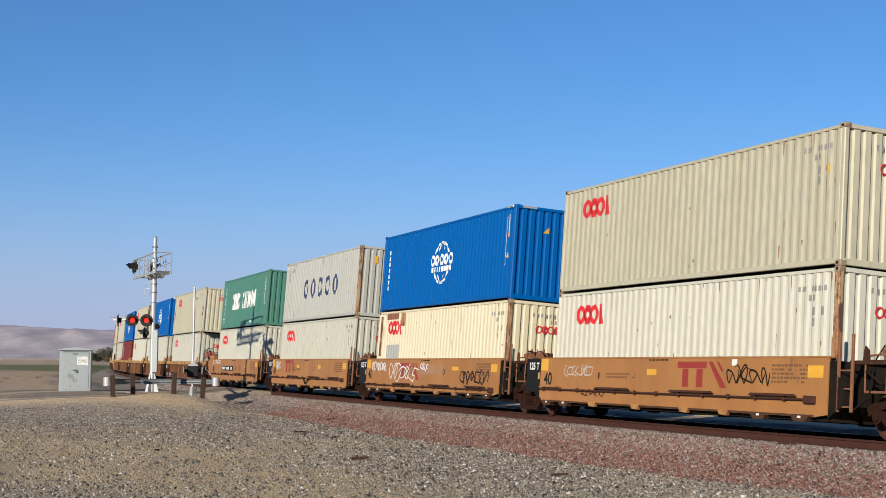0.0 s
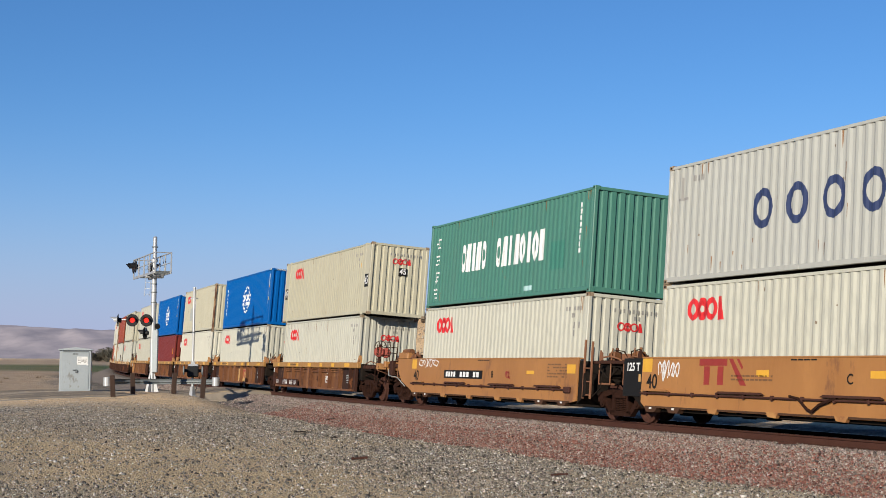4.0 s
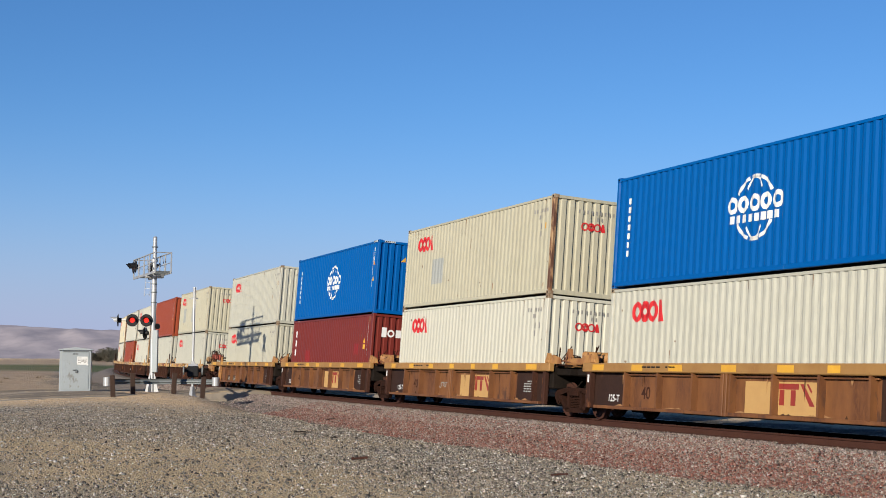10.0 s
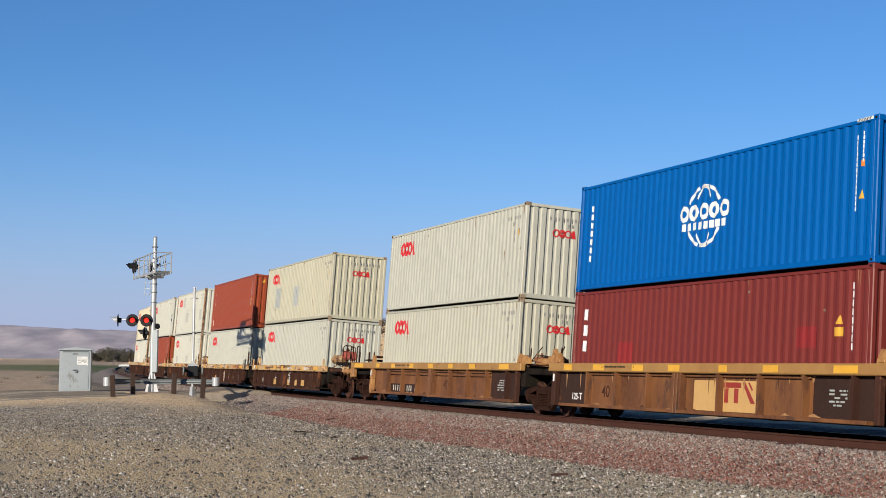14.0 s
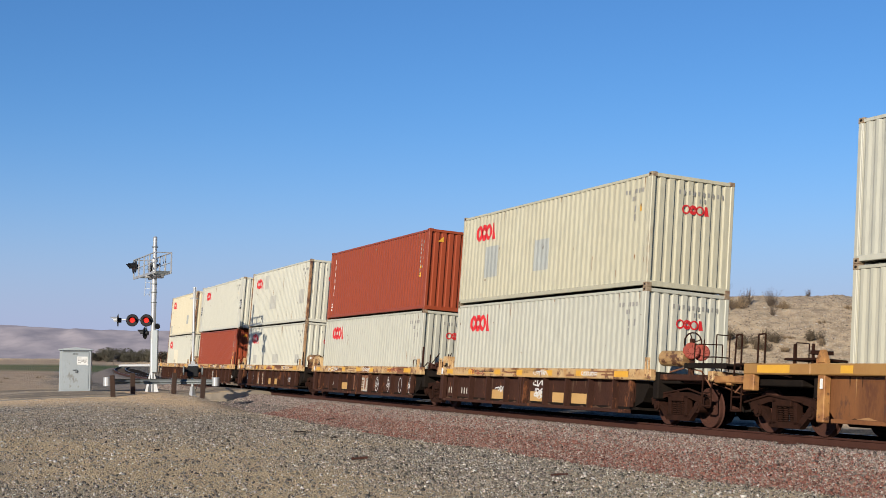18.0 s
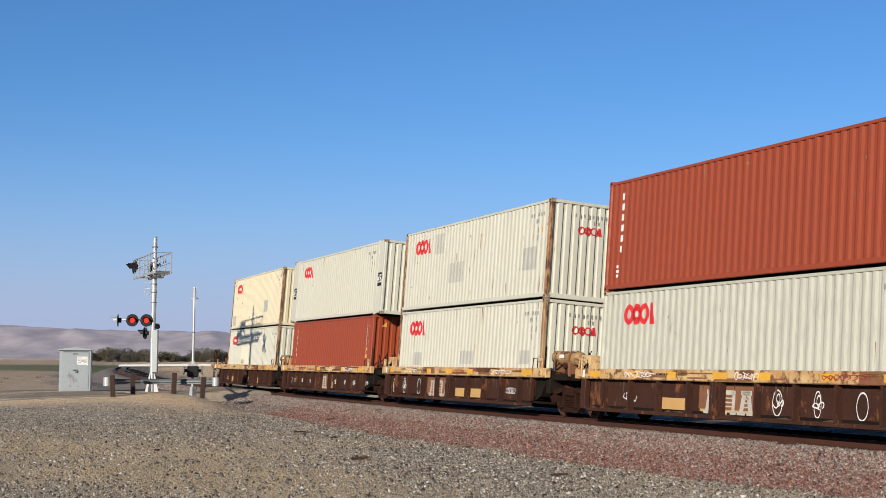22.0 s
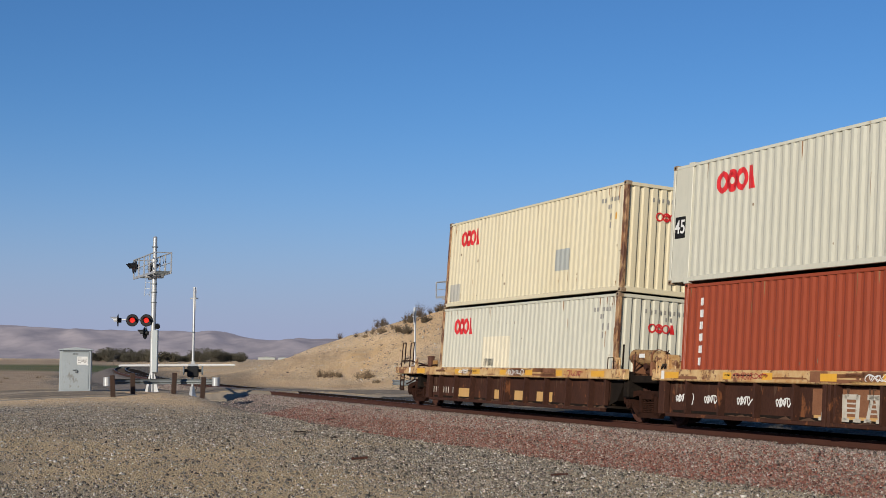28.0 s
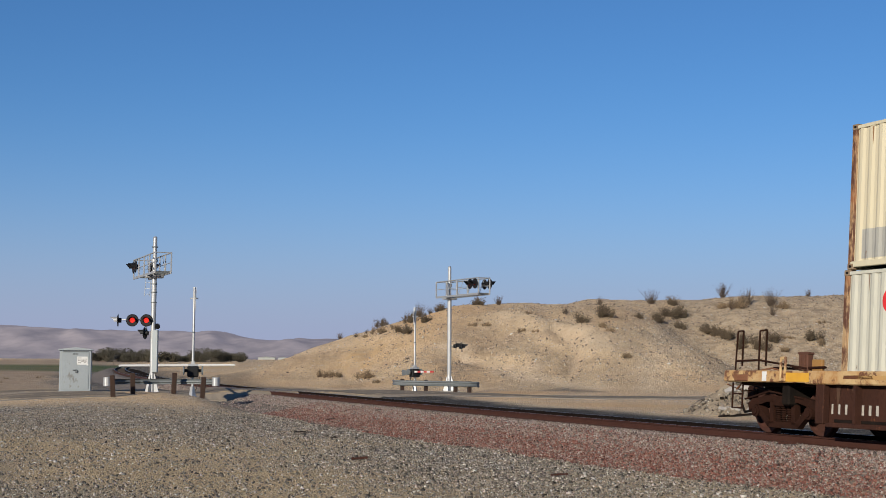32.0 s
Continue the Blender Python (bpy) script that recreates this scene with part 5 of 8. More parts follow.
def decal(car, geo, mat, x, y, z, name="painted_mark", label="", sx=1.0, sz=1.0):
    """A flat painted mark on the side towards the eye."""
    if isinstance(geo, list):
        first = decal(car, geo[0], mat, x, y, z, name, label, sx, sz)
        for q in geo[1:]:
            decal(first, q, mat, x, y, z, "emblem_piece", "", sx, sz)
        return first
    geo.v = [(a * sx + x, y, c * sz + z) for a, b, c in geo.v]
    bm = bmesh.new()
    vs = [bm.verts.new(v) for v in geo.v]
    for f in geo.f:
        try:
            q = bm.faces.new([vs[i] for i in f])
        except ValueError:
            continue
        q.normal_update()
        if q.normal.y > 0:
            q.normal_flip()
    me = bpy.data.meshes.new(name)
    bm.to_mesh(me)
    bm.free()
    return tagged(part(name, me, mat, car, label), kind="stuff" if name in ("small_writing", "number_mark", "graffiti") else "")


def brake_wheel(car, x, y, z):
    g = Geo()
    n = 18
    pts = [(x + 0.02, y + 0.24 * math.cos(6.2832 * i / n), z + 0.24 * math.sin(6.2832 * i / n)) for i in range(n + 1)]
    g.path(pts, 0.018, 6)
    for k in range(4):
        a = 1.5708 * k + 0.4
        g.cyl((x + 0.02, y, z), (x + 0.02, y + 0.24 * math.cos(a), z + 0.24 * math.sin(a)), 0.014, 5)
    part("brake_wheel", g, TRUCK, car, "dark hand-brake wheel")
    for dy, dz in ((-0.06, -0.2), (0.22, -0.22)):
        g = Geo().lathe([(0.001, 0.09), (0.07, 0.09), (0.08, 0.05), (0.17, 0.06), (0.2, 0.03), (0.2, -0.05), (0.001, -0.05)], (x + 0.06, y + dy, z + dz), (1, -0.5, 0), 18)
        for k in range(6):
            g.box(-0.16, 0.16, -0.012, 0.012, 0.03, 0.075, 0.004, m=Matrix.Translation((x + 0.06, y + dy, z + dz)) @ Vector((1, -0.5, 0)).to_track_quat("Z", "Y").to_matrix().to_4x4() @ pose(0, 0, 0, 0, 0, 30 * k))
        part("brake_housing", g, BRAKERED, car, "faded red ribbed brake housing")
    part("brake_post", Geo().box(x - 0.05, x + 0.02, y - 0.06, y + 0.06, 1.1, z + 0.1, 0.01), BROWN, car)


def coupler_end(car, x, d, paint, z_top, rail_mat, tail=False):
    """Platform, handrails, steps and coupler past the truck; d is +1 at the leading end."""
    o = lambda a: x + d * a
    # tail platforms go near-black: shade below the chord put into the colour
    part("end_platform", Geo().box(o(-2.0), o(0.35), -1.25, 1.25, z_top - 0.24, z_top - 0.1, 0.02).box(o(-1.2), o(0.5), -0.4, 0.4, z_top - 0.6, z_top - 0.24, 0.03), DARK if tail else BROWN, car)
    part("end_beam", Geo().box(o(0.3), o(0.5), -1.38, 1.38, z_top - 0.25, z_top - 0.02, 0.02), paint, car)
    part("pipe", Geo().path([(o(-1.6), -1.2, z_top - 0.05), (o(-0.9), -1.22, z_top + 0.06), (o(-0.2), -1.22, z_top - 0.02), (o(0.3), -1.25, z_top - 0.4)], 0.02), RUSTY, car)
    part("brake_rod", Geo().path([(o(-1.9), -1.15, z_top - 0.55), (o(-0.8), -1.18, z_top - 0.42), (o(0.1), -1.15, z_top - 0.6)], 0.022), TRUCK, car)
    part("cut_lever", Geo().path([(o(0.52), -1.35, z_top - 0.3), (o(0.56), -0.9, z_top - 0.42), (o(0.6), -0.2, z_top - 0.34)], 0.014), RUSTY, car)
    if tail:
        for a, lean in ((0.22, 0.04), (-0.62, 0.0)):
            g = Geo().path([(o(a), -1.36, z_top - 0.1), (o(a - lean), -1.36, z_top + 0.84), (o(a - 0.16), -1.3, z_top + 0.86), (o(a - 0.16), -1.3, z_top + 0.1)], 0.021)
            part("handrail", g, rail_mat, car, "dark upright hand hoop")
        part("rail_bar", Geo().path([(o(0.2), -1.36, z_top + 0.2), (o(-0.62), -1.36, z_top + 0.22), (o(-2.0), -1.2, z_top + 0.06)], 0.026), rail_mat, car)
    for y in () if tail else (-1.25, 1.25):
        g = Geo()
        g.path([(o(0.4), y, z_top), (o(0.4), y, z_top + 0.8), (o(0.4), y * 0.72, z_top + 0.8), (o(0.4), y * 0.72, z_top)], 0.015)
        g.path([(o(-0.1), y, z_top - 0.1), (o(-0.1), y, z_top + 0.7)], 0.015)
        g.cyl((o(-0.1), y, z_top + 0.3), (o(0.4), y, z_top + 0.3), 0.016, 6)
        g.cyl((o(0.4), y, z_top + 0.3), (o(0.4), y * 0.72, z_top + 0.3), 0.016, 6)
        part("handrail", g, rail_mat, car)
    for y in (-1.3, 1.3):
        g = Geo()
        g.path([(o(0.36), y, z_top - 0.1), (o(0.36), y, z_top - 0.8), (o(0.0), y, z_top - 0.8), (o(0.0), y, z_top - 0.1)], 0.02)
        g.cyl((o(0.0), y, z_top - 0.5), (o(0.36), y, z_top - 0.5), 0.018, 6)
        part("sill_step", g, rail_mat, car)
    g = Geo().box(o(0.4), o(1.15), -0.11, 0.11, 0.76, 0.98, 0.03)
    g.box(o(1.1), o(1.42), -0.2, 0.1, 0.70, 1.02, 0.05).box(o(1.3), o(1.45), 0.02, 0.2, 0.72, 1.0, 0.04)
    part("coupler", g, TRUCK, car, "rust-brown knuckle coupler")
    part("brake_hose", Geo().path([(o(0.5), -0.45, 0.75), (o(0.8), -0.47, 0.45), (o(1.1), -0.44, 0.42), (o(1.3), -0.4, 0.6)], 0.03), DARK, car, "black rubber air hose")


def shared_end(car, x, d, paint, z_top):
    """Articulated end over a shared truck: end frame, guides, and the drum of the load."""
    o = lambda a: x + d * a
    # end frame in near-black: the shade between cars put into its colour
    part("end_frame", Geo().box(o(-0.2), o(0.95), -1.2, 1.2, z_top - 0.32, z_top - 0.14, 0.02).box(o(0.1), o(1.2), -0.45, 0.45, z_top - 0.62, z_top - 0.2, 0.04).box(o(-0.1), o(0.15), -1.3, 1.3, z_top - 0.7, z_top - 0.05, 0.03), DARK, car)
    for y in (-1, 1):
        g = Geo()
        if paint is CHORD:
            for a, b, c, e in ((-0.10, 0.10, 0.22, 0.28), (-0.10, 0.10, -0.22, -0.16), (-0.10, -0.045, -0.18, 0.24), (0.045, 0.10, -0.18, 0.24)):
                g.box(o(a - 0.1), o(b - 0.1), y * 1.495, y * 1.455, z_top + c, z_top + e, 0.008)
            part("container_guide", g, CHORD, car, "worn cream guide plate with a slot")
            continue
        g.slab([(o(-0.32), z_top - 0.02), (o(0.02), z_top - 0.02), (o(0.0), z_top + 0.12), (o(-0.11), z_top + 0.28), (o(-0.19), z_top + 0.28), (o(-0.3), z_top + 0.08)], y * 1.36, y * 1.27)
        g.box(o(-0.26), o(-0.06), y * 1.38, y * 1.26, z_top + 0.02, z_top + 0.1, 0.01)
        part("container_guide", g, paint, car)


def end_gear(car, x, d, z_top, seed, paint):
    """What stands on an articulated end: air tank, valve, bracket and levers."""
    r = random.Random(seed)
    o = lambda a: x + d * a
    kind = seed % 3
    if kind == 0:
        g = Geo().lathe([(0.001, -0.45), (0.13, -0.44), (0.17, -0.38), (0.17, 0.38), (0.13, 0.44), (0.001, 0.45)], (o(0.55), -0.75, z_top + 0.17), (0.6, 1, 0), 16)
        part("air_tank", g, paint, car, "ochre air tank")
        for yy in (-1.0, -0.45):
            part("tank_bracket", Geo().box(o(0.4), o(0.7), yy - 0.05, yy + 0.05, z_top - 0.1, z_top + 0.2, 0.01), BROWN, car)
    elif kind == 1:
        part("valve", Geo().box(o(0.3), o(0.62), -1.0, -0.7, z_top - 0.1, z_top + 0.22, 0.04).cyl((o(0.45), -1.08, z_top + 0.1), (o(0.45), -0.7, z_top + 0.1), 0.09, 10), BROWN, car)
    else:
        part("lever_bracket", Geo().slab([(o(0.3), z_top - 0.1), (o(0.75), z_top - 0.1), (o(0.6), z_top + 0.42), (o(0.45), z_top + 0.42)], -1.1, -1.02), paint, car)
        part("pipe", Geo().path([(o(0.2), -0.9, z_top + 0.15), (o(0.9), -0.95, z_top + 0.2), (o(1.1), -0.9, z_top - 0.1)], 0.025), DARK, car)
    part("lever", Geo().path([(o(0.05), -1.15, z_top - 0.1), (o(0.02), -1.12, z_top + 0.45)], 0.022).path([(o(0.12), -1.2, z_top), (o(0.3), -0.9, z_top + 0.5)], 0.016), TRUCK, car)
    part("air_hose", Geo().path([(o(0.2), -0.8, z_top - 0.5), (o(0.5), -0.85, z_top - 0.72), (o(0.85), -0.8, z_top - 0.45)], 0.018), DARK, car)


def end_clutter(car, x, d, z, seed):
    """Valves, pipes, plates and steps crowded on a car's end."""
    r = random.Random(seed * 7 + 1)
    o = lambda a: x + d * a
    mats = (RUSTY, BROWN, OCHRE, RUSTY)
    k = r.uniform(0.25, 0.45)
    part("valve", Geo().box(o(k), o(k + 0.22), -1.1, -0.85, z, z + 0.26, 0.03).cyl((o(k + 0.11), -1.16, z + 0.15), (o(k + 0.11), -0.8, z + 0.15), 0.07, 10).cyl((o(k + 0.11), -0.95, z + 0.2), (o(k + 0.11), -0.95, z + 0.36), 0.04, 8), mats[seed % 3], car, "rusty brake valve")
    part("control_box", Geo().box(o(k + 0.35), o(k + 0.75), -0.95, -0.55, z, z + r.uniform(0.18, 0.32), 0.02), mats[(seed + 1) % 4], car)
    part("pipe", Geo().path([(o(0.02), -1.2, z - 0.02), (o(0.1), -1.2, z + 0.09), (o(0.5), -1.18, z + 0.12), (o(0.85), -1.1, z + 0.06), (o(0.95), -1.0, z - 0.04)], 0.022), RUSTY, car)
    part("pipe", Geo().path([(o(0.1), -1.0, z + 0.04), (o(0.4), -1.05, z + 0.3), (o(0.9), -1.0, z + 0.26), (o(1.05), -0.9, z + 0.02)], 0.016), TRUCK, car)
    part("bracket", Geo().slab([(o(0.0), z - 0.05), (o(0.2), z - 0.05), (o(0.16), z + 0.2), (o(0.06), z + 0.28)], -1.24, -1.2), mats[(seed + 2) % 4], car)
    g = Geo()
    for q in range(6):
        g.box(o(0.2 + q * 0.12), o(0.25 + q * 0.12), -1.28, -0.9, z - 0.02, z + 0.012)
    part("step_grating", g, TRUCK, car)
    part("lever", Geo().path([(o(0.58), -1.15, z - 0.04), (o(0.5), -1.15, z + 0.12), (o(0.53), -1.12, z + 0.34)], 0.018), RUSTY, car)
    if z > 1.45:
        part("cross_step", Geo().box(o(0.15), o(0.75), -1.3, -1.12, z - 0.62, z - 0.57, 0.01).path([(o(0.15), -1.28, z - 0.6), (o(0.15), -1.28, z - 0.05)], 0.018).path([(o(0.75), -1.28, z - 0.6), (o(0.75), -1.28, z - 0.05)], 0.018), RUSTY, car)


def well_unit_smooth(car, seed):
    """Tan unit with smooth deep sides."""
    zt, zb = 1.56, 0.44 if seed == 11 else 0.37
    zp = 0.60 if seed == 11 else 0.71      # height of the side pipe
    for d in (-1, 1):
        g = Geo().slab([(-6.50, zb + 0.12), (-6.3, zb), (5.75, zb), (6.14, zb + 0.06), (6.14, zt), (-6.5, zt)], d * 1.43, d * 1.385)
        part("side_plate", g, TAN, car, "smooth tan steel side plate")
        part("top_flange", Geo().box(-6.5, 6.14, d * 1.44, d * 1.28, zt - 0.02, zt + 0.02, 0.008), TAN, car)
        for a, b in ((-6.4, -5.2), (-3.2, -1.5), (0.4, 2.2), (3.6, 5.2)):
            part("ledge", Geo().slab([(a, zp + 0.05), (b, zp + 0.05), (b - 0.12, zp + 0.1), (a + 0.12, zp + 0.1)], d * 1.53, d * 1.43), RAILSIDE if a > -5.5 else TAN, car, "red-brown ledge strip")
        g = Geo().cyl((-6.45, d * 1.475, zp), (5.7, d * 1.475, zp), 0.024, 8)
        for x in np.arange(-6.2, 5.8, 1.0):
            g.box(x - 0.03, x + 0.03, d * 1.50, d * 1.43, zp - 0.05, zp + 0.05, 0.005)
        g.box(5.45, 5.8, d * 1.5, d * 1.43, zp - 0.08, zp + 0.08, 0.02)
        part("side_pipe", g, RAILSIDE, car, "red-brown pipe along the side")
        for x in (-6.0, -5.0, 3.9, 5.3):
            part("jack_pad", Geo().slab([(x - 0.3, zb + 0.02), (x + 0.3, zb + 0.02), (x + 0.18, zb - 0.1), (x - 0.18, zb - 0.1)], d * 1.45, d * 1.3), SOOT, car, "rusty jacking pad")
            part("reflector", Geo().box(x - 0.05, x + 0.05, d * 1.462, d * 1.45, zb - 0.03, zb + 0.015, 0.004), SIGNWHITE if d < 0 else RED, car)
        for x in (-3.4, -1.2, 1.0, 2.6):
            part("floor_lug", Geo().slab([(x - 0.22, zb + 0.05), (x + 0.2, zb + 0.05), (x + 0.12, zb - 0.07), (x - 0.16, zb - 0.05)], d * 1.444, d * 1.36), GUIDE, car, "rust-worn ochre lug")
        part("rusty_edge", Geo().box(-6.28, 5.74, d * 1.436, d * 1.43, zb + 0.004, zb + 0.045), SOOT, car)
    part("well_floor", Geo().box(-6.2, 6.2, -1.3, 1.3, 0.3, 0.36), DARK, car)
    for d in (-1, 1):
        e0 = 6.48 if d < 0 else 6.12
        part("end_bulkhead", Geo().slab([(d * e0, 0.35), (d * (e0 + 0.45), 0.62), (d * (e0 + 0.45), 1.0), (d * e0, 1.5)], -1.40, 1.40), DARK, car, "near-black end bulkhead")
        if d > 0:
            g = Geo().box(6.36, 6.42, -1.40, -1.35, 0.5, 2.05, 0.008).box(6.76, 6.82, -1.40, -1.35, 0.5, 2.0, 0.008)
            for z in (0.6, 0.95, 1.3):
                g.cyl((6.4, -1.38, z), (6.8, -1.38, z), 0.018, 6)
            part("ladder", g, RUSTY, car, "rusty ladder with tall uprights")
        part("deck", Geo().box(d * 6.6, d * 8.0, -1.3, 1.3, 1.42, 1.50, 0.01).box(d * 6.9, d * 8.1, -0.5, 0.5, 0.8, 1.4, 0.04), BROWN, car)
        part("brake_rigging", Geo().path([(d * 7.1, -1.3, 1.3), (d * 7.5, -1.25, 1.05), (d * 7.9, -1.2, 1.3)], 0.03).box(d * 7.2, d * 7.6, -1.2, -0.9, 1.05, 1.35, 0.04).path([(d * 6.8, -1.33, 0.55), (d * 7.2, -1.3, 0.8), (d * 7.3, -1.3, 1.3)], 0.02), DARK, car)
    if seed == 13:
        part("end_side_plate", Geo().slab([(-7.5, 0.78), (-6.48, 0.46), (-6.48, 1.56), (-7.95, 1.56), (-7.95, 1.2)], -1.43, -1.39), TAN, car, "tan end side plate")
        part("end_box", Geo().box(-8.3, -7.4, -1.3, -0.9, 1.56, 1.8, 0.04), TAN, car)
        part("end_lid", Geo().cyl((-8.2, -1.1, 1.84), (-7.45, -1.1, 1.84), 0.1, 12), OCHRE, car)
    pl = None if seed == 13 else part("weight_plate", Geo().box(-7.4, -6.52, -1.425, -1.39, 0.62, 1.55, 0.006), BLACK, car, "black plate with white 125 T")
    tg = text_geo("125 T", 0.27, 0.008)
    tg.v = [(a - 6.94, -1.4285, c + 1.33) for a, b, c in tg.v]
    if pl:
        part("weight_mark", tg, SIGNWHITE, pl)
        part("load_mark", Geo().box(-6.66, -6.56, -1.43, -1.424, 0.98, 1.16), PATCHTAN, pl)
    for d in (-1, 1):
        end_clutter(car, d * 6.9, d, 1.5, seed + d)
    y = -1.4345
    decal(car, flat([bar(-0.22, 0.22, -0.16, 0.16)]), YELLOW, -6.25, y, 1.38, "reflector_patch", "yellow patch")
    decal(car, flat([bar(-0.25, 0.25, -0.12, 0.12)]), YELLOW, 5.75, y, 1.27, "reflector_patch", "yellow patch")
    decal(car, text_geo("40", 0.48, 0.008), BLACK, -6.02, y, 0.98, "length_mark", "black 40")
    decal(car, small_lines(seed + 1, 1.5, 0.16, 2), FAINT, -2.0, y, 1.10, "small_writing")
    decal(car, small_lines(seed + 2, 1.2, 0.42, 5), FAINT, 4.9, y, 1.2, "small_writing")
    decal(car, small_lines(seed + 3, 0.9, 0.06, 1), BLACK, -0.2, y, 1.49, "number_mark")
    if seed == 10:
        decal(car, big_blocks(), DULLRED, 1.65, y, 1.18, "emblem", "dull red block emblem", 1.05, 0.8)
        decal(car, scribble(3, 1.5, 0.5, 0.04, 5), BLACK, 3.5, y - 0.002, 1.18, "graffiti", "black looping graffiti")
        decal(car, scribble(4, 1.5, 0.5, 0.03, 6), WORNWHITE, -4.3, y - 0.002, 1.22, "graffiti", "white scrawled graffiti")
        decal(car, flat([bar(-0.1, 0.1, -0.07, 0.07)]), SIGNWHITE, 2.95, y - 0.002, 1.45, "small_sign")
        decal(car, text_geo("F", 0.26, 0.004), BLACK, -3.1, y - 0.003, 1.08, "end_letter", "black F")
        decal(car, flat([bar(-0.22, 0.22, -0.07, 0.07)]), YELLOW, -0.5, y, 1.22, "reflector_patch", "yellow patch")
        decal(car, scribble(6, 1.4, 0.2, 0.03, 6), BROWN, -3.5, y - 0.001, 0.66, "graffiti", "faint brown scrawl")
    if seed == 11:
        decal(car, big_blocks(), DULLRED, -1.75, y, 1.12, "emblem", "dull red block emblem", 1.05, 0.8)
        decal(car, scribble(5, 2.9, 0.75, 0.045, 6), SIGNWHITE, -2.2, y - 0.002, 1.08, "graffiti", "large white outlined graffiti")
        decal(car, scribble(7, 1.6, 0.45, 0.045, 7), SIGNWHITE, -5.0, y - 0.002, 1.30, "graffiti", "white scrawled graffiti")
        decal(car, scribble(8, 0.7, 0.4, 0.035, 4), SIGNWHITE, -0.2, y - 0.002, 1.3, "graffiti", "white scrawled graffiti")
        decal(car, flat([[(-1.2, -0.16), (-0.7, -0.2), (0.3, -0.14), (1.1, -0.19), (1.25, 0.05), (0.9, 0.19), (-0.2, 0.15), (-1.0, 0.2)]]), BUFFED, 0.45, y, 1.2, "buffed_patch", "faint lilac-grey buffed patch")
        decal(car, text_geo("D", 0.28, 0.004), BLACK, 1.6, y, 1.12, "end_letter", "black D")
        decal(car, flat([bar(-0.3, 0.3, -0.06, 0.06)]), YELLOW, 2.6, y, 1.24, "reflector_patch", "yellow patch")
        decal(car, scribble(9, 2.2, 0.6, 0.05, 7), BLACK, 4.2, y - 0.002, 0.98, "graffiti", "black scrawled graffiti")
    if seed == 12:
        decal(car, big_blocks(), DULLRED, -3.1, y, 1.24, "emblem", "dull red block emblem", 0.95, 0.8)
        decal(car, scribble(11, 0.8, 0.55, 0.04, 4), SIGNWHITE, -5.3, y - 0.002, 1.25, "graffiti", "white scrawled graffiti")
        decal(car, text_geo("C", 0.28, 0.004), BLACK, 1.2, y, 1.12, "end_letter", "black C")
        decal(car, flat([bar(-0.22, 0.22, -0.07, 0.07)]), YELLOW, -1.6, y, 1.22, "reflector_patch", "yellow patch")
        decal(car, flat([bar(-0.22, 0.22, -0.07, 0.07)]), YELLOW, 2.0, y, 1.22, "reflector_patch", "yellow patch")
        part("sagging_hose", Geo().path([(-0.6, -1.48, 0.76), (-0.3, -1.49, 0.72), (0.0, -1.5, 0.52), (0.15, -1.5, 0.47), (0.4, -1.5, 0.62), (0.9, -1.49, 0.76)], 0.03), TRUCK, car, "dark hose sagging from the side pipe")
    if seed == 13:
        pl = part("number_plate", Geo().box(-3.42, -0.24, -1.4375, -1.43, 0.93, 1.19), BLACK, car, "black panel with white bars")
        g = bars_row(4, -3.25, 0.22, 0.17, 0.98, 0.16, random.Random(1)).add(*(lambda q: (q.v, q.f))(bars_row(6, -2.05, 0.27, 0.2, 0.98, 0.16, random.Random(5))))
        g.v = [(a, -1.4395, c) for a, b, c in g.v]
        tagged(part("number_mark", g, SIGNWHITE, pl), kind="stuff")
        decal(car, text_geo("B", 0.28, 0.004), BLACK, 0.51, y, 1.07, "end_letter", "black B")
        decal(car, scribble(14, 1.6, 0.35, 0.04, 7), SIGNWHITE, -4.9, y - 0.002, 1.42, "graffiti", "white scrawled graffiti")
        decal(car, scribble(15, 0.35, 0.3, 0.04, 3), DULLRED, 1.65, y, 1.08, "graffiti", "red cross scrawl")
        decal(car, flat([bar(-0.25, 0.25, -0.05, 0.05)]), YELLOW, 3.2, y, 1.16, "reflector_patch", "yellow patch")


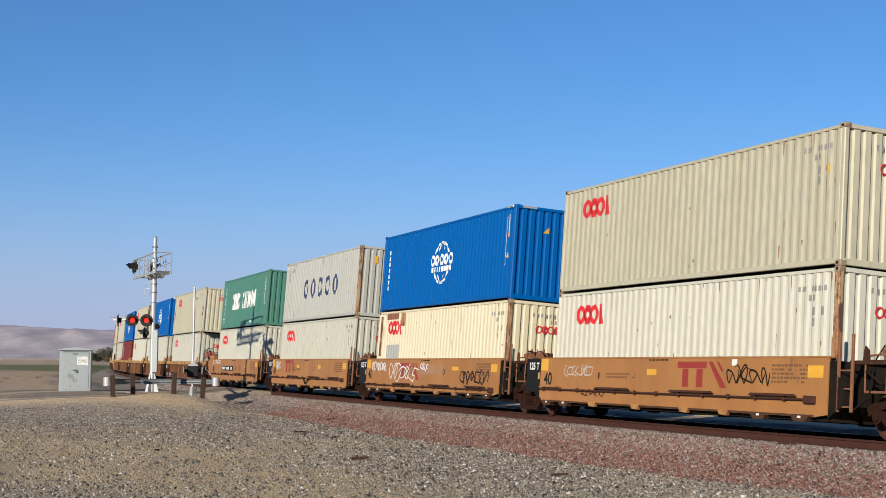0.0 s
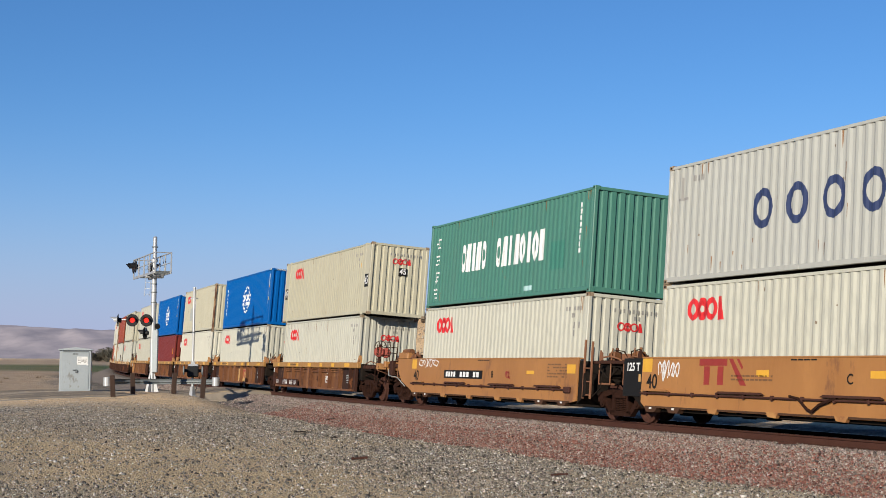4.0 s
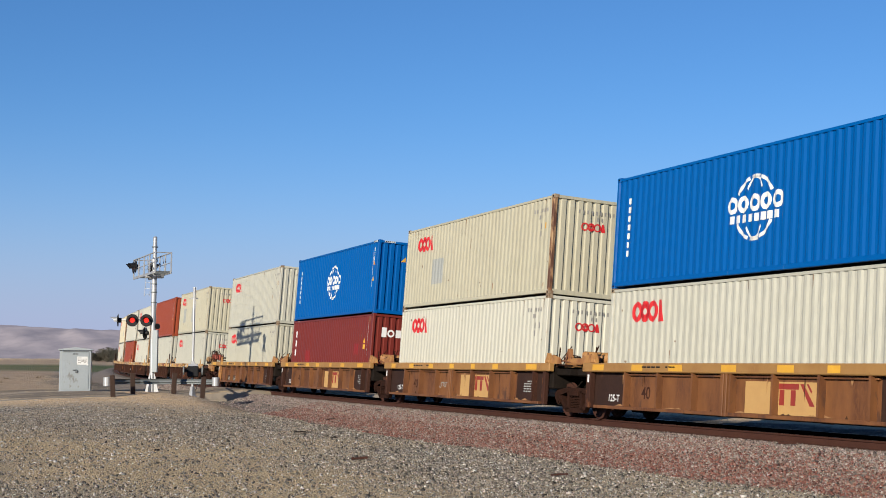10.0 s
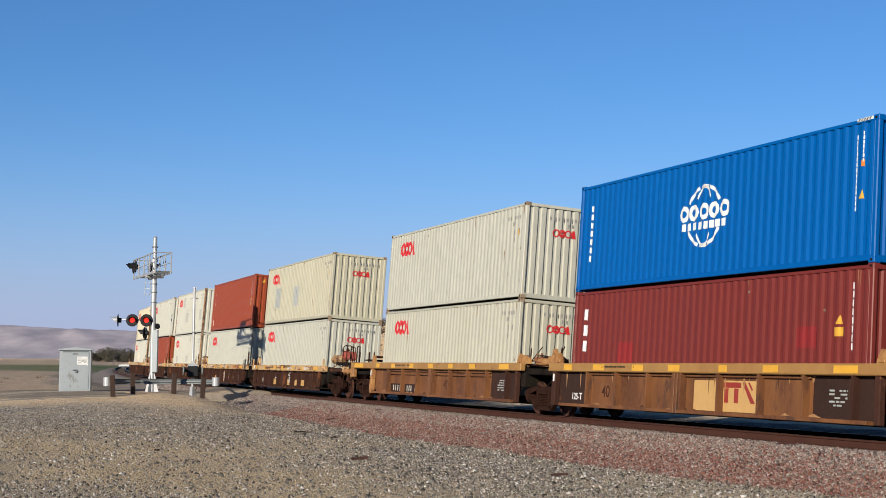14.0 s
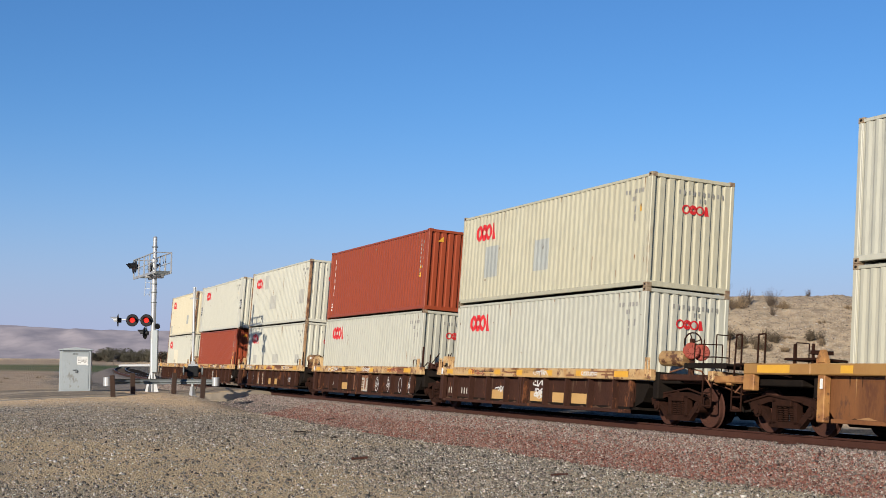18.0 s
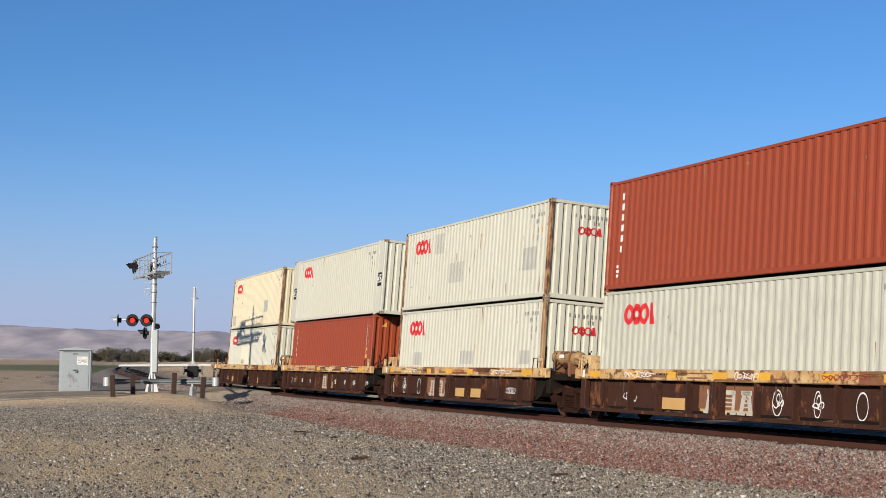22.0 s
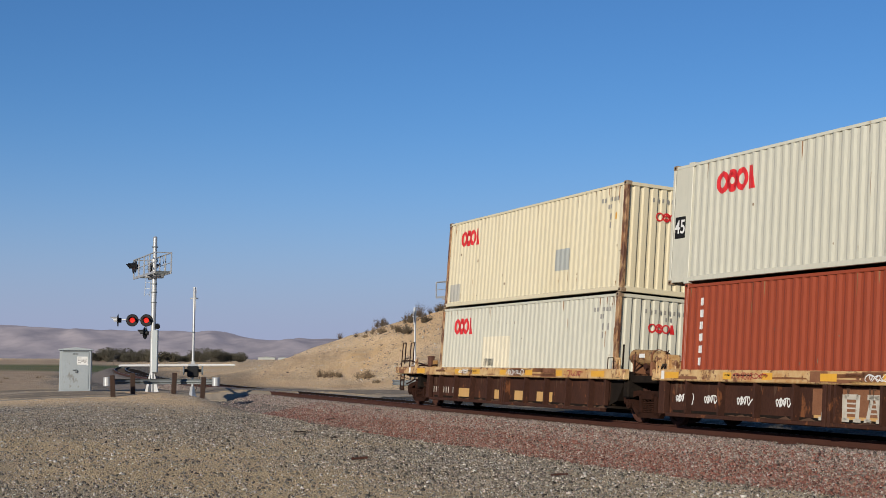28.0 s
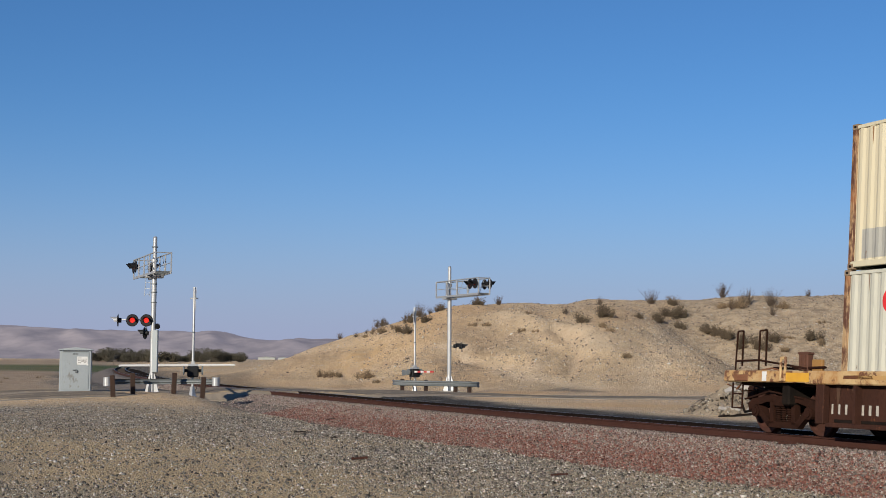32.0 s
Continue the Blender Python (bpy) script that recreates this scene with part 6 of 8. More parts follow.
def well_unit_ribbed(car, seed, style):
    """Unit with a top chord and ribbed side sheets. style: 'ochre' or 'brown'."""
    ochre = style == "ochre"
    zt, zc, zb = (1.43, 1.20, 0.33) if ochre else (1.285, 1.02, 0.25)
    sheet, chord, rib = (OCHRE, CHORDTAN, OCHRE) if ochre else (BROWN, CHORD, BROWN)
    r = random.Random(seed)
    for d in (-1, 1):
        part("top_chord", Geo().box(-6.95, 6.95, d * 1.47, d * 1.30, zc, zt, 0.02), chord, car, "weathered ochre top chord" if ochre else "worn cream and rusty top chord")
        part("side_sheet", Geo().slab([(-6.35, zb), (6.35 if ochre else 5.75, zb), (6.6 if ochre else 5.95, zb + 0.25), (6.6 if ochre else 5.95, zc + 0.01), (-6.6, zc + 0.01), (-6.6, zb + 0.25)], d * 1.29, d * 1.26), sheet, car)
        part("bottom_sill", Geo().box(-6.3, 6.3 if ochre else 5.75, d * 1.44, d * 1.25, zb - 0.05, zb + 0.03, 0.008), sheet, car)
        step = 1.52 if ochre else 1.32
        rg = shared(("rib", style, d), lambda: Geo().slab([(-0.035, zb + 0.03), (0.035, zb + 0.03), (0.035, zc), (-0.035, zc)], d * 1.455, d * 1.29), "rib")
        k = -4.75 if ochre else -5.45
        while k < 6.0:
            part("rib", rg, BROWN if ochre and k > 5 else rib, car, m=pose(k, 0, 0))
            k += step
        part("centre_rib", Geo().box(-0.55, -0.43, d * 1.462, d * 1.28, zb - 0.06, zc, 0.01).box(-0.38, -0.30, d * 1.462, d * 1.28, zb - 0.06, zc, 0.01), rib, car)
    part("well_floor", Geo().box(-6.2, 6.2, -1.3, 1.3, 0.3, 0.36), DARK, car)
    y = -1.2925
    if ochre:
        for a, b in ((-6.55, -4.79), (4.53, 6.55)):
            if not (seed == 18 and a < 0):
                part("end_sheet", Geo().box(a, b, -1.298, -1.288, zb + 0.02, zc - 0.005), UMBER, car, "dark brown end sheet")
        part("end_stiffener", Geo().box(6.5, 6.66, -1.44, -1.3, zb - 0.05, zc, 0.015), BROWN, car)
        part("end_stiffener", Geo().box(-6.72, -6.5, -1.46, -1.3, zb - 0.05, zc, 0.015), GUIDE if seed == 18 else BROWN, car)
    else:
        # near-black plate hides the box past the end of the side sheet
        part("end_bulkhead", Geo().slab([(5.8, 0.32), (6.3, 0.5), (6.55, 0.85), (6.55, zc - 0.01), (5.8, zc - 0.01)], -1.255, 1.255), DARK, car, "near-black end bulkhead")
        part("end_stiffener", Geo().box(5.86, 5.96, -1.44, -1.3, zb + 0.1, zc, 0.015), BROWN, car)
        part("end_stiffener", Geo().box(-6.6, -6.35, -1.46, -1.3, zb, zc, 0.015), BROWN, car)
    # painted patches on the chord
    xs = [-5.9, -4.0, -2.2, -0.3, 1.6, 3.4, 5.7]
    for x in xs[1:] if seed == 23 else xs:
        w = r.uniform(0.16, 0.3) if x < 5 else 0.36
        decal(car, flat([bar(-w, w, -0.075, 0.075)]), YELLOW, x + r.uniform(-0.2, 0.2), -1.4735, (zc + zt) / 2, "reflector_patch", "yellow patch")
    decal(car, small_lines(seed, 1.6, 0.07, 1), BLACK, -3.1, -1.4735, (zc + zt) / 2, "small_writing")
    if ochre:
        part("marker", Geo().box(-6.62, -6.54, -1.48, -1.465, zc - 0.27, zc - 0.07, 0.004), SIGNWHITE, car, "white marker strip")
    else:
        if seed != 23:
            part("marker", Geo().box(-6.5, -6.38, -1.478, -1.469, zc + 0.04, zt - 0.03, 0.003), SIGNWHITE, car, "white marker plate")
        for k in range(3):
            xx = (-3.4, 0.9, 4.3)[k] + r.uniform(-0.5, 0.5)
            decal(car, scribble(seed * 5 + k, r.uniform(0.7, 1.4), 0.17, 0.022, 7), (SIGNWHITE, DULLRED, SIGNWHITE)[(k + seed) % 3], xx, -1.4755, (zc + zt) / 2, "graffiti", "scrawled graffiti on the chord")
    # lettering and patches
    i = seed - 10
    if ochre:
        if i not in (4, 8):
            decal(car, text_geo("125-T", 0.24, 0.004), SIGNWHITE, -5.5, -1.301, 0.55, "weight_mark", "white 125-T")
        decal(car, text_geo("40", 0.42, 0.006), BROWN, 0.75 if i in (4, 8) else -3.95, y, 0.70, "length_mark", "faded dark 40")
        for za in (zc - 0.06, zc - 0.17) if i in (4, 8) else (zc - 0.05,):
            part("waist_rail", Geo().box(-4.75, 4.5, -1.36, -1.285, za - 0.022, za + 0.022, 0.006), OCHRE, car)
        decal(car, small_lines(seed + 7, 0.55, 0.36, 5), REPAIR, 5.3, -1.301, 0.75, "small_writing")
        if i in (5, 6, 7):
            part("repaint_panel", Geo().box(0.18, 2.86, -1.296, -1.288, zb + 0.05, 1.06), PATCHTAN, car, "light tan repainted panel")
            decal(car, big_blocks(), DULLRED, 1.9, -1.2985, 0.80, "emblem", "dull red block emblem", 0.68, 0.62)
        if i == 4:
            pl = part("number_plate", Geo().box(-6.5, -2.05, -1.4605, -1.4565, 0.36, 0.66), BROWN, car, "dark brown panel with white bars")
            g = bars_row(4, -4.75, 0.23, 0.09, 0.41, 0.2, random.Random(1)).add(*(lambda q: (q.v, q.f))(bars_row(6, -3.5, 0.2, 0.085, 0.41, 0.2, random.Random(5))))
            g.v = [(a, -1.4625, c) for a, b, c in g.v]
            tagged(part("number_mark", g, SIGNWHITE, pl), kind="stuff")
            decal(car, text_geo("125-T", 0.22, 0.004), SIGNWHITE, -5.82, -1.4625, 0.5, "weight_mark", "white 125-T")
            decal(car, flat([bar(-0.26, -0.22, -0.2, 0.2), bar(0.22, 0.26, -0.2, 0.2), bar(-0.22, 0.22, 0.17, 0.2), bar(-0.22, 0.22, -0.2, -0.17), bar(-0.14, 0.1, -0.08, 0.08)]), SIGNWHITE, 2.2, y, 0.78, "stencil_box", "white stencilled box")
        if i == 8:
            pl = part("number_plate", Geo().box(-4.75, -1.72, -1.2955, -1.2885, 0.38, 0.68), UMBER, car, "dark brown panel with white bars")
            g = bars_row(4, -4.42, 0.23, 0.09, 0.43, 0.2, random.Random(1)).add(*(lambda q: (q.v, q.f))(bars_row(6, -2.98, 0.2, 0.085, 0.43, 0.2, random.Random(5))))
            g.v = [(a, -1.298, c) for a, b, c in g.v]
            tagged(part("number_mark", g, WORNWHITE, pl), kind="stuff")
        if i == 6:
            decal(car, scribble(seed, 1.0, 0.3, 0.025, 5), REPAIR, -1.2, y, 0.72, "graffiti", "faint white scrawl")
    else:
        spots = {9: ((-2.15, 1.1), (0.55, 1.1), (1.95, 1.05), (3.13, 1.1)), 10: ((-2.2, 1.15), (-0.1, 2.1)), 11: ((-1.5, 2.0), (0.49, 1.05), (1.83, 1.15)), 12: ((0.2, 2.4),), 13: ((-3.66, 1.15), (-1.0, 0.5), (0.6, 0.8), (2.2, 1.0))}[i]
        for x, w in spots:
            decal(car, flat([bar(-w / 2, w / 2, -0.15, 0.16)]), PATCHTAN, x, y, zb + 0.22, "repaint_patch", "tan repainted patch")
        if i == 9:
            decal(car, scribble(2, 0.9, 0.22, 0.03, 5), SIGNWHITE, -1.95, y - 0.003, 0.66, "graffiti", "white scrawled graffiti")
            decal(car, scribble(21, 0.7, 0.2, 0.04, 3), SIGNWHITE, 0.6, y - 0.003, 0.86, "graffiti", "white scrawled graffiti")
            decal(car, scribble(22, 0.7, 0.24, 0.04, 3), SIGNWHITE, 0.62, y - 0.003, 0.55, "graffiti", "white scrawled graffiti")
        if i == 9:
            decal(car, text_geo("IDC", 0.34, 0.006), SIGNWHITE, 0.57, y - 0.003, 0.59, "graffiti", "white sprayed letters")
        loops = {10: (1.74, 3.06, 4.4, 5.45), 11: (-5.9, -4.9, -3.42)}.get(i, ())
        for k, x in enumerate(loops):
            decal(car, annulus(Geo(), 0, 0, 0.28, 0.25, sx=0.62, n=18) if k != 1 else annulus(Geo(), 0, 0, 0.28, 0.25, sx=0.42, n=18), SIGNWHITE, x, y - 0.003, 0.62, "graffiti", "thin white outlined loop")
            if k != 2:
                decal(car, annulus(Geo(), 0.0, 0.1, 0.12, 0.09, sx=0.55, n=12).add(*(lambda q: (q.v, q.f))(scribble(50 + k, 0.3, 0.2, 0.028, 2))), SIGNWHITE, x + 0.03, y - 0.004, 0.60, "graffiti", "thin white outlined loop")
        if i in (10, 11, 12):
            bx = {10: 0.0, 11: -1.4, 12: 0.15}[i]
            part("rust_panel", Geo().box(bx - 1.2, bx + 1.15, -1.2955, -1.2915, 0.42, zc - 0.08), RUSTY, car, "rusty orange-brown side panel")
            decal(car, block_letters(i), WORNWHITE, bx, y - 0.008, 0.60, "graffiti", "worn white block graffiti")
            decal(car, scribble(35 + i, 0.6, 0.25, 0.022, 5), SIGNWHITE, {10: -4.3, 11: 4.3, 12: 5.95}[i], y - 0.003, 0.62, "graffiti", "white scrawled graffiti")
        if i == 12:
            for k, x in enumerate((-5.71, -4.53, -3.26, -1.87, 2.05, 3.43, 4.63)):
                decal(car, scribble(41, 0.72, 0.3, 0.03, 5), SIGNWHITE, x, y - 0.003, 0.63, "graffiti", "repeated white scrawl")
        if i in (9, 13):
            g = bars_row(4, -5.3, 0.15, 0.05, 0.46, 0.19, random.Random(1)).add(*(lambda q: (q.v, q.f))(bars_row(5, -4.5, 0.15, 0.055, 0.46, 0.19, random.Random(5))))
            g.v = [((a + 5.3) * 1.35 - (6.5 if i == 13 else 6.2), y - 0.003, c) for a, b, c in g.v]
            tagged(part("number_mark", g, WORNWHITE, car), kind="stuff")
        for k in range(13):
            x = r.uniform(-5.8, 5.8)
            w, h0 = r.uniform(0.25, 0.9), r.uniform(-0.12, 0.06)
            h1 = 0.12 if k % 4 == 0 else h0 + r.uniform(0.02, 0.07)
            decal(car, flat([[(-w, h0), (-w * 0.3, h0 - 0.006), (w, h0), (w * 0.9, h1), (w * 0.2, h1 + 0.006), (-w * 0.94, h1)]]), r.choice((RUSTY, RUSTY, OCHRE, PATCHTAN)), x, -1.4722, (zc + zt) / 2, "paint_wear", "rusty worn patch")


BROWNDUST = material("brown_road_dust", (0.08, 0.0464, 0.0304), (0.06, 0.032, 0.0216), 0.9, spec=0.1, scale=5, fine=30, bump=0.05)


def side_grime(car, seed, x0, x1, z0, z1, y):
    """Dust and brake grime on a ribbed side: runs from the chord and splashes from the sill."""
    r = random.Random(seed * 7 + 1)
    for mat, nm, n in ((SOOT, "grime", 16), (DUSTED, "dust", 16)) if z0 > 0.3 else ((BROWNDUST, "dust", 34),):
        g = Geo()
        for _ in range(n):
            x, w = r.uniform(x0, x1), r.uniform(0.008, 0.026) if mat is SOOT else r.uniform(0.02, 0.07)
            if r.random() < 0.55:
                h = r.uniform(0.12, 0.7) * (z1 - z0)
                pts = [(x - w, z1), (x + w, z1), (x + w * 0.5, z1 - h * 0.6), (x, z1 - h), (x - w * 0.6, z1 - h * 0.5)]
            else:
                h, w = r.uniform(0.03, 0.1) * (z1 - z0), w * 5.0
                pts = [(x - w, z0), (x - w * 0.3, z0 + h * 0.7), (x + w * 0.1, z0 + h), (x + w * 0.5, z0 + h * 0.4), (x + w, z0)]
            g.add([(a, 0, b) for a, b in pts], [tuple(range(5))])
        tagged(decal(car, g, mat, 0, y - (0.0 if mat is SOOT else 0.001), 0, nm), kind="stuff")


def build_unit(kind, trucks, front, rear, seed):
    names = {"smooth": "tan well car unit with smooth deep steel sides", "ochre": "weathered ochre well car unit with ribbed sides", "brown": "dirty brown well car unit with a worn cream chord"}
    car = new("well_car")
    tagged(car, names[kind], "rail car", "cars of the train")
    zt = {"smooth": 1.56, "ochre": 1.43, "brown": 1.285}[kind]
    paint = {"smooth": TAN, "ochre": GUIDE, "brown": CHORD}[kind]
    if kind == "smooth":
        well_unit_smooth(car, seed)
    else:
        well_unit_ribbed(car, seed, kind)
        side_grime(car, seed, -6.3, 5.7, 0.37 if kind == "ochre" else 0.29, 1.19 if kind == "ochre" else 1.01, -1.2995)
    for d, end in ((1, front), (-1, rear)):
        if end == "coupler":
            x = max(trucks) + 1.5 if d > 0 else min(trucks) - 1.5
            coupler_end(car, x - d * (0.32 if seed == 23 and d < 0 else 0.2), d, paint, zt - 0.22 if seed == 18 else zt if kind != "smooth" else 1.5, TRUCK, seed in (18, 23) and d < 0)
            if d < 0 and seed == 18:
                for y in (-1.47, 1.30):
                    part("top_chord", Geo().box(-9.2, -6.951, y, y + 0.17, 1.20, zt - 0.003, 0.02), CHORDTAN, car, "weathered ochre top chord")
                    part("end_post", Geo().box(-9.2, -8.82, y + 0.003, y + 0.165, 0.86, 1.199, 0.02), GUIDE, car)
                decal(car, flat([bar(-0.55, 0.55, -0.08, 0.08)]), YELLOW, -8.15, -1.4735, 1.315, "reflector_patch", "bright yellow patch")
                part("side_ledge", Geo().box(-10.4, -9.21, -1.4, -1.1, 1.0, 1.16, 0.03), GUIDE, car, "rusty ochre ledge")
                for xx in (-7.85, -7.25):
                    part("stanchion", Geo().box(xx - 0.025, xx + 0.025, -1.2, -1.15, zt - 0.05, zt + 0.42, 0.006), TRUCK, car)
                part("grating", Geo().box(-8.1, -7.0, -1.25, -0.5, zt + 0.08, zt + 0.13, 0.008).box(-7.3, -6.95, -1.22, -0.9, zt + 0.2, zt + 0.28, 0.008), TRUCK, car, "dark steel grating")
            if d < 0 and seed == 23:
                part("retainer_valve", Geo().box(-7.72, -7.42, -1.05, -0.9, zt, zt + 0.4, 0.02).box(-7.74, -7.4, -1.06, -0.89, zt + 0.36, zt + 0.41, 0.01).box(-7.66, -7.62, -1.07, -1.04, zt + 0.04, zt + 0.34, 0.006).box(-7.52, -7.48, -1.07, -1.04, zt + 0.04, zt + 0.34, 0.006), TRUCKRUST, car, "rusty retainer valve box")
                part("end_plate", Geo().box(-7.34, -7.02, -1.0, -0.93, zt, zt + 0.26, 0.01), CHORDTAN, car)
                for y in (-1.47, 1.30):
                    part("top_chord", Geo().box(x - 0.16, -6.951, y, y + 0.17, 1.04, zt - 0.003, 0.02), CHORD, car, "worn cream and rusty top chord")
                part("marker", Geo().box(-8.35, -8.2, -1.479, -1.4705, 1.06, 1.26, 0.003), SIGNWHITE, car, "white marker plate")
                decal(car, flat([bar(-0.4, 0.4, -0.09, 0.09)]), YELLOW, -7.2, -1.4735, 1.15, "reflector_patch", "yellow patch")
                part("draft_gear", Geo().box(-9.35, -8.85, -1.485, -1.3, 1.05, 1.2, 0.02), RUSTY, car, "rusty bracket on the chord")
                part("pipe", Geo().path([(-8.6, -1.0, zt + 0.08), (-7.9, -1.0, zt + 0.07), (-6.9, -1.0, zt + 0.1)], 0.03), TRUCK, car)
            if d > 0:
                brake_wheel(car, 7.4 if kind == "brown" else 7.1, -0.62, 1.98 if kind == "brown" else 2.1)
                if kind == "brown":
                    part("walkway", Geo().box(8.2, 9.9, -1.3, 1.3, zt + 0.1, zt + 0.15, 0.01).box(8.2, 9.9, -1.32, -1.27, zt + 0.04, zt + 0.16, 0.008), DARK, car, "dark grated end walkway")
                    part("air_tank", Geo().lathe([(0.001, -0.42), (0.14, -0.41), (0.19, -0.35), (0.19, 0.35), (0.14, 0.41), (0.001, 0.42)], (7.0, -0.85, zt + 0.3), (1, 0.25, 0), 16), TANK if kind == "brown" else BROWN, car, "cylindrical air tank")
                part("grab_frame", Geo().path([(8.2, -1.05, zt - 0.1), (8.2, -1.05, zt + 0.62), (8.2, -0.3, zt + 0.66), (8.2, -0.3, zt - 0.1)], 0.015), TRUCK, car)
            if kind == "smooth":
                part("end_housing", Geo().box(-8.5, -7.7, -1.15, -0.3, 1.42, 1.66, 0.04).cyl((-8.5, -1.0, 1.76), (-7.8, -1.0, 1.76), 0.13, 14), GUIDE, car, "ochre end housing with a drum")
                part("end_stanchion", Geo().box(-9.1, -8.8, -1.36, -1.2, 0.95, 1.5, 0.03), BROWN, car)
                end_clutter(car, -8.2, -1, 1.5, 5)
                part("angle_hose", Geo().path([(-9.3, -1.3, 1.2), (-8.9, -1.42, 0.95), (-8.0, -1.42, 0.9), (-7.2, -1.4, 0.6)], 0.016), REPAIR, car)
            if kind != "smooth":
                # seed 18 takes near-black, painting the shaded opening under the chord
                part("end_frame", Geo().box(d * 6.6, x, -1.1, 1.1, zt - 0.3, zt - 0.12, 0.02).box(d * 6.5, x - d * 0.4, -0.4, 0.4, 0.75, zt - 0.2, 0.04), DARK if seed == 18 else BROWN, car)
                shared_end(car, d * (7.75 if seed == 23 and d < 0 else 6.9), d, paint, zt)
        elif kind != "smooth":
            shared_end(car, d * 6.75, d, paint, zt)
            end_gear(car, d * 6.85, d, zt, seed + (d > 0) if kind == "ochre" else 1, paint)
            if kind == "ochre":
                end_clutter(car, d * 6.8, d, zt - 0.04, seed + 3 * d)
                part("end_web", Geo().slab([(d * 6.7, zt - 0.02), (d * 7.35, zt - 0.02), (d * 7.25, zt + 0.16), (d * 6.85, zt + 0.24)], -1.34, -1.28), GUIDE, car, "ochre end web plate")
                if d > 0:
                    part("cross_drum", Geo().cyl((7.3, -1.0, zt + 0.05), (8.2, -1.0, zt + 0.02), 0.13, 12), GUIDE, car, "ochre drum across the joint")
            elif d > 0 and seed in (20, 22):
                part("valve_bracket", Geo().box(6.75, 7.1, -1.15, -0.85, zt - 0.05, zt + 0.12, 0.02).path([(6.6, -1.25, zt), (6.85, -1.2, zt + 0.16), (7.2, -1.1, zt + 0.1), (7.5, -1.05, zt + 0.14)], 0.02), BROWN, car, "grimy valve and pipe")
                part("grab_iron", Geo().path([(6.0, -1.42, zt), (6.0, -1.42, zt + 0.24), (6.3, -1.42, zt + 0.24), (6.3, -1.42, zt)], 0.013), TRUCK, car)
                part("upright", Geo().box(6.66, 6.72, -1.36, -1.3, zt - 0.05, zt + 0.7, 0.008), BROWN, car)
            elif d > 0:
                part("air_tank", Geo().lathe([(0.001, -0.78), (0.13, -0.76), (0.195, -0.66), (0.195, 0.66), (0.13, 0.76), (0.001, 0.78)], (7.3, -0.95, zt + 0.31), (1, 0.03, -0.03), 18), TANK, car, "rust-stained cream air tank")
                for xx in (6.85, 7.7):
                    part("tank_strap", Geo().lathe([(0.197, -0.03), (0.211, -0.03), (0.211, 0.03), (0.197, 0.03)], (xx, -0.95, zt + 0.31), (1, 0.03, -0.03), 18), RUSTY, car)
                    part("tank_saddle", Geo().box(xx - 0.05, xx + 0.05, -1.15, -0.75, zt - 0.2, zt + 0.2, 0.01), RUSTY, car)
                part("tank_notice", Geo().box(7.1, 7.36, -1.155, -1.14, zt + 0.3, zt + 0.4, 0.004), SIGNWHITE, car, "white-framed notice")
                part("grab_iron", Geo().path([(6.0, -1.42, zt), (6.0, -1.42, zt + 0.28), (6.3, -1.42, zt + 0.28), (6.3, -1.42, zt)], 0.013), TRUCK, car)
                part("upright", Geo().box(6.62, 6.66, -1.36, -1.32, zt - 0.05, zt + 0.62, 0.006), DARK, car)
            else:
                b = part("holed_box", Geo().box(-7.25, -6.75, -1.15, -0.8, zt - 0.05, zt + 0.38, 0.015).box(-6.74, -6.5, -1.1, -0.8, zt - 0.05, zt + 0.24, 0.015), CHORD, car, "worn cream box with holes")
                for q in range(4):
                    # flat black discs paint the shade inside the openings
                    part("hole", Geo().cyl((-7.16 + 0.1 * q, -1.155, zt + 0.08), (-7.16 + 0.1 * q, -1.1505, zt + 0.08), 0.028, 8), BLACK, b)
    for x in trucks:
        truck(car, x)
    return car


UNITS = [-137.54, -122.08, -106.83, -90.87, -71.23, -55.21, -39.36, -23.77, -8.07, 11.9, 27.3, 42.94, 58.24, 73.45]
SEAT = [0.49, 0.49, 0.445, 0.46, 0.468, 0.473, 0.51, 0.482, 0.484, 0.453, 0.42, 0.414, 0.423, 0.381]   # height of each lower box over the rails
KINDS = ["smooth"] * 4 + ["ochre"] * 5 + ["brown"] * 5
FIRST, LAST = {0: -145.7, 4: -78.7, 9: 4.2}, {3: -82.95, 8: 0.1, 13: 81.53}
movers = []


def build_train():
    cars = []
    for i, c in enumerate(UNITS):
        tr = []
        if i in FIRST:
            tr.append(c - FIRST[i])
        else:
            tr.append(c - (UNITS[i - 1] + c) / 2)
        if i in LAST:
            tr.append(c - LAST[i])
        car = build_unit(KINDS[i], tr, "coupler" if i in (4, 9) else "shared", "coupler" if i in LAST else "shared", 10 + i)
        cars.append(car)
        movers.append((car, c, 0.0))
    return cars


cars = build_train()
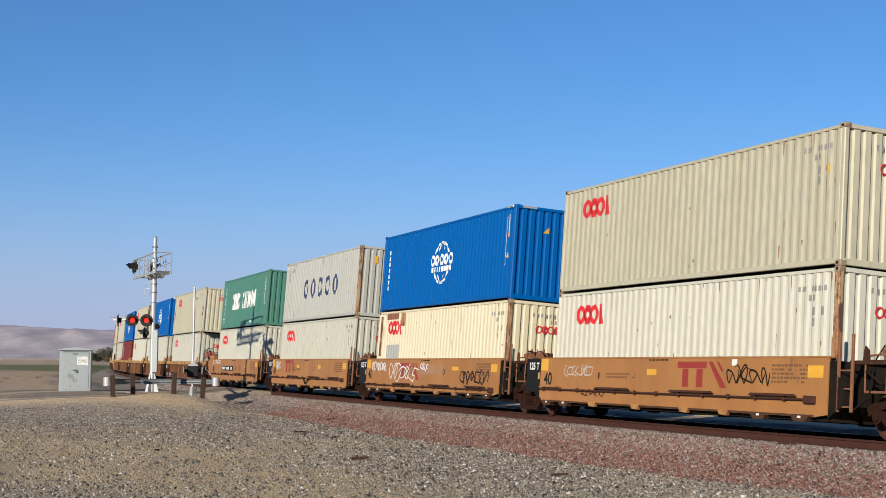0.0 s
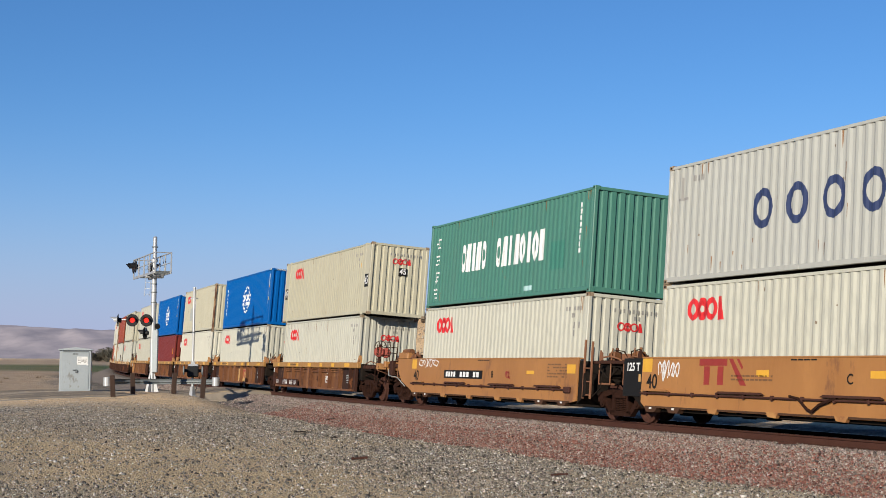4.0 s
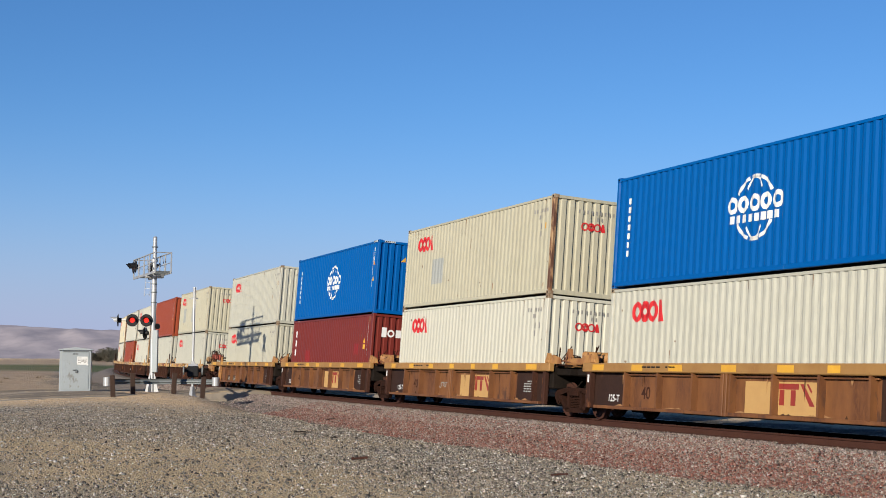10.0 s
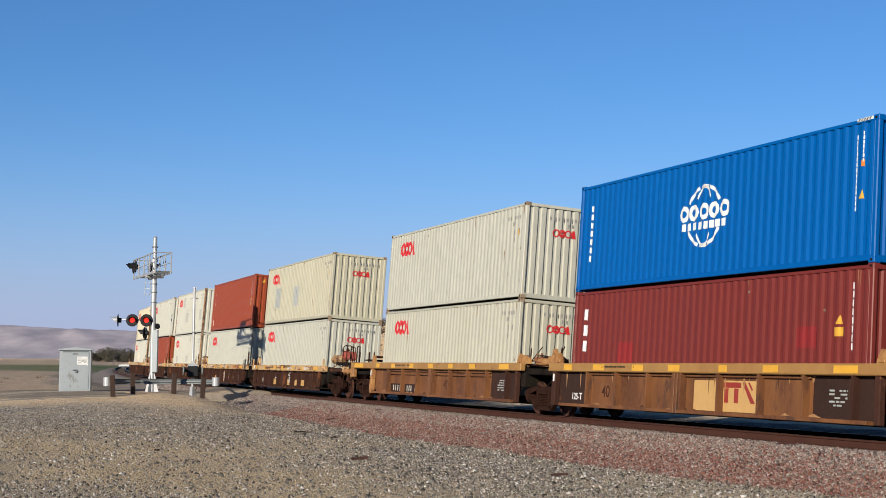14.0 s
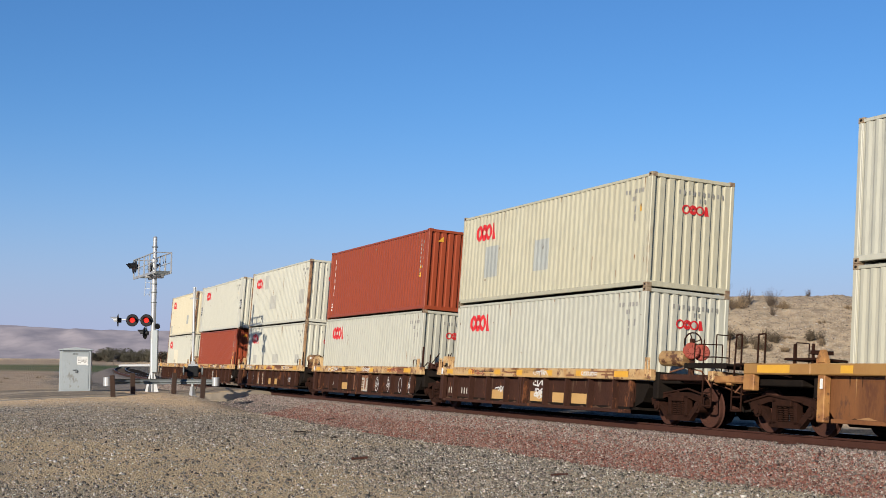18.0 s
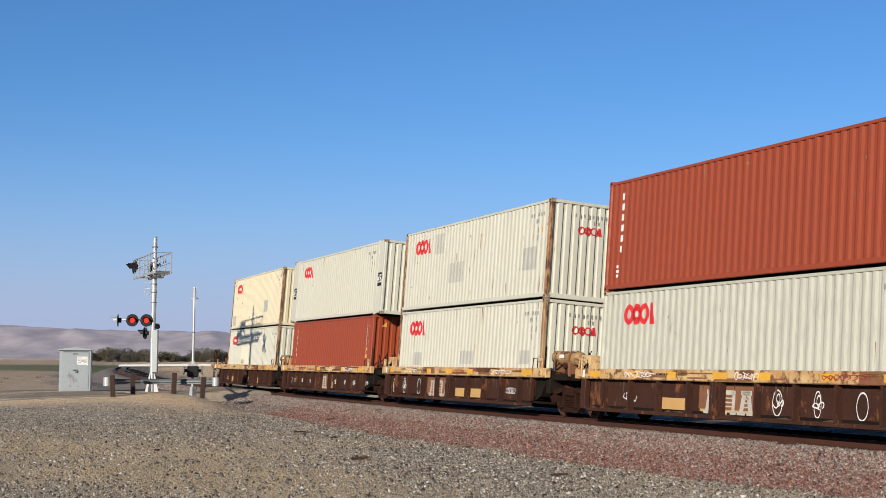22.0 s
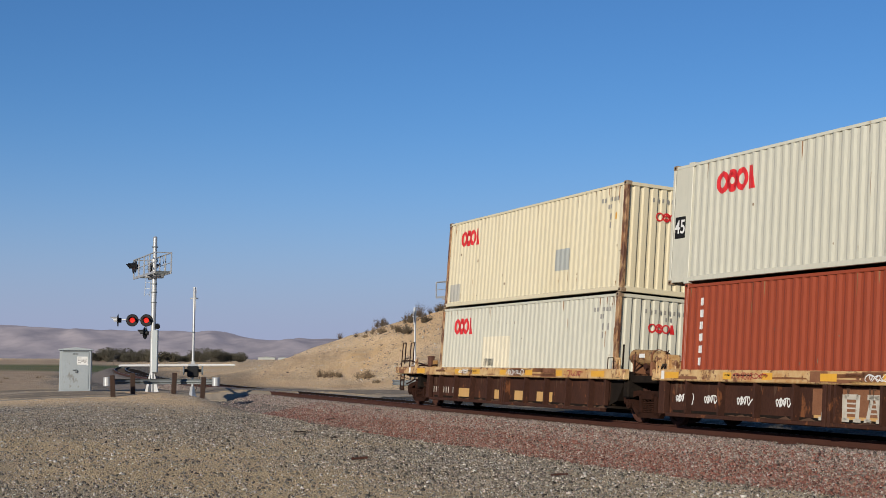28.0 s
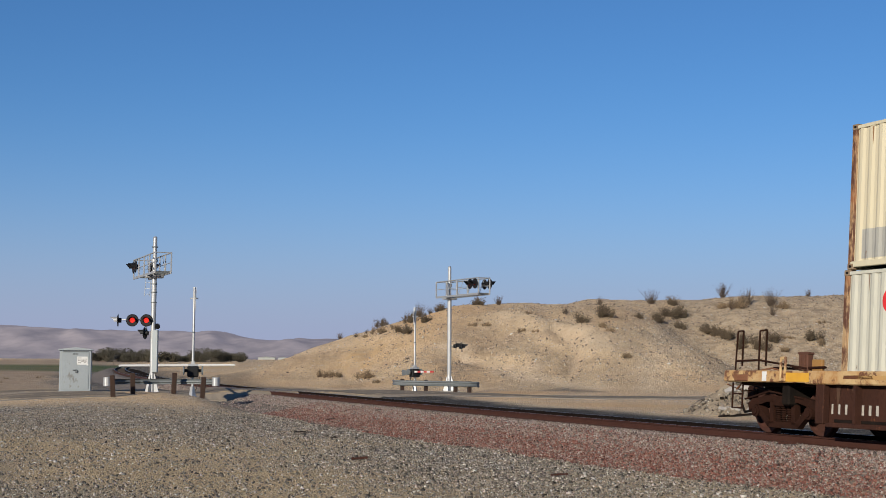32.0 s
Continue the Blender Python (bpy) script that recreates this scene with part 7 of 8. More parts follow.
# each unit's load: lower box, then upper box (length, paint, words, front post, marks, patches)
F, FF = 12.192, 13.716
LOADS = [
    ((F, LIGHT, "pale cream corrugated container with a rusty corner post", POSTRUST, "rings", ()), (F, CREAM, "cream corrugated container stacked on another", None, "rings", ())),
    ((F, BRIGHT, "rust-streaked bright cream corrugated container", POSTRUST, "rings", ((-5.06, -3.71, 1.12, 1.62, REPAIR), (-5.2, -3.9, 2.56, 2.78, RUSTY), (-3.6, -3.2, 2.3, 2.78, POSTRUST), (-6.0, -5.7, 1.2, 2.7, POSTRUST))), (F, BLUE, "bright blue container with a white globe emblem", None, "globe", ())),
    ((F, PALE, "pale cream corrugated container in a well car", None, "rings", ()), (F, WHITE, "grey-white container with a rusty post and navy marks", POSTRUST, "five", ())),
    ((F, PALE, "pale cream corrugated container in a well car", None, "rings", ()), (F, GREEN, "sea-green container with white block marks", None, "blocks", ())),
    ((F, PALE, "pale cream corrugated container under a longer one", None, "rings", ()), (FF, CREAM, "long cream 45-foot container overhanging the box below", None, "rings", ())),
    ((F, PALE, "pale cream corrugated container in a well car", None, "rings", ()), (F, BLUE, "bright blue container with a white globe emblem", None, "globe", ())),
    ((F, LIGHT, "pale cream corrugated container in a well car", None, "rings", ()), (F, CREAM, "cream container with a grey repair patch and rusty post", POSTRUST, "rings", ((-3.45, -2.38, 0.77, 1.64, REPAIR),))),
    ((F, MAROON, "maroon container with a white emblem on its end", None, "three", ((3.75, 4.4, 1.28, 1.72, DEEPRED), (-3.6, -2.9, 0.9, 1.5, DEEPRED))), (F, BLUE, "bright blue container with a white globe emblem", None, "globe", ())),
    ((F, EGGSHELL, "cream corrugated container in a well car", None, "rings", ()), (F, PALE, "pale cream corrugated container stacked on another", None, "rings", ())),
    ((F, PALE, "white-cream corrugated container in a brown well car", None, "rings", ()), (F, CREAM, "cream container with two grey repair patches", None, "rings", ((-4.14, -3.2, 0.79, 1.77, REPAIR), (-0.53, 0.4, 0.78, 1.69, REPAIR)))),
    ((F, PALE, "white-cream corrugated container in a brown well car", None, "rings", ()), (F, ORANGE, "rust-red container with a white column of bars", None, "column", ())),
    ((F, LIGHT, "white-cream container with rusty corner post and patches", POSTRUST, "rings", ((-0.11, 1.0, 0.99, 1.42, REPAIRC), (4.54, 5.17, 1.0, 1.4, REPAIRC), (-4.4, -3.7, 0.95, 1.4, REPAIRC))), (F, LIGHT, "white-cream container with patches and rusty corner post", POSTRUST, "rings", ((-1.58, -0.39, 0.82, 1.49, REPAIRC), (4.31, 5.28, 0.88, 1.55, REPAIRC), (-3.02, -2.3, 1.9, 2.6, REPAIRC)))),
    ((F, ORANGE, "rust-red container with a white column of bars", None, "column", ()), (FF, LIGHT, "long cream 45-foot container overhanging the box below", None, "rings", ())),
    ((F, LIGHT, "white-cream container with a large cream patch and rusty post", POSTRUST, "rings", ((-2.51, -0.47, 0.93, 1.88, REPAIRW), (-2.4, -1.6, 0.98, 1.2, REPAIRC))), (F, BRIGHT, "last cream container with grey patches and a rusty post", POSTRUST, "rings", ((2.12, 3.03, 0.76, 1.37, REPAIR), (-5.72, -4.86, 0.2, 0.77, REPAIRC)))),
]


def load_train():
    for i, (low, top) in enumerate(LOADS):
        for k, spec in enumerate((low, top)):
            L, paint, words, post, marks, patches = spec
            box = container(L, paint, words, post, marks, seed=3 * i + k, patches=patches, rear_post=POSTRUST if i in (11, 13) else None)
            movers.append((box, UNITS[i] + (0.08 if i == 13 and k == 0 else 0.0), SEAT[i] + k * 2.899))


load_train()


# ---------------------------------------------------------------- the road and the crossing
ASPHALT = material("worn_asphalt", (0.185, 0.155, 0.122), (0.225, 0.186, 0.142), 0.95, spec=0.08, scale=0.8, fine=30, bump=0.3, stain=(0.32, 0.255, 0.175), stain_at=0.52)
DIRT = material("packed_dirt_edge", (0.296, 0.248, 0.188), (0.248, 0.204, 0.152), 0.95, scale=1.0, fine=14, bump=0.4)
ALU = material("weathered_aluminium", (0.432, 0.44, 0.444), (0.368, 0.376, 0.38), 0.5, metal=0.55, scale=4, fine=40, bump=0.04)
STEELGREY = material("galvanised_steel", (0.168, 0.184, 0.188), (0.128, 0.14, 0.144), 0.6, metal=0.4, scale=5, fine=40, bump=0.05)
CABINET = material("grey_cabinet_paint", (0.295, 0.325, 0.34), (0.265, 0.29, 0.30), 0.5, metal=0.2, scale=1.2, fine=20, bump=0.04, stain=(0.16, 0.152, 0.136), stain_at=0.63, streak=0.4)
HEADBLACK = material("black_signal_paint", (0.011, 0.011, 0.012), None, 0.55, spec=0.2, scale=8, fine=40, bump=0.03)
LENS = material("lit_red_lens", (0.4, 0.008, 0.008), None, 0.25, scale=8, fine=60, bump=0.02, emit=((1.0, 0.04, 0.02), 0.75))
DARKLENS = material("unlit_red_lens", (0.096, 0.0064, 0.0064), None, 0.2, scale=8, fine=60, bump=0.02)
TIMBER = material("weathered_timber", (0.04, 0.0208, 0.0128), (0.024, 0.0136, 0.0096), 0.9, scale=5, fine=40, bump=0.3, streak=0.2)
FOOTING = material("footing_concrete", (0.336, 0.32, 0.288), None, 0.9, scale=3, fine=30, bump=0.3)
STRIPERED = material("red_stripe_paint", (0.44, 0.024, 0.024), None, 0.5, scale=8, fine=40, bump=0.02)


def lane(name, pts, width, mat, lift, label):
    """A band of road laid over the ground along pts."""
    g = Geo()
    rows, n = [], 9
    for (xa, ya), (xb, yb) in zip(pts, pts[1:]):
        d = math.hypot(xb - xa, yb - ya)
        ux, uy = (xb - xa) / d, (yb - ya) / d
        for k in range(int(d / 0.5)):
            rows.append((xa + ux * k * 0.5, ya + uy * k * 0.5, ux, uy))
    xs = np.array([[r[0] - r[3] * width * (j / (n - 1) - 0.5) for j in range(n)] for r in rows])
    ys = np.array([[r[1] + r[2] * width * (j / (n - 1) - 0.5) for j in range(n)] for r in rows])
    zs = ground_z(xs.ravel(), ys.ravel()).reshape(xs.shape) + lift
    s, off = line_coords(xs.ravel(), ys.ravel())
    near = smooth(6.0, 2.2, abs(off)).reshape(xs.shape)
    top = (rail_z(s) + bed_z(off)).reshape(xs.shape) - 0.01
    zs = zs * (1 - near) + np.maximum(zs, top) * near
    if mat is DIRT:
        zs[:, [0, n - 1]] -= 0.5 * near[:, [0, n - 1]]
    vs = [(float(xs[i, j]), float(ys[i, j]), float(zs[i, j])) for i in range(len(rows)) for j in range(n)]
    vs += [(x, y, z - 0.75) for x, y, z in vs]
    m = len(rows) * n
    fs = [(i * n + j, (i + 1) * n + j, (i + 1) * n + j + 1, i * n + j + 1) for i in range(len(rows) - 1) for j in range(n - 1)]
    for j in (0, n - 1):
        fs += [(i * n + j, (i + 1) * n + j, m + (i + 1) * n + j, m + i * n + j) for i in range(len(rows) - 1)]
    g.add(vs, fs)
    ob = part(name, g, mat)
    return tagged(ob, label, "road", kind="structure")


lane("road", [(-46, 53.7), (-7, 75), (3, 78.6), (14, 80.4), (30, 81.5), (60, 84)], 7.0, ASPHALT, 0.03, "worn grey asphalt road crossing the rails")
lane("road_edge", [(-46, 53.7), (-7, 75), (3, 78.6), (14, 80.4), (30, 81.5), (60, 84)], 9.0, DIRT, 0.012, "packed pale dirt verge along the road")
lane("access_lane", [(-44, 53), (-28, 57.5), (-19, 60.0), (-14.5, 63.5)], 3.6, ASPHALT, 0.035, "narrow worn asphalt lane beside the crossing")
lane("lane_edge", [(-44, 53), (-28, 57.5), (-19, 60.0), (-14.5, 63.5)], 5.0, DIRT, 0.014, "pale dirt verge along the lane")

PALEPAINT = material("dusty_white_road_paint", (0.44, 0.416, 0.368), (0.32, 0.288, 0.232), 0.9, scale=1.5, fine=20, bump=0.1, spec=0.1)
lane("edge_line", [(-43.5, 51.35), (-27.5, 55.85), (-18.7, 58.3)], 0.3, PALEPAINT, 0.04, "worn white line along the lane's edge")


def flasher(parent, x, y, z, turn, lit, hood=None):
    """A round-backed warning light whose face looks along local -y turned by turn degrees."""
    m = pose(x, y, z, 0, 0, turn)
    b = part("backboard", shared("backboard", lambda: Geo().lathe([(0.001, -0.02), (0.27, -0.02), (0.30, 0.0), (0.30, 0.015), (0.12, 0.03), (0.11, 0.16), (0.001, 0.17)], (0, 0, 0), (0, 1, 0), 26), "backboard"), HEADBLACK, parent, "round black signal backboard", m=m)
    part("lens", shared("lens", lambda: Geo().lathe([(0.001, -0.06), (0.07, -0.052), (0.115, -0.035), (0.125, -0.018)], (0, 0, 0), (0, 1, 0), 20), "lens", True), LENS if lit else DARKLENS, b, "glowing red lens" if lit else "dark red lens")
    g = Geo()
    n = 14
    vs = []
    for i in range(n + 1):
        a = radians(-20 + 220 * i / n)
        c, s = math.cos(a), math.sin(a)
        ln = 0.36 * (0.45 + 0.55 * max(0.0, s))
        vs += [(0.17 * c, -0.02, 0.17 * s), (0.165 * c, -0.02 - ln, 0.165 * s), (0.16 * c, -0.02, 0.16 * s), (0.155 * c, -0.02 - ln, 0.155 * s)]
    fs = []
    for i in range(n):
        a, c = 4 * i, 4 * i + 4
        fs += [(a, c, c + 1, a + 1), (a + 2, a + 3, c + 3, c + 2), (a + 1, c + 1, c + 3, a + 3)]
    g.add(vs, fs)
    if "hood" not in _cache:
        _cache["hood"] = g.mesh("hood", fix=False)
    part("hood", _cache["hood"], hood or HEADBLACK, b)
    return b


def cantilever(x, y, z, arm_way, label, back=1.0, reach=5.6, tall=0.0):
    """Mast with a walkway arm; local x runs along the arm."""
    root = new("signal_cantilever")
    turn = math.degrees(math.atan2(arm_way[1], arm_way[0]))
    root.matrix_basis = pose(x, y, z - 0.04 + tall, 0, 0, turn)
    d = -tall
    tagged(root, label, "signal", "crossing signals")
    part("mast", Geo().cyl((0, 0, 0.05 + d), (0, 0, 5.4), 0.125, 16).cyl((0, 0, 5.4), (0, 0, 7.35), 0.10, 16).cyl((0, 0, 7.35), (0, 0, 7.42), 0.11, 16, 0.05), ALU, root, "silver tubular mast", smooth=False)
    g = Geo().box(-0.3, 0.3, -0.3, 0.3, d, 0.05 + d, 0.01)
    for k in range(4):
        a = math.pi / 2 * k + math.pi / 4
        c, s = math.cos(a), math.sin(a)
        g.add([(0.11 * c - 0.012 * s, 0.11 * s + 0.012 * c, 0.05 + d), (0.38 * c - 0.012 * s, 0.38 * s + 0.012 * c, 0.05 + d), (0.11 * c - 0.012 * s, 0.11 * s + 0.012 * c, 1.05 + d), (0.11 * c + 0.012 * s, 0.11 * s - 0.012 * c, 0.05 + d), (0.38 * c + 0.012 * s, 0.38 * s - 0.012 * c, 0.05 + d), (0.11 * c + 0.012 * s, 0.11 * s - 0.012 * c, 1.05 + d)], [(0, 1, 2), (3, 5, 4), (1, 4, 5, 2), (0, 3, 4, 1), (0, 2, 5, 3)])
    part("base_flange", g, ALU, root)
    part("foundation", Geo().box(-0.5, 0.5, -0.5, 0.5, -0.4 + d, 0.03 + d, 0.02), FOOTING, root)
    z0, z1 = 5.55, 6.48
    w = 0.38
    for yy in (-w, w):
        part("walkway_beam", Geo().box(-back, reach, yy - 0.03, yy + 0.03, z0 - 0.06, z0 + 0.06, 0.008), ALU, root)
        part("top_rail", Geo().cyl((-back, yy, z1), (reach, yy, z1), 0.036, 8), ALU, root)
        part("middle_rail", Geo().cyl((-back, yy, (z0 + z1) / 2), (reach, yy, (z0 + z1) / 2), 0.02, 6), ALU, root)
        n = int((reach + back) / 1.1) + 1
        pm = shared("rail_post", lambda: Geo().box(-0.035, 0.035, -0.03, 0.03, 5.55, 6.48, 0.004), "rail_post")
        for k in range(n):
            xx = -back + (reach + back) * k / (n - 1)
            part("rail_post", pm, ALU, root, m=pose(xx, yy, 0))
        g = Geo()
        for k in range(1, n - 1, 2):
            xa, xb = -back + (reach + back) * k / (n - 1), -back + (reach + back) * (k + 0.55) / (n - 1)
            g.cyl((xa, yy, z0), (xb, yy, z1), 0.018, 6)
        part("brace", g, ALU, root)
    g = Geo()
    for k in range(int((reach + back) / 0.16)):
        xx = -back + 0.08 + k * 0.16
        g.box(xx - 0.02, xx + 0.02, -w, w, z0 + 0.03, z0 + 0.06)
    tagged(part("walkway_grating", g, STEELGREY, root), kind="stuff")
    part("end_gate", Geo().path([(reach, -w, z1), (reach, w, z1)], 0.024).path([(reach, -w, z0 + 0.5), (reach, w, z0 + 0.5)], 0.014).path([(-back, -w, z1), (-back, w, z1)], 0.024), ALU, root)
    part("walkway_bracket", Geo().box(-0.2, 0.2, -0.42, 0.42, z0 - 0.16, z0 - 0.04, 0.01), ALU, root)
    part("mast_clamp", Geo().lathe([(0.13, -0.08), (0.15, -0.08), (0.15, 0.08), (0.13, 0.08)], (0, 0, z0 + 0.7), (0, 0, 1), 14), ALU, root)
    return root, turn


def build_signals():
    zl = gz(-14.0, 66.3) + 0.15
    root, turn = cantilever(-14.0, 66.3, zl - 0.15, (-0.396, 0.918), "silver crossing mast with walkway arm and red lights", back=2.0, reach=3.3, tall=0.15)
    inv = root.matrix_basis.inverted()

    def loc(dx, dy, z):
        v = inv @ Vector((-14.0 + dx, 66.3 + dy, zl - 0.04 + z))
        return v.x, v.y, v.z
    # lights on the mast; the first two face the lane, the next two the road
    a, b = loc(-0.12, 0, 3.36), loc(-1.72, -0.05, 3.36)
    part("light_arm", Geo().cyl(a, b, 0.035, 10).cyl(loc(-0.35, -0.05, 3.36), loc(-0.35, -0.05, 2.75), 0.03, 8), ALU, root)
    for dx, z, way, lit in ((-0.98, 3.33, 5, True), (-0.30, 3.33, 5, True), (-1.70, 3.33, -82, False), (-0.38, 2.72, -100, False)):
        px, py, pz = loc(dx, -0.17 if way > 0 else -0.05, z)
        flasher(root, px, py, pz, way - turn, lit, ALU if way == -82 else None)
    for k, xx in enumerate((2.5, 3.1)):
        flasher(root, xx, -0.45, 6.1, 0, False)
        flasher(root, xx, 0.45, 6.1, 180, False)
    px, py, pz = loc(0.14, -0.10, 1.85)
    part("junction_box", Geo().box(-0.13, 0.13, -0.12, 0.12, -1.02, 1.02, 0.02), CABINET, root, "tall grey junction box", m=pose(px, py, pz, 0, 0, -turn))
    part("bell", Geo().lathe([(0.001, 0), (0.13, 0.0), (0.14, 0.03), (0.09, 0.09), (0.001, 0.1)], loc(0.22, -0.05, 3.05), (1, 0.2, 0), 14), HEADBLACK, root)
    g = Geo()
    for dx in (-0.45, -0.2):
        g.path([loc(dx, -0.05, 4.5), loc(dx + 0.06, -0.05, 5.5)], 0.014)
    for k in range(4):
        g.cyl(loc(-0.44 + 0.015 * k, -0.05, 4.6 + 0.28 * k), loc(-0.19 + 0.015 * k, -0.05, 4.6 + 0.28 * k), 0.01, 5)
    part("ladder", g, ALU, root)
    for z in (4.2, 4.7, 5.1, 6.9):
        part("pipe_band", Geo().lathe([(0.128, -0.025), (0.145, -0.02), (0.145, 0.02), (0.128, 0.025)], (0, 0, z), (0, 0, 1), 14), STEELGREY, root)

    zr = gz(0.41, 83.0)
    root, turn = cantilever(0.41, 83.0, zr + 0.11, (0.48, -0.88), "silver crossing mast beyond the rails with walkway arm", back=1.0, reach=4.15, tall=0.15)
    for xx in (3.35, 3.95):
        flasher(root, xx, -0.5, 6.15, 0, False)
        flasher(root, xx, 0.5, 6.15, 180, False)
    inv = root.matrix_basis.inverted()
    v = inv @ Vector((0.75, 82.9, zr + 2.8))
    part("light_arm", Geo().cyl((0, 0, v.z), tuple(v), 0.035, 8), ALU, root)
    for k, (dx, w) in enumerate(((0.4, 92), (0.75, 92))):
        q = inv @ Vector((0.41 + dx, 82.85 - 0.1 * k, zr + 2.8 - 0.05 * k))
        flasher(root, q.x, q.y, q.z, w - turn, False)


build_signals()


def gate(x, y, arm_way, length, label, sign_turn=0):
    """Crossing gate: pole with signs seen on edge, drive box, counterweights and striped arm."""
    z = gz(x, y)
    root = new("crossing_gate")
    root.matrix_basis = pose(x, y, z - 0.03, 0, 0, math.degrees(math.atan2(arm_way[1], arm_way[0])))
    tagged(root, label, "gate", "crossing gates")
    part("pole", Geo().cyl((0, 0, 0.4), (0, 0, 5.2), 0.06, 12).cyl((0, 0, 5.2), (0, 0, 5.26), 0.075, 12), ALU, root, "silver pole")
    part("base_flange", Geo().box(-0.3, 0.3, -0.3, 0.3, 0.0, 0.05, 0.01).lathe([(0.20, 0.05), (0.16, 0.12), (0.10, 0.5), (0.06, 0.55)], (0, 0, 0), (0, 0, 1), 4), ALU, root)
    g = Geo()
    for a in (45, -45):
        g.box(-0.62, 0.62, -0.012, 0.012, -0.11, 0.11, 0.004, m=pose(0, 0, 4.72, 0, 0, sign_turn) @ pose(0, -0.08, 0, 0, a, 0))
    part("crossbuck", g, SIGNWHITE, root, "white crossbuck boards")
    part("pole_band", Geo().lathe([(0.06, -0.03), (0.075, -0.03), (0.075, 0.03), (0.06, 0.03)], (0, 0, 3.1), (0, 0, 1), 12), STEELGREY, root)
    part("sign_clamp", Geo().box(-0.03, 0.03, -0.19, 0.19, 4.69, 4.75, 0.005), ALU, root)
    part("drive_box", Geo().box(-0.24, 0.24, -0.28, 0.26, 0.98, 1.5, 0.05).cyl((0, -0.46, 1.28), (0, 0.44, 1.28), 0.08, 12), HEADBLACK, root, "black gate drive box")
    part("drive_cover", Geo().slab([(-0.2, 1.5), (0.2, 1.5), (0.14, 1.6), (-0.14, 1.6)], -0.24, 0.22), ALU, root, "silver cover on the gate drive")
    for yy in (-0.47, 0.40):
        part("counterweight_arm", Geo().slab([(0.25, 1.38), (0.25, 1.22), (-0.75, 1.08), (-0.85, 1.2), (-0.8, 1.45), (-0.6, 1.42)], yy, yy + 0.05), STEELGREY, root)
        part("hub", Geo().lathe([(0.001, -0.045), (0.17, -0.04), (0.2, -0.02), (0.2, 0.02), (0.17, 0.04), (0.001, 0.045)], (0.02, yy + 0.025, 1.3), (0, 1, 0), 16), STEELGREY, root, "dull steel hub of the gate arm")
    part("conduit", Geo().path([(0.05, -0.3, 1.0), (0.08, -0.32, 0.7), (0.05, -0.1, 0.3), (0.03, -0.08, 0.05)], 0.022), HEADBLACK, root)
    part("bracket", Geo().box(-0.1, 0.1, -0.1, 0.1, 1.6, 1.72, 0.01).box(-0.35, 0.35, -0.1, -0.06, 1.66, 1.7, 0.004), ALU, root)
    n = int(length / 0.4)
    for k in range(n):
        part("arm_stripe", shared(("arm", k % 2), lambda: Geo().box(0, 0.4, -0.03, 0.03, -0.05, 0.05, 0.006), "arm_stripe"), STRIPERED if k % 2 else SIGNWHITE, root, m=pose(0.3 + k * 0.4, -0.15, 1.32 - 0.0 * k))


gate(-11.88, 65.4, (-0.172, 0.985), 6.8, "silver crossing gate pole with black drive box, arm lowered", 0)
gate(-1.70, 84.3, (0.48, -0.88), 2.8, "silver crossing gate pole beyond the rails, short striped arm", -28)


def guardrail(pts, posts, post_h, behind, label, drop=0.2, tall=1.0, lift=(0.0, 0.0)):
    """Steel beam rail on timber posts; pts is the beam's run on the ground plan."""
    root = new("guardrail")
    zs = [gz(x, y) for x, y in pts]
    zs = [zs[0] + lift[0] + (zs[-1] + lift[1] - zs[0] - lift[0]) * i / (len(pts) - 1) for i in range(len(pts))]
    root.matrix_basis = pose(pts[0][0], pts[0][1], min(zs))
    tagged(root, label, "guardrail")
    inv = root.matrix_basis.inverted()
    prof = [(0.0, 0.155), (0.045, 0.115), (0.05, 0.08), (0.0, 0.025), (0.0, -0.025), (0.05, -0.08), (0.045, -0.115), (0.0, -0.155)]
    vs, n = [], len(prof)
    for i, (x, y) in enumerate(pts):
        xa, ya = pts[max(0, i - 1)]
        xb, yb = pts[min(len(pts) - 1, i + 1)]
        d = math.hypot(xb - xa, yb - ya)
        nx, ny = (yb - ya) / d, -(xb - xa) / d
        for o, h in prof:
            p = inv @ Vector((x + nx * o * behind, y + ny * o * behind, zs[i] + post_h - drop + h * tall))
            vs.append(tuple(p))
    fs = [(i * n + j, (i + 1) * n + j, (i + 1) * n + j + 1, i * n + j + 1) for i in range(len(pts) - 1) for j in range(n - 1)]
    beam = part("beam", Geo().add(vs, fs), STEELGREY, root, "grey galvanised steel beam")
    sol = beam.modifiers.new("thick", "SOLIDIFY")
    sol.thickness = 0.006
    for (xa, ya), za in ((pts[0], zs[0]), (pts[-1], zs[-1])) if drop > 0.3 else ():
        p = inv @ Vector((xa - 0.05, ya + 0.12, za + post_h - drop))
        part("end_terminal", Geo().lathe([(0.15, -0.2), (0.17, -0.19), (0.17, 0.19), (0.15, 0.2)], p, (0, 0, 1), 16), ALU, root, "curled silver end terminal")
    for x, y, lean in posts:
        p = inv @ Vector((x, y, gz(x, y)))
        part("post", shared(("gpost", post_h), lambda: Geo().box(-0.1, 0.1, -0.1, 0.1, -0.3, post_h, 0.015), "post"), TIMBER, root, "weathered brown timber post", m=Matrix.Translation(p) @ pose(0, 0, 0, 0, lean, 20))


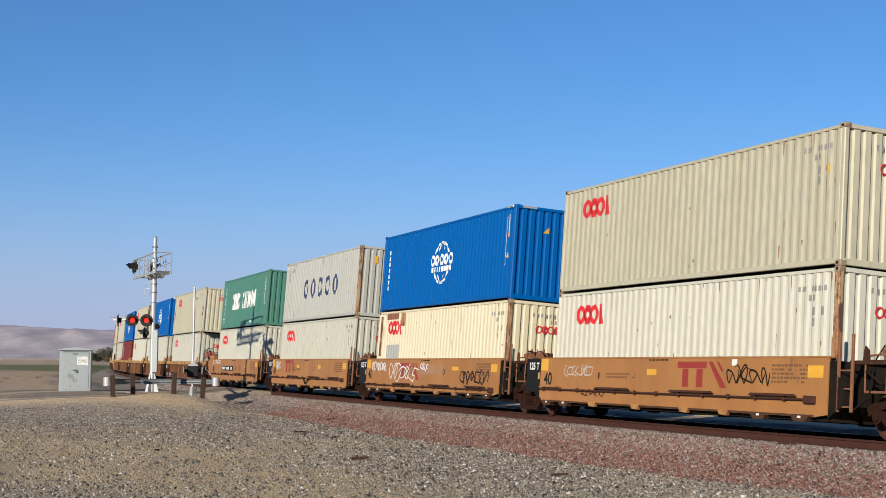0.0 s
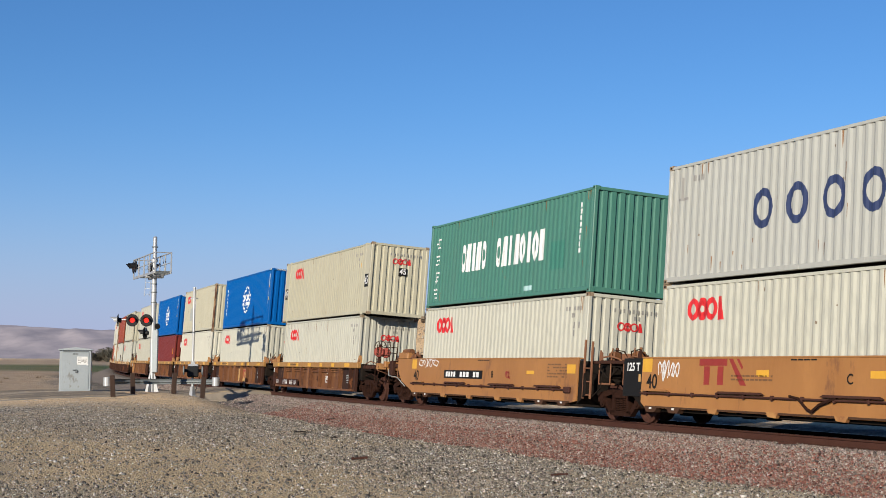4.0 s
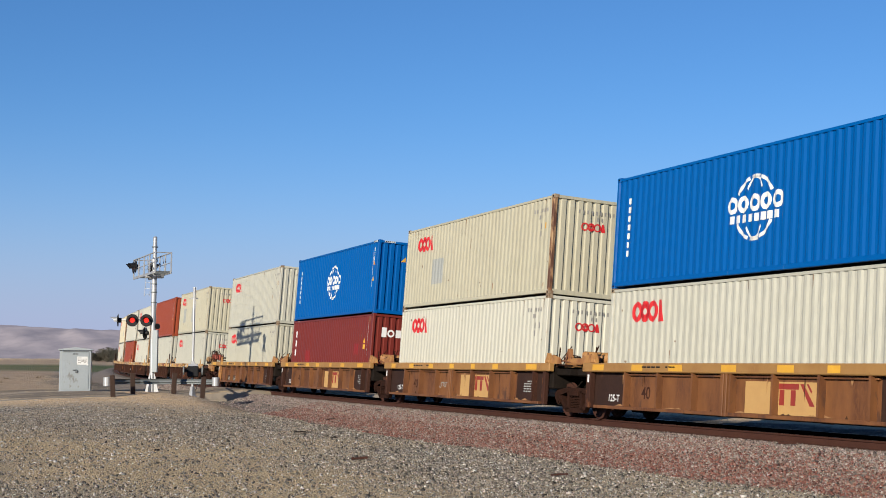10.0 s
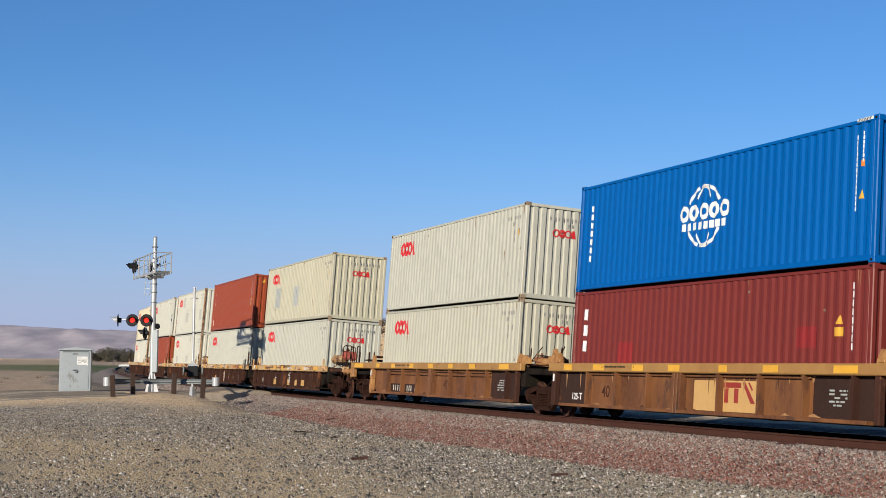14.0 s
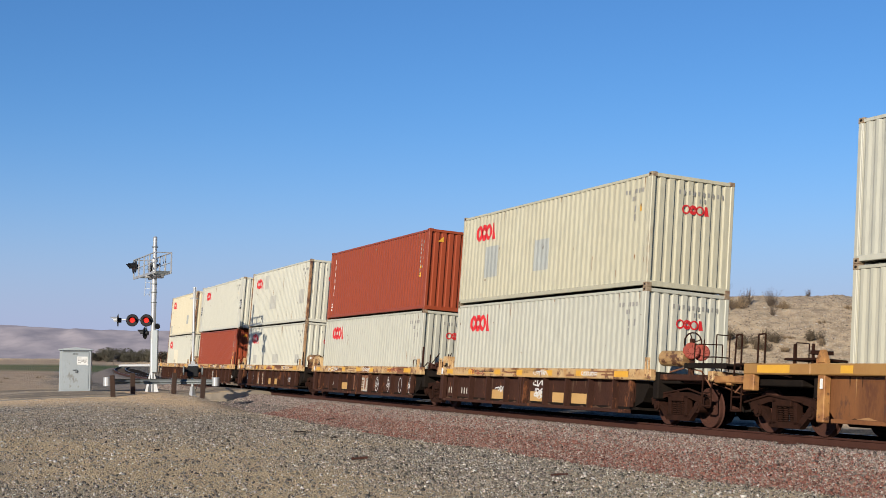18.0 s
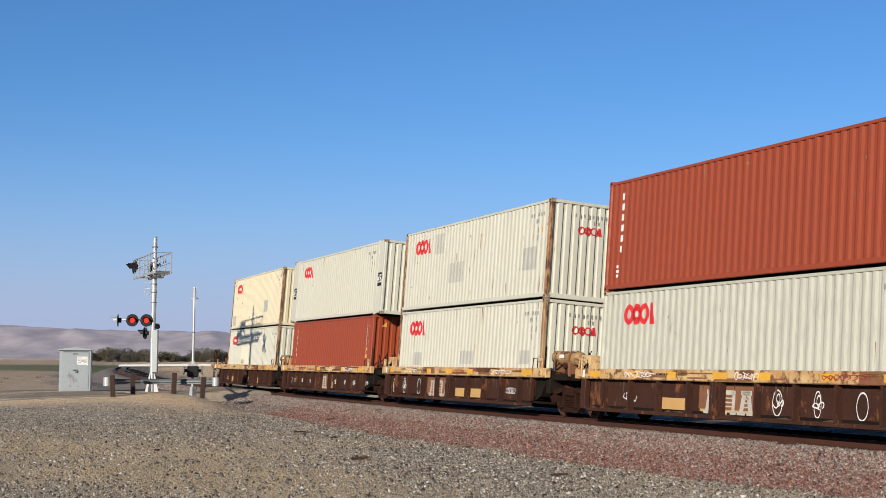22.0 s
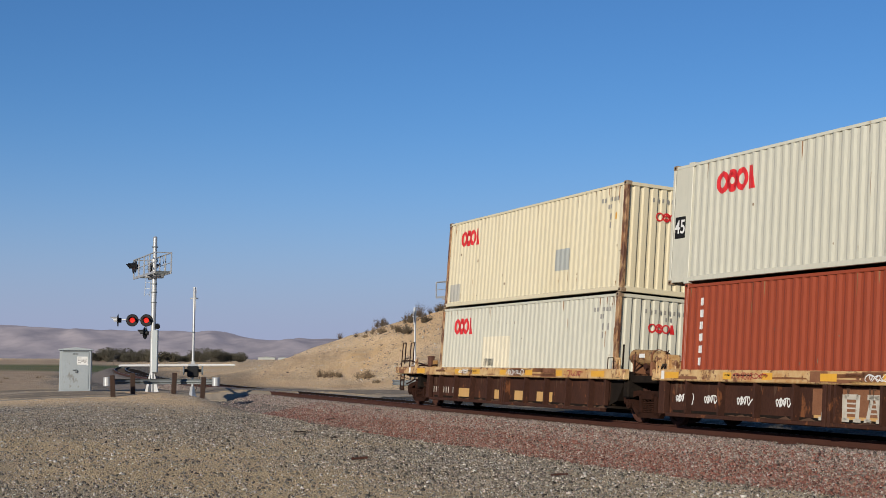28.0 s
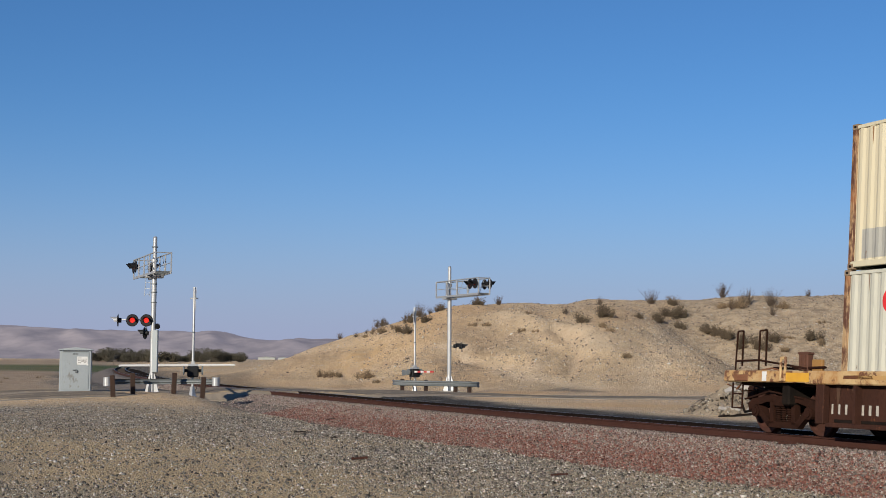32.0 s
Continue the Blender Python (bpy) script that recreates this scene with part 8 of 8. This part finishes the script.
def build_guardrails():
    a = [(-14.75, 60.6), (-14.62, 61.2), (-14.3, 61.9), (-13.7, 62.4), (-12.9, 62.7), (-12.0, 62.8), (-11.1, 62.7), (-10.5, 62.4), (-10.15, 61.9), (-10.1, 61.5)]
    guardrail(a, [(-14.4, 60.2, -4), (-13.85, 61.6, -2), (-12.15, 62.2, 2), (-10.75, 61.6, 4)], 0.95, -1, "grey steel guardrail on dark timber posts before the signals", 0.42, 0.8, (0.1, 0.4))
    b = [(-2.85, 79.2), (-2.7, 78.9), (-2.4, 78.75), (-1.0, 78.7), (0.6, 78.75), (1.6, 78.8), (1.95, 78.95), (2.1, 79.25)]
    guardrail(b, [(-2.3, 78.95, 0), (-0.95, 78.95, 0), (0.75, 79.0, 0), (1.55, 79.0, 0)], 0.68, 1, "grey steel guardrail beyond the rails before a mast")


build_guardrails()


def signal_cabinet():
    x0, x1, y = -18.13, -16.69, 64.5
    z = min(gz(x0, y), gz(x1, y)) - 0.02
    root = new("signal_cabinet")
    root.matrix_basis = pose((x0 + x1) / 2, y + 0.75, z, 0, 0, 13)
    tagged(root, "weathered grey steel equipment cabinet with a white notice", "cabinet")
    w = (x1 - x0) / 2
    part("body", Geo().box(-w, w, -0.75, 0.75, 0.05, 1.95, 0.02), CABINET, root)
    part("plinth", Geo().box(-w - 0.03, w + 0.03, -0.8, 0.8, -0.25, 0.06, 0.01), CABINET, root)
    part("roof", Geo().slab([(-w - 0.06, 1.95), (w + 0.06, 1.95), (w + 0.06, 2.0), (0, 2.10), (-w - 0.06, 2.0)], -0.82, 0.82), CABINET, root, "shallow gabled grey roof")
    part("door", Geo().box(-w + 0.1, w - 0.1, -0.775, -0.745, 0.14, 1.86, 0.01), CABINET, root)
    part("drip_edge", Geo().box(-w + 0.15, w - 0.15, -0.80, -0.74, 1.88, 1.92, 0.006), STEELGREY, root)
    n = part("notice", Geo().box(0.08, 0.56, -0.783, -0.774, 1.28, 1.66, 0.002), SIGNWHITE, root, "white notice with grey lines of writing")
    g = small_lines(5, 0.4, 0.28, 5)
    g.v = [(a + 0.32, -0.7855, c + 1.47) for a, b, c in g.v]
    part("writing", g, GREYMARK, n)
    part("handle", Geo().path([(-0.1, -0.80, 1.02), (0.06, -0.82, 1.04), (0.1, -0.81, 0.95)], 0.03).box(0.0, 0.1, -0.83, -0.77, 0.9, 1.0, 0.02), STEELGREY, root, "steel latch handle")
    part("latch", Geo().box(0.52, 0.60, -0.80, -0.77, 1.24, 1.32, 0.01), SIGNWHITE, root)
    part("vent", Geo().box(-0.12, 0.12, -0.785, -0.77, 1.76, 1.80, 0.004), DARK, root)


signal_cabinet()


# ---------------------------------------------------------------- plants, far land, scraps
LEAF = material("dusty_olive_leaf", (0.088, 0.066, 0.04), (0.135, 0.10, 0.06), 0.9, scale=1.0, fine=8, bump=0.0, vary=0.15)
DRYLEAF = material("dry_tan_twig_leaf", (0.30, 0.215, 0.125), (0.19, 0.13, 0.075), 0.9, scale=1.5, fine=8, bump=0.0, vary=0.15)
TWIGLEAF = material("grey_brown_twig_leaf", (0.12, 0.09, 0.06), (0.075, 0.055, 0.038), 0.9, scale=1.5, fine=8, bump=0.0, vary=0.15)
BARK = material("grey_brown_bark", (0.085, 0.062, 0.044), None, 0.9, scale=5, fine=40, bump=0.3)
TREELEAF = material("dark_tamarisk_leaf", (0.062, 0.058, 0.04), (0.088, 0.078, 0.055), 0.9, scale=0.3, fine=2, bump=0.0, vary=0.15)


def leafy(rnd, n, place, size):
    """n small bent leaf sprays at places given by place()."""
    g = Geo()
    for _ in range(n):
        c = place()
        u = Vector((rnd.gauss(0, 1), rnd.gauss(0, 1), rnd.gauss(0, 1))).normalized()
        v = u.orthogonal().normalized()
        a = rnd.uniform(0, 6.28)
        v = (v * math.cos(a) + u.cross(v) * math.sin(a))
        s = size * rnd.uniform(0.5, 1.3)
        g.add([c - u * s, c + v * s * 0.45, c + u * s, c - v * s * 0.4 + u.cross(v) * s * 0.2], [(0, 1, 2), (0, 2, 3)])
    return g


def shrub(look_, seed):
    """A desert bush about 1 m wide: stems from several crowns, sprays of small leaves along them."""
    words, mat, crowns, spread, tall, lean_most, leaves, size, loose = look_
    rnd = random.Random(seed)
    root = new("desert_shrub")
    tagged(root, words, "shrub", "shrubs on the bank")
    stems, tips = Geo(), []
    for _ in range(crowns):
        ca, cr = rnd.uniform(0, 6.28), spread * rnd.random() ** 0.6
        c = Vector((math.cos(ca) * cr, math.sin(ca) * cr, -0.05))
        high = tall * rnd.uniform(0.55, 1.0) * (1.05 - 0.6 * cr)
        for i in range(64 // crowns):
            a, lean = rnd.uniform(0, 6.28), rnd.uniform(0.05, lean_most)
            way = Vector((math.cos(a) * math.sin(lean), math.sin(a) * math.sin(lean), math.cos(lean)))
            r = high * rnd.uniform(0.6, 1.0)
            p1 = c + way * r * 0.5
            p2 = p1 + (way + Vector((rnd.gauss(0, 0.25), rnd.gauss(0, 0.25), 0.15))) * r * 0.5
            stems.cyl(c, p1, 0.009, 4, 0.006).cyl(p1, p2, 0.006, 4, 0.002)
            tips += [(c.lerp(p1, 0.45), p1, p2)]
    tagged(part("branching", stems, BARK, root), kind="stuff")

    def place():
        p0, p1, p2 = rnd.choice(tips)
        u = rnd.uniform(0, 2)
        p = p0.lerp(p1, u) if u < 1 else p1.lerp(p2, u - 1)
        return p + Vector((rnd.gauss(0, loose), rnd.gauss(0, loose), rnd.gauss(0, loose)))
    part("foliage", leafy(rnd, leaves, place, size), mat, root)
    return root


DRY_BRUSH = ("pale tan dry brush on the sandy bank", DRYLEAF, 7, 0.36, 0.46, 1.0, 1500, 0.026, 0.03)
TWIGGY = ("sparse upright twiggy bush on the dry bank", TWIGLEAF, 3, 0.2, 0.95, 0.75, 520, 0.027, 0.025)
DENSE = ("dusty olive-brown desert shrub on sandy soil", LEAF, 5, 0.28, 0.66, 0.9, 1500, 0.031, 0.035)
DRY_BRUSH_SPOTS = [(-9.8, 113.8, 1.6), (-8.4, 113.6, 1.03), (-6.1, 111.0, 1.65), (-5.0, 106.5, 0.7), (-5.9, 127.9, 1.37), (-7.1, 128.4, 0.85), (-4.4, 127.7, 1.05), (2.7, 123.4, 0.81), (4.0, 122.9, 0.91), (3.3, 124.5, 0.62), (7.9, 124.2, 0.72), (6.8, 119.5, 0.89), (8.1, 118.5, 0.68), (13.3, 116.0, 1.15), (14.3, 114.9, 1.14), (29.9, 147.1, 1.82), (31.1, 146.0, 2.17), (36.2, 145.6, 1.68), (33.8, 134.3, 1.11), (36.9, 132.5, 1.2), (33.0, 131.2, 1.41), (38.3, 138.7, 0.92), (14.3, 108.7, 1.08), (42.3, 142.9, 1.3)]
TWIGGY_SPOTS = [(-8.2, 131.0, 0.54), (-7.3, 131.6, 0.43), (-2.5, 140.4, 1.28), (-1.3, 134.4, 0.67), (5.5, 132.4, 0.98), (11.2, 125.0, 0.83), (23.0, 149.7, 1.61), (31.7, 154.4, 1.66), (32.7, 147.6, 1.46), (34.9, 146.4, 1.57), (34.1, 141.9, 1.05), (40.7, 152.2, 0.75), (-10.2, 135.0, 0.67), (15.2, 133.1, 0.88)]
DENSE_SPOTS = [(-6.0, 135.9, 1.35), (-3.9, 126.0, 0.94), (-3.1, 131.6, 1.41), (-3.1, 124.3, 1.23), (-1.7, 129.9, 1.29), (-0.3, 134.0, 1.22), (3.6, 133.5, 1.43), (12.1, 118.8, 1.27), (14.4, 120.7, 1.69), (18.0, 125.9, 0.94), (25.2, 149.3, 1.48), (21.7, 137.9, 1.48), (24.4, 143.5, 2.37), (23.5, 143.6, 1.54), (24.1, 138.5, 1.26), (26.8, 138.5, 1.83), (28.3, 135.4, 2.01), (27.6, 137.3, 1.36), (29.5, 133.4, 1.87), (32.3, 133.8, 1.88), (30.7, 131.5, 1.63), (36.2, 133.7, 1.88), (28.7, 132.3, 1.2), (40.7, 133.1, 1.32), (43.9, 139.8, 1.15)]


def build_shrubs():
    rnd = random.Random(77)
    plain = [(rnd.uniform(-62, -34), rnd.uniform(112, 190), rnd.uniform(0.3, 0.6)) for _ in range(14)]
    for look_, spots, seed in ((DRY_BRUSH, DRY_BRUSH_SPOTS + plain, 20), (TWIGGY, TWIGGY_SPOTS, 30), (DENSE, DENSE_SPOTS, 40)):
        kinds = [shrub(look_, seed + k) for k in range(3)]
        for i, (x, y, w) in enumerate(spots):
            ob = kinds[i] if i < 3 else copy_thing(kinds[i % 3], pose(0, 0, 0))
            ob.matrix_basis = pose(x, y, gz(x, y) - 0.03, 0, 0, rnd.uniform(0, 360)) @ Matrix.Diagonal((w * 1.45, w * 1.45, w * rnd.uniform(1.25, 1.75), 1))


build_shrubs()


def far_tree(x, y, h, w, seed):
    rnd = random.Random(seed)
    root = new("tamarisk_tree")
    z = gz(x, y)
    root.matrix_basis = pose(x, y, z - 0.1)
    tagged(root, "dark olive bushy tree in a far windbreak", "tree", "windbreak trees")
    g = Geo().cyl((0, 0, 0), (0.1, 0, h * 0.45), 0.28, 8, 0.16)
    heads = []
    for k in range(10):
        a = rnd.uniform(0, 6.28)
        c = Vector((math.cos(a) * w * rnd.uniform(0.15, 0.42), math.sin(a) * w * rnd.uniform(0.15, 0.42), h * (0.16 + 0.58 * rnd.random() ** 0.8)))
        g.cyl((0.05, 0, h * 0.3), c, 0.11, 6, 0.03)
        heads.append((c, w * rnd.uniform(0.2, 0.3), h * rnd.uniform(0.17, 0.27)))
    part("trunk", g, BARK, root)

    def place():
        c, rw, rh = rnd.choice(heads)
        d = Vector((rnd.gauss(0, 1), rnd.gauss(0, 1), rnd.gauss(0, 1))).normalized() * rnd.uniform(0.45, 1.08) ** 0.6
        return c + Vector((d.x * rw, d.y * rw, d.z * rh))
    part("crown", leafy(rnd, 2100, place, 0.15), TREELEAF, root)


def build_trees():
    rnd = random.Random(9)
    x = -82.0
    k = 0
    while x < -47:
        h = rnd.uniform(2.5, 3.5) + 0.5 * math.sin(x * 0.55)
        far_tree(x, 322 + rnd.uniform(-8, 8), h, h * rnd.uniform(1.25, 1.7), 300 + k)
        x += rnd.uniform(0.9, 1.7)
        k += 1


build_trees()


def build_far_land():
    rock = bpy.data.materials.new("far_rock_with_painted_haze")
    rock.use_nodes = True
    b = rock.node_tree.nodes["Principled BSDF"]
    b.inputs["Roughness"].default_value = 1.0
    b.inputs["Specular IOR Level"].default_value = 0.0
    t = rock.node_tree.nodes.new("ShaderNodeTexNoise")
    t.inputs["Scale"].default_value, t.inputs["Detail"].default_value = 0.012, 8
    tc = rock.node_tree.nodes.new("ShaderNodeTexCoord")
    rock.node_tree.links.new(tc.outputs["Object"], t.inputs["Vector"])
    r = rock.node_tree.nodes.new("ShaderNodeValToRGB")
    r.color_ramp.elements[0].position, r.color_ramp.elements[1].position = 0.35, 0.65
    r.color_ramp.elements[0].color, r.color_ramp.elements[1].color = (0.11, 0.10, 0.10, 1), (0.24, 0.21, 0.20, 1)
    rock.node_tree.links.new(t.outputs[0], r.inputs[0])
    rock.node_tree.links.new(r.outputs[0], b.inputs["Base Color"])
    # emission paints the mauve distance haze into the rock's own colour
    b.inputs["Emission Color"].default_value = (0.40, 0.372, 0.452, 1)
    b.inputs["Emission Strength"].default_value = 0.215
    nx, ny = 420, 40
    xs = np.linspace(-1900, 1900, nx)
    ys = np.linspace(3000, 3700, ny)
    X, Y = np.meshgrid(xs, ys, indexing="ij")
    crest = np.interp(X, [-1900, -1529, -1106, -955, -853, -753, -673, -602, -561, -537, -502, -451, -400, -361, -320, -260, 20, 1900], [115, 113, 106, 99, 93, 92, 93, 89, 90.5, 89, 78, 71, 68, 73.6, 71, 75, 80, 90])
    up = smooth(3000, 3420, Y) * smooth(4300, 3450, Y)
    Z = 22 + (crest - 14 + 1.6 * rough_field(X, Y * 0.4, 12, 60)) * up + 6 * rough_field(X, Y * 0.6, 10, 70) * up * smooth(3420, 3300, Y)
    i = np.arange(nx - 1)[:, None] * ny + np.arange(ny - 1)[None, :]
    q = np.stack([i, i + ny, i + ny + 1, i + 1], -1).reshape(-1, 4)
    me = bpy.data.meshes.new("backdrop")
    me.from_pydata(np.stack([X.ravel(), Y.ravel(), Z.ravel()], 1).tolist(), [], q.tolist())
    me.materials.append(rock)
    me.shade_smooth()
    tagged(new("backdrop", me), "mountains on the horizon with mauve haze put into their colour", "mountains", kind="structure")
    # a white pipe on the flat beyond the curve
    y = 232.0
    root = new("irrigation_pipe")
    z = gz(-54, y)
    root.matrix_basis = pose(-54.5, y, z)
    tagged(root, "long white irrigation pipe lying beyond the rails", "pipe")
    zz = 2.05 - z
    part("pipe", Geo().cyl((0, 0, zz), (18.5, 6, zz + 0.22), 0.2, 10).lathe([(0.2, 0), (0.15, -0.12), (0.001, -0.16)], (0, 0, zz), (1, 0, 0), 10), SIGNWHITE, root, "white pipe")
    for k in range(5):
        part("support", shared("psupport", lambda: Geo().box(-0.1, 0.1, -0.15, 0.15, -1.2, 0.0, 0.02), "support"), BARK, root, m=pose(1 + 4 * k, 0.3 + 1.3 * k, zz - 0.12))
    # low pale sheds far off
    for x, w, h in ((-205, 20, 2.6), (-186, 11, 2.2), (-168, 14, 2.4)):
        y = 1600.0
        z = gz(x, y)
        s = new("shed")
        s.matrix_basis = pose(x, y, z)
        tagged(s, "low pale farm shed far across the plain", "shed", "far sheds")
        part("wall", Geo().box(-w / 2, w / 2, 0, 9, -0.5, h, 0.05), REPAIR, s)
        part("roof", Geo().slab([(-w / 2 - 0.4, h), (w / 2 + 0.4, h), (0, h + 1.2)], -0.3, 9.3), STEELGREY, s)


build_far_land()


HEAP = material("rubble_earth", (0.264, 0.216, 0.156), (0.192, 0.156, 0.116), 0.95, scale=3.0, fine=16, bump=0.8, stain=(0.104, 0.088, 0.072), stain_at=0.58, spec=0.1)


def rubble_pile():
    rnd = random.Random(31)
    x0, y0 = 11.2, 54.0
    root = new("rubble_pile")
    root.matrix_basis = pose(x0, y0, gz(x0, y0))
    tagged(root, "heap of tan earth and broken concrete beside the rails", "rubble")
    n = 26
    vs, fs = [], []
    for i in range(n + 1):
        for j in range(n + 1):
            u, v = -1 + 2 * i / n, -1 + 2 * j / n
            r = math.hypot(u, v)
            k = max(0.0, 1 - r) ** 0.8
            bump = noise.noise(Vector((u * 3, v * 3, 1))) * 0.35 + noise.noise(Vector((u * 9, v * 9, 2))) * 0.14
            vs.append((u * 1.9 + 0.35 * k, v * 2.2, -0.15 + 1.35 * k * (1 + bump) + 0.05 * bump))
    for i in range(n):
        for j in range(n):
            a = i * (n + 1) + j
            fs.append((a, a + n + 1, a + n + 2, a + 1))
    part("earth_mound", Geo().add(vs, fs), HEAP, root)
    conc = material("broken_concrete", (0.36, 0.34, 0.31), (0.24, 0.22, 0.2), 0.9, scale=4, fine=30, bump=0.4)
    for k in range(34):
        a, r = rnd.uniform(0, 6.28), rnd.random() ** 0.6
        u, v = r * math.cos(a), r * math.sin(a)
        h = -0.1 + 1.3 * max(0, 1 - r) ** 0.8
        s = rnd.uniform(0.1, 0.26)
        g = Geo().box(-s, s, -s * 0.7, s * 0.7, -s * 0.4, s * 0.4, s * 0.12)
        g.v = [(p[0] + rnd.gauss(0, s * 0.12), p[1] + rnd.gauss(0, s * 0.12), p[2] + rnd.gauss(0, s * 0.1)) for p in g.v]
        part("concrete_chunk", g, conc if k % 4 else DARK, root, m=pose(u * 1.85 + 0.3, v * 2.1, h, rnd.uniform(-40, 40), rnd.uniform(-40, 40), rnd.uniform(0, 360)))


rubble_pile()


def rubble_stones():
    rnd = np.random.default_rng(5)
    n = 1500
    a, r = rnd.uniform(0, 6.283, n), rnd.random(n) ** 0.6
    k = np.maximum(0, 1 - r) ** 0.8
    x, y = 11.2 + r * np.cos(a) * 1.9 + 0.35 * k, 54.0 + r * np.sin(a) * 2.2
    z = ground_z(np.array([11.2]), np.array([54.0]))[0] - 0.12 + 1.35 * k
    m = stone_material("rubble_stone", [(0.056, 0.048, 0.04), (0.152, 0.128, 0.104), (0.272, 0.232, 0.184), (0.192, 0.16, 0.124), (0.368, 0.328, 0.272)], [(0.528, 0.496, 0.44), (0.04, 0.032, 0.028)])
    scatter_stones("rubble_stones", "broken tan and grey stones on the earth heap", x, y, z, 0.05 + 0.2 * rnd.random(n) ** 3, m, 6)


rubble_stones()


def scraps():
    rnd = random.Random(12)
    for x, y, l, w, turn, words in ((-1.71, 28.6, 0.34, 0.07, 12, "charred black board scrap lying on gravel"), (-4.11, 40.7, 0.56, 0.05, 2, "thin dark stick lying on gravel"), (-3.64, 48.6, 0.9, 0.05, -2, "thin dark stick lying on gravel"), (-2.05, 48.6, 0.62, 0.05, 3, "thin dark stick lying on gravel"),
                                    (2.11, 24.9, 0.32, 0.05, 8, "reddish wood splinter lying on gravel"), (6.9, 27.6, 0.36, 0.07, -6, "reddish wood splinter lying on stones"), (10.8, 50.7, 1.3, 0.12, 6, "dark plank lying beside rails"), (-2.9, 37.0, 0.2, 0.05, 30, "small dark bark scrap"), (0.6, 33.5, 0.22, 0.05, -20, "small dark bark scrap"), (-6.5, 31.5, 0.12, 0.06, 5, "small dark bark scrap")):
        g = Geo()
        n = 6
        for k in range(n):
            a, b = -l / 2 + l * k / n, -l / 2 + l * (k + 1) / n
            q = rnd.gauss(0, w * 0.12)
            g.box(a, b, -w / 2 + q, w / 2 + q, 0.0, w * rnd.uniform(0.5, 0.8), w * 0.1)
        ob = part("wood_scrap", g, RAILSIDE if "red" in words else DARK)
        s, off = line_coords(np.array([x]), np.array([y]))
        z = gz(x, y)
        if off[0] < 4.4 and off[0] > 0:
            z = max(z, float(rail_z(s[0])) + float(np.interp(off[0], [1.7, 2.5, 3.5, 4.5], [-0.09, -0.24, -0.48, -0.62])))
        ob.matrix_basis = pose(x, y, z + 0.01, 0, rnd.uniform(-4, 4), turn)
        tagged(ob, words, "scrap")


scraps()


# ---------------------------------------------------------------- what moves
def motions():
    times = [k * 0.8 for k in range(41)]
    for ob, s, up in movers:
        walk(ob, [(t, line_pose(s + train_pos(t)) @ pose(0, 0, up)) for t in times])

    # wheels roll with the train
    steps = [k / 15.0 for k in range(481)]
    turns = [-train_pos(t) / 0.457 for t in steps]
    for w, k in rollers:
        walk(w, [(t, Matrix.Translation((k, 0, 0.457)) @ Matrix.Rotation(a, 4, "Y")) for t, a in zip(steps, turns)])


motions()
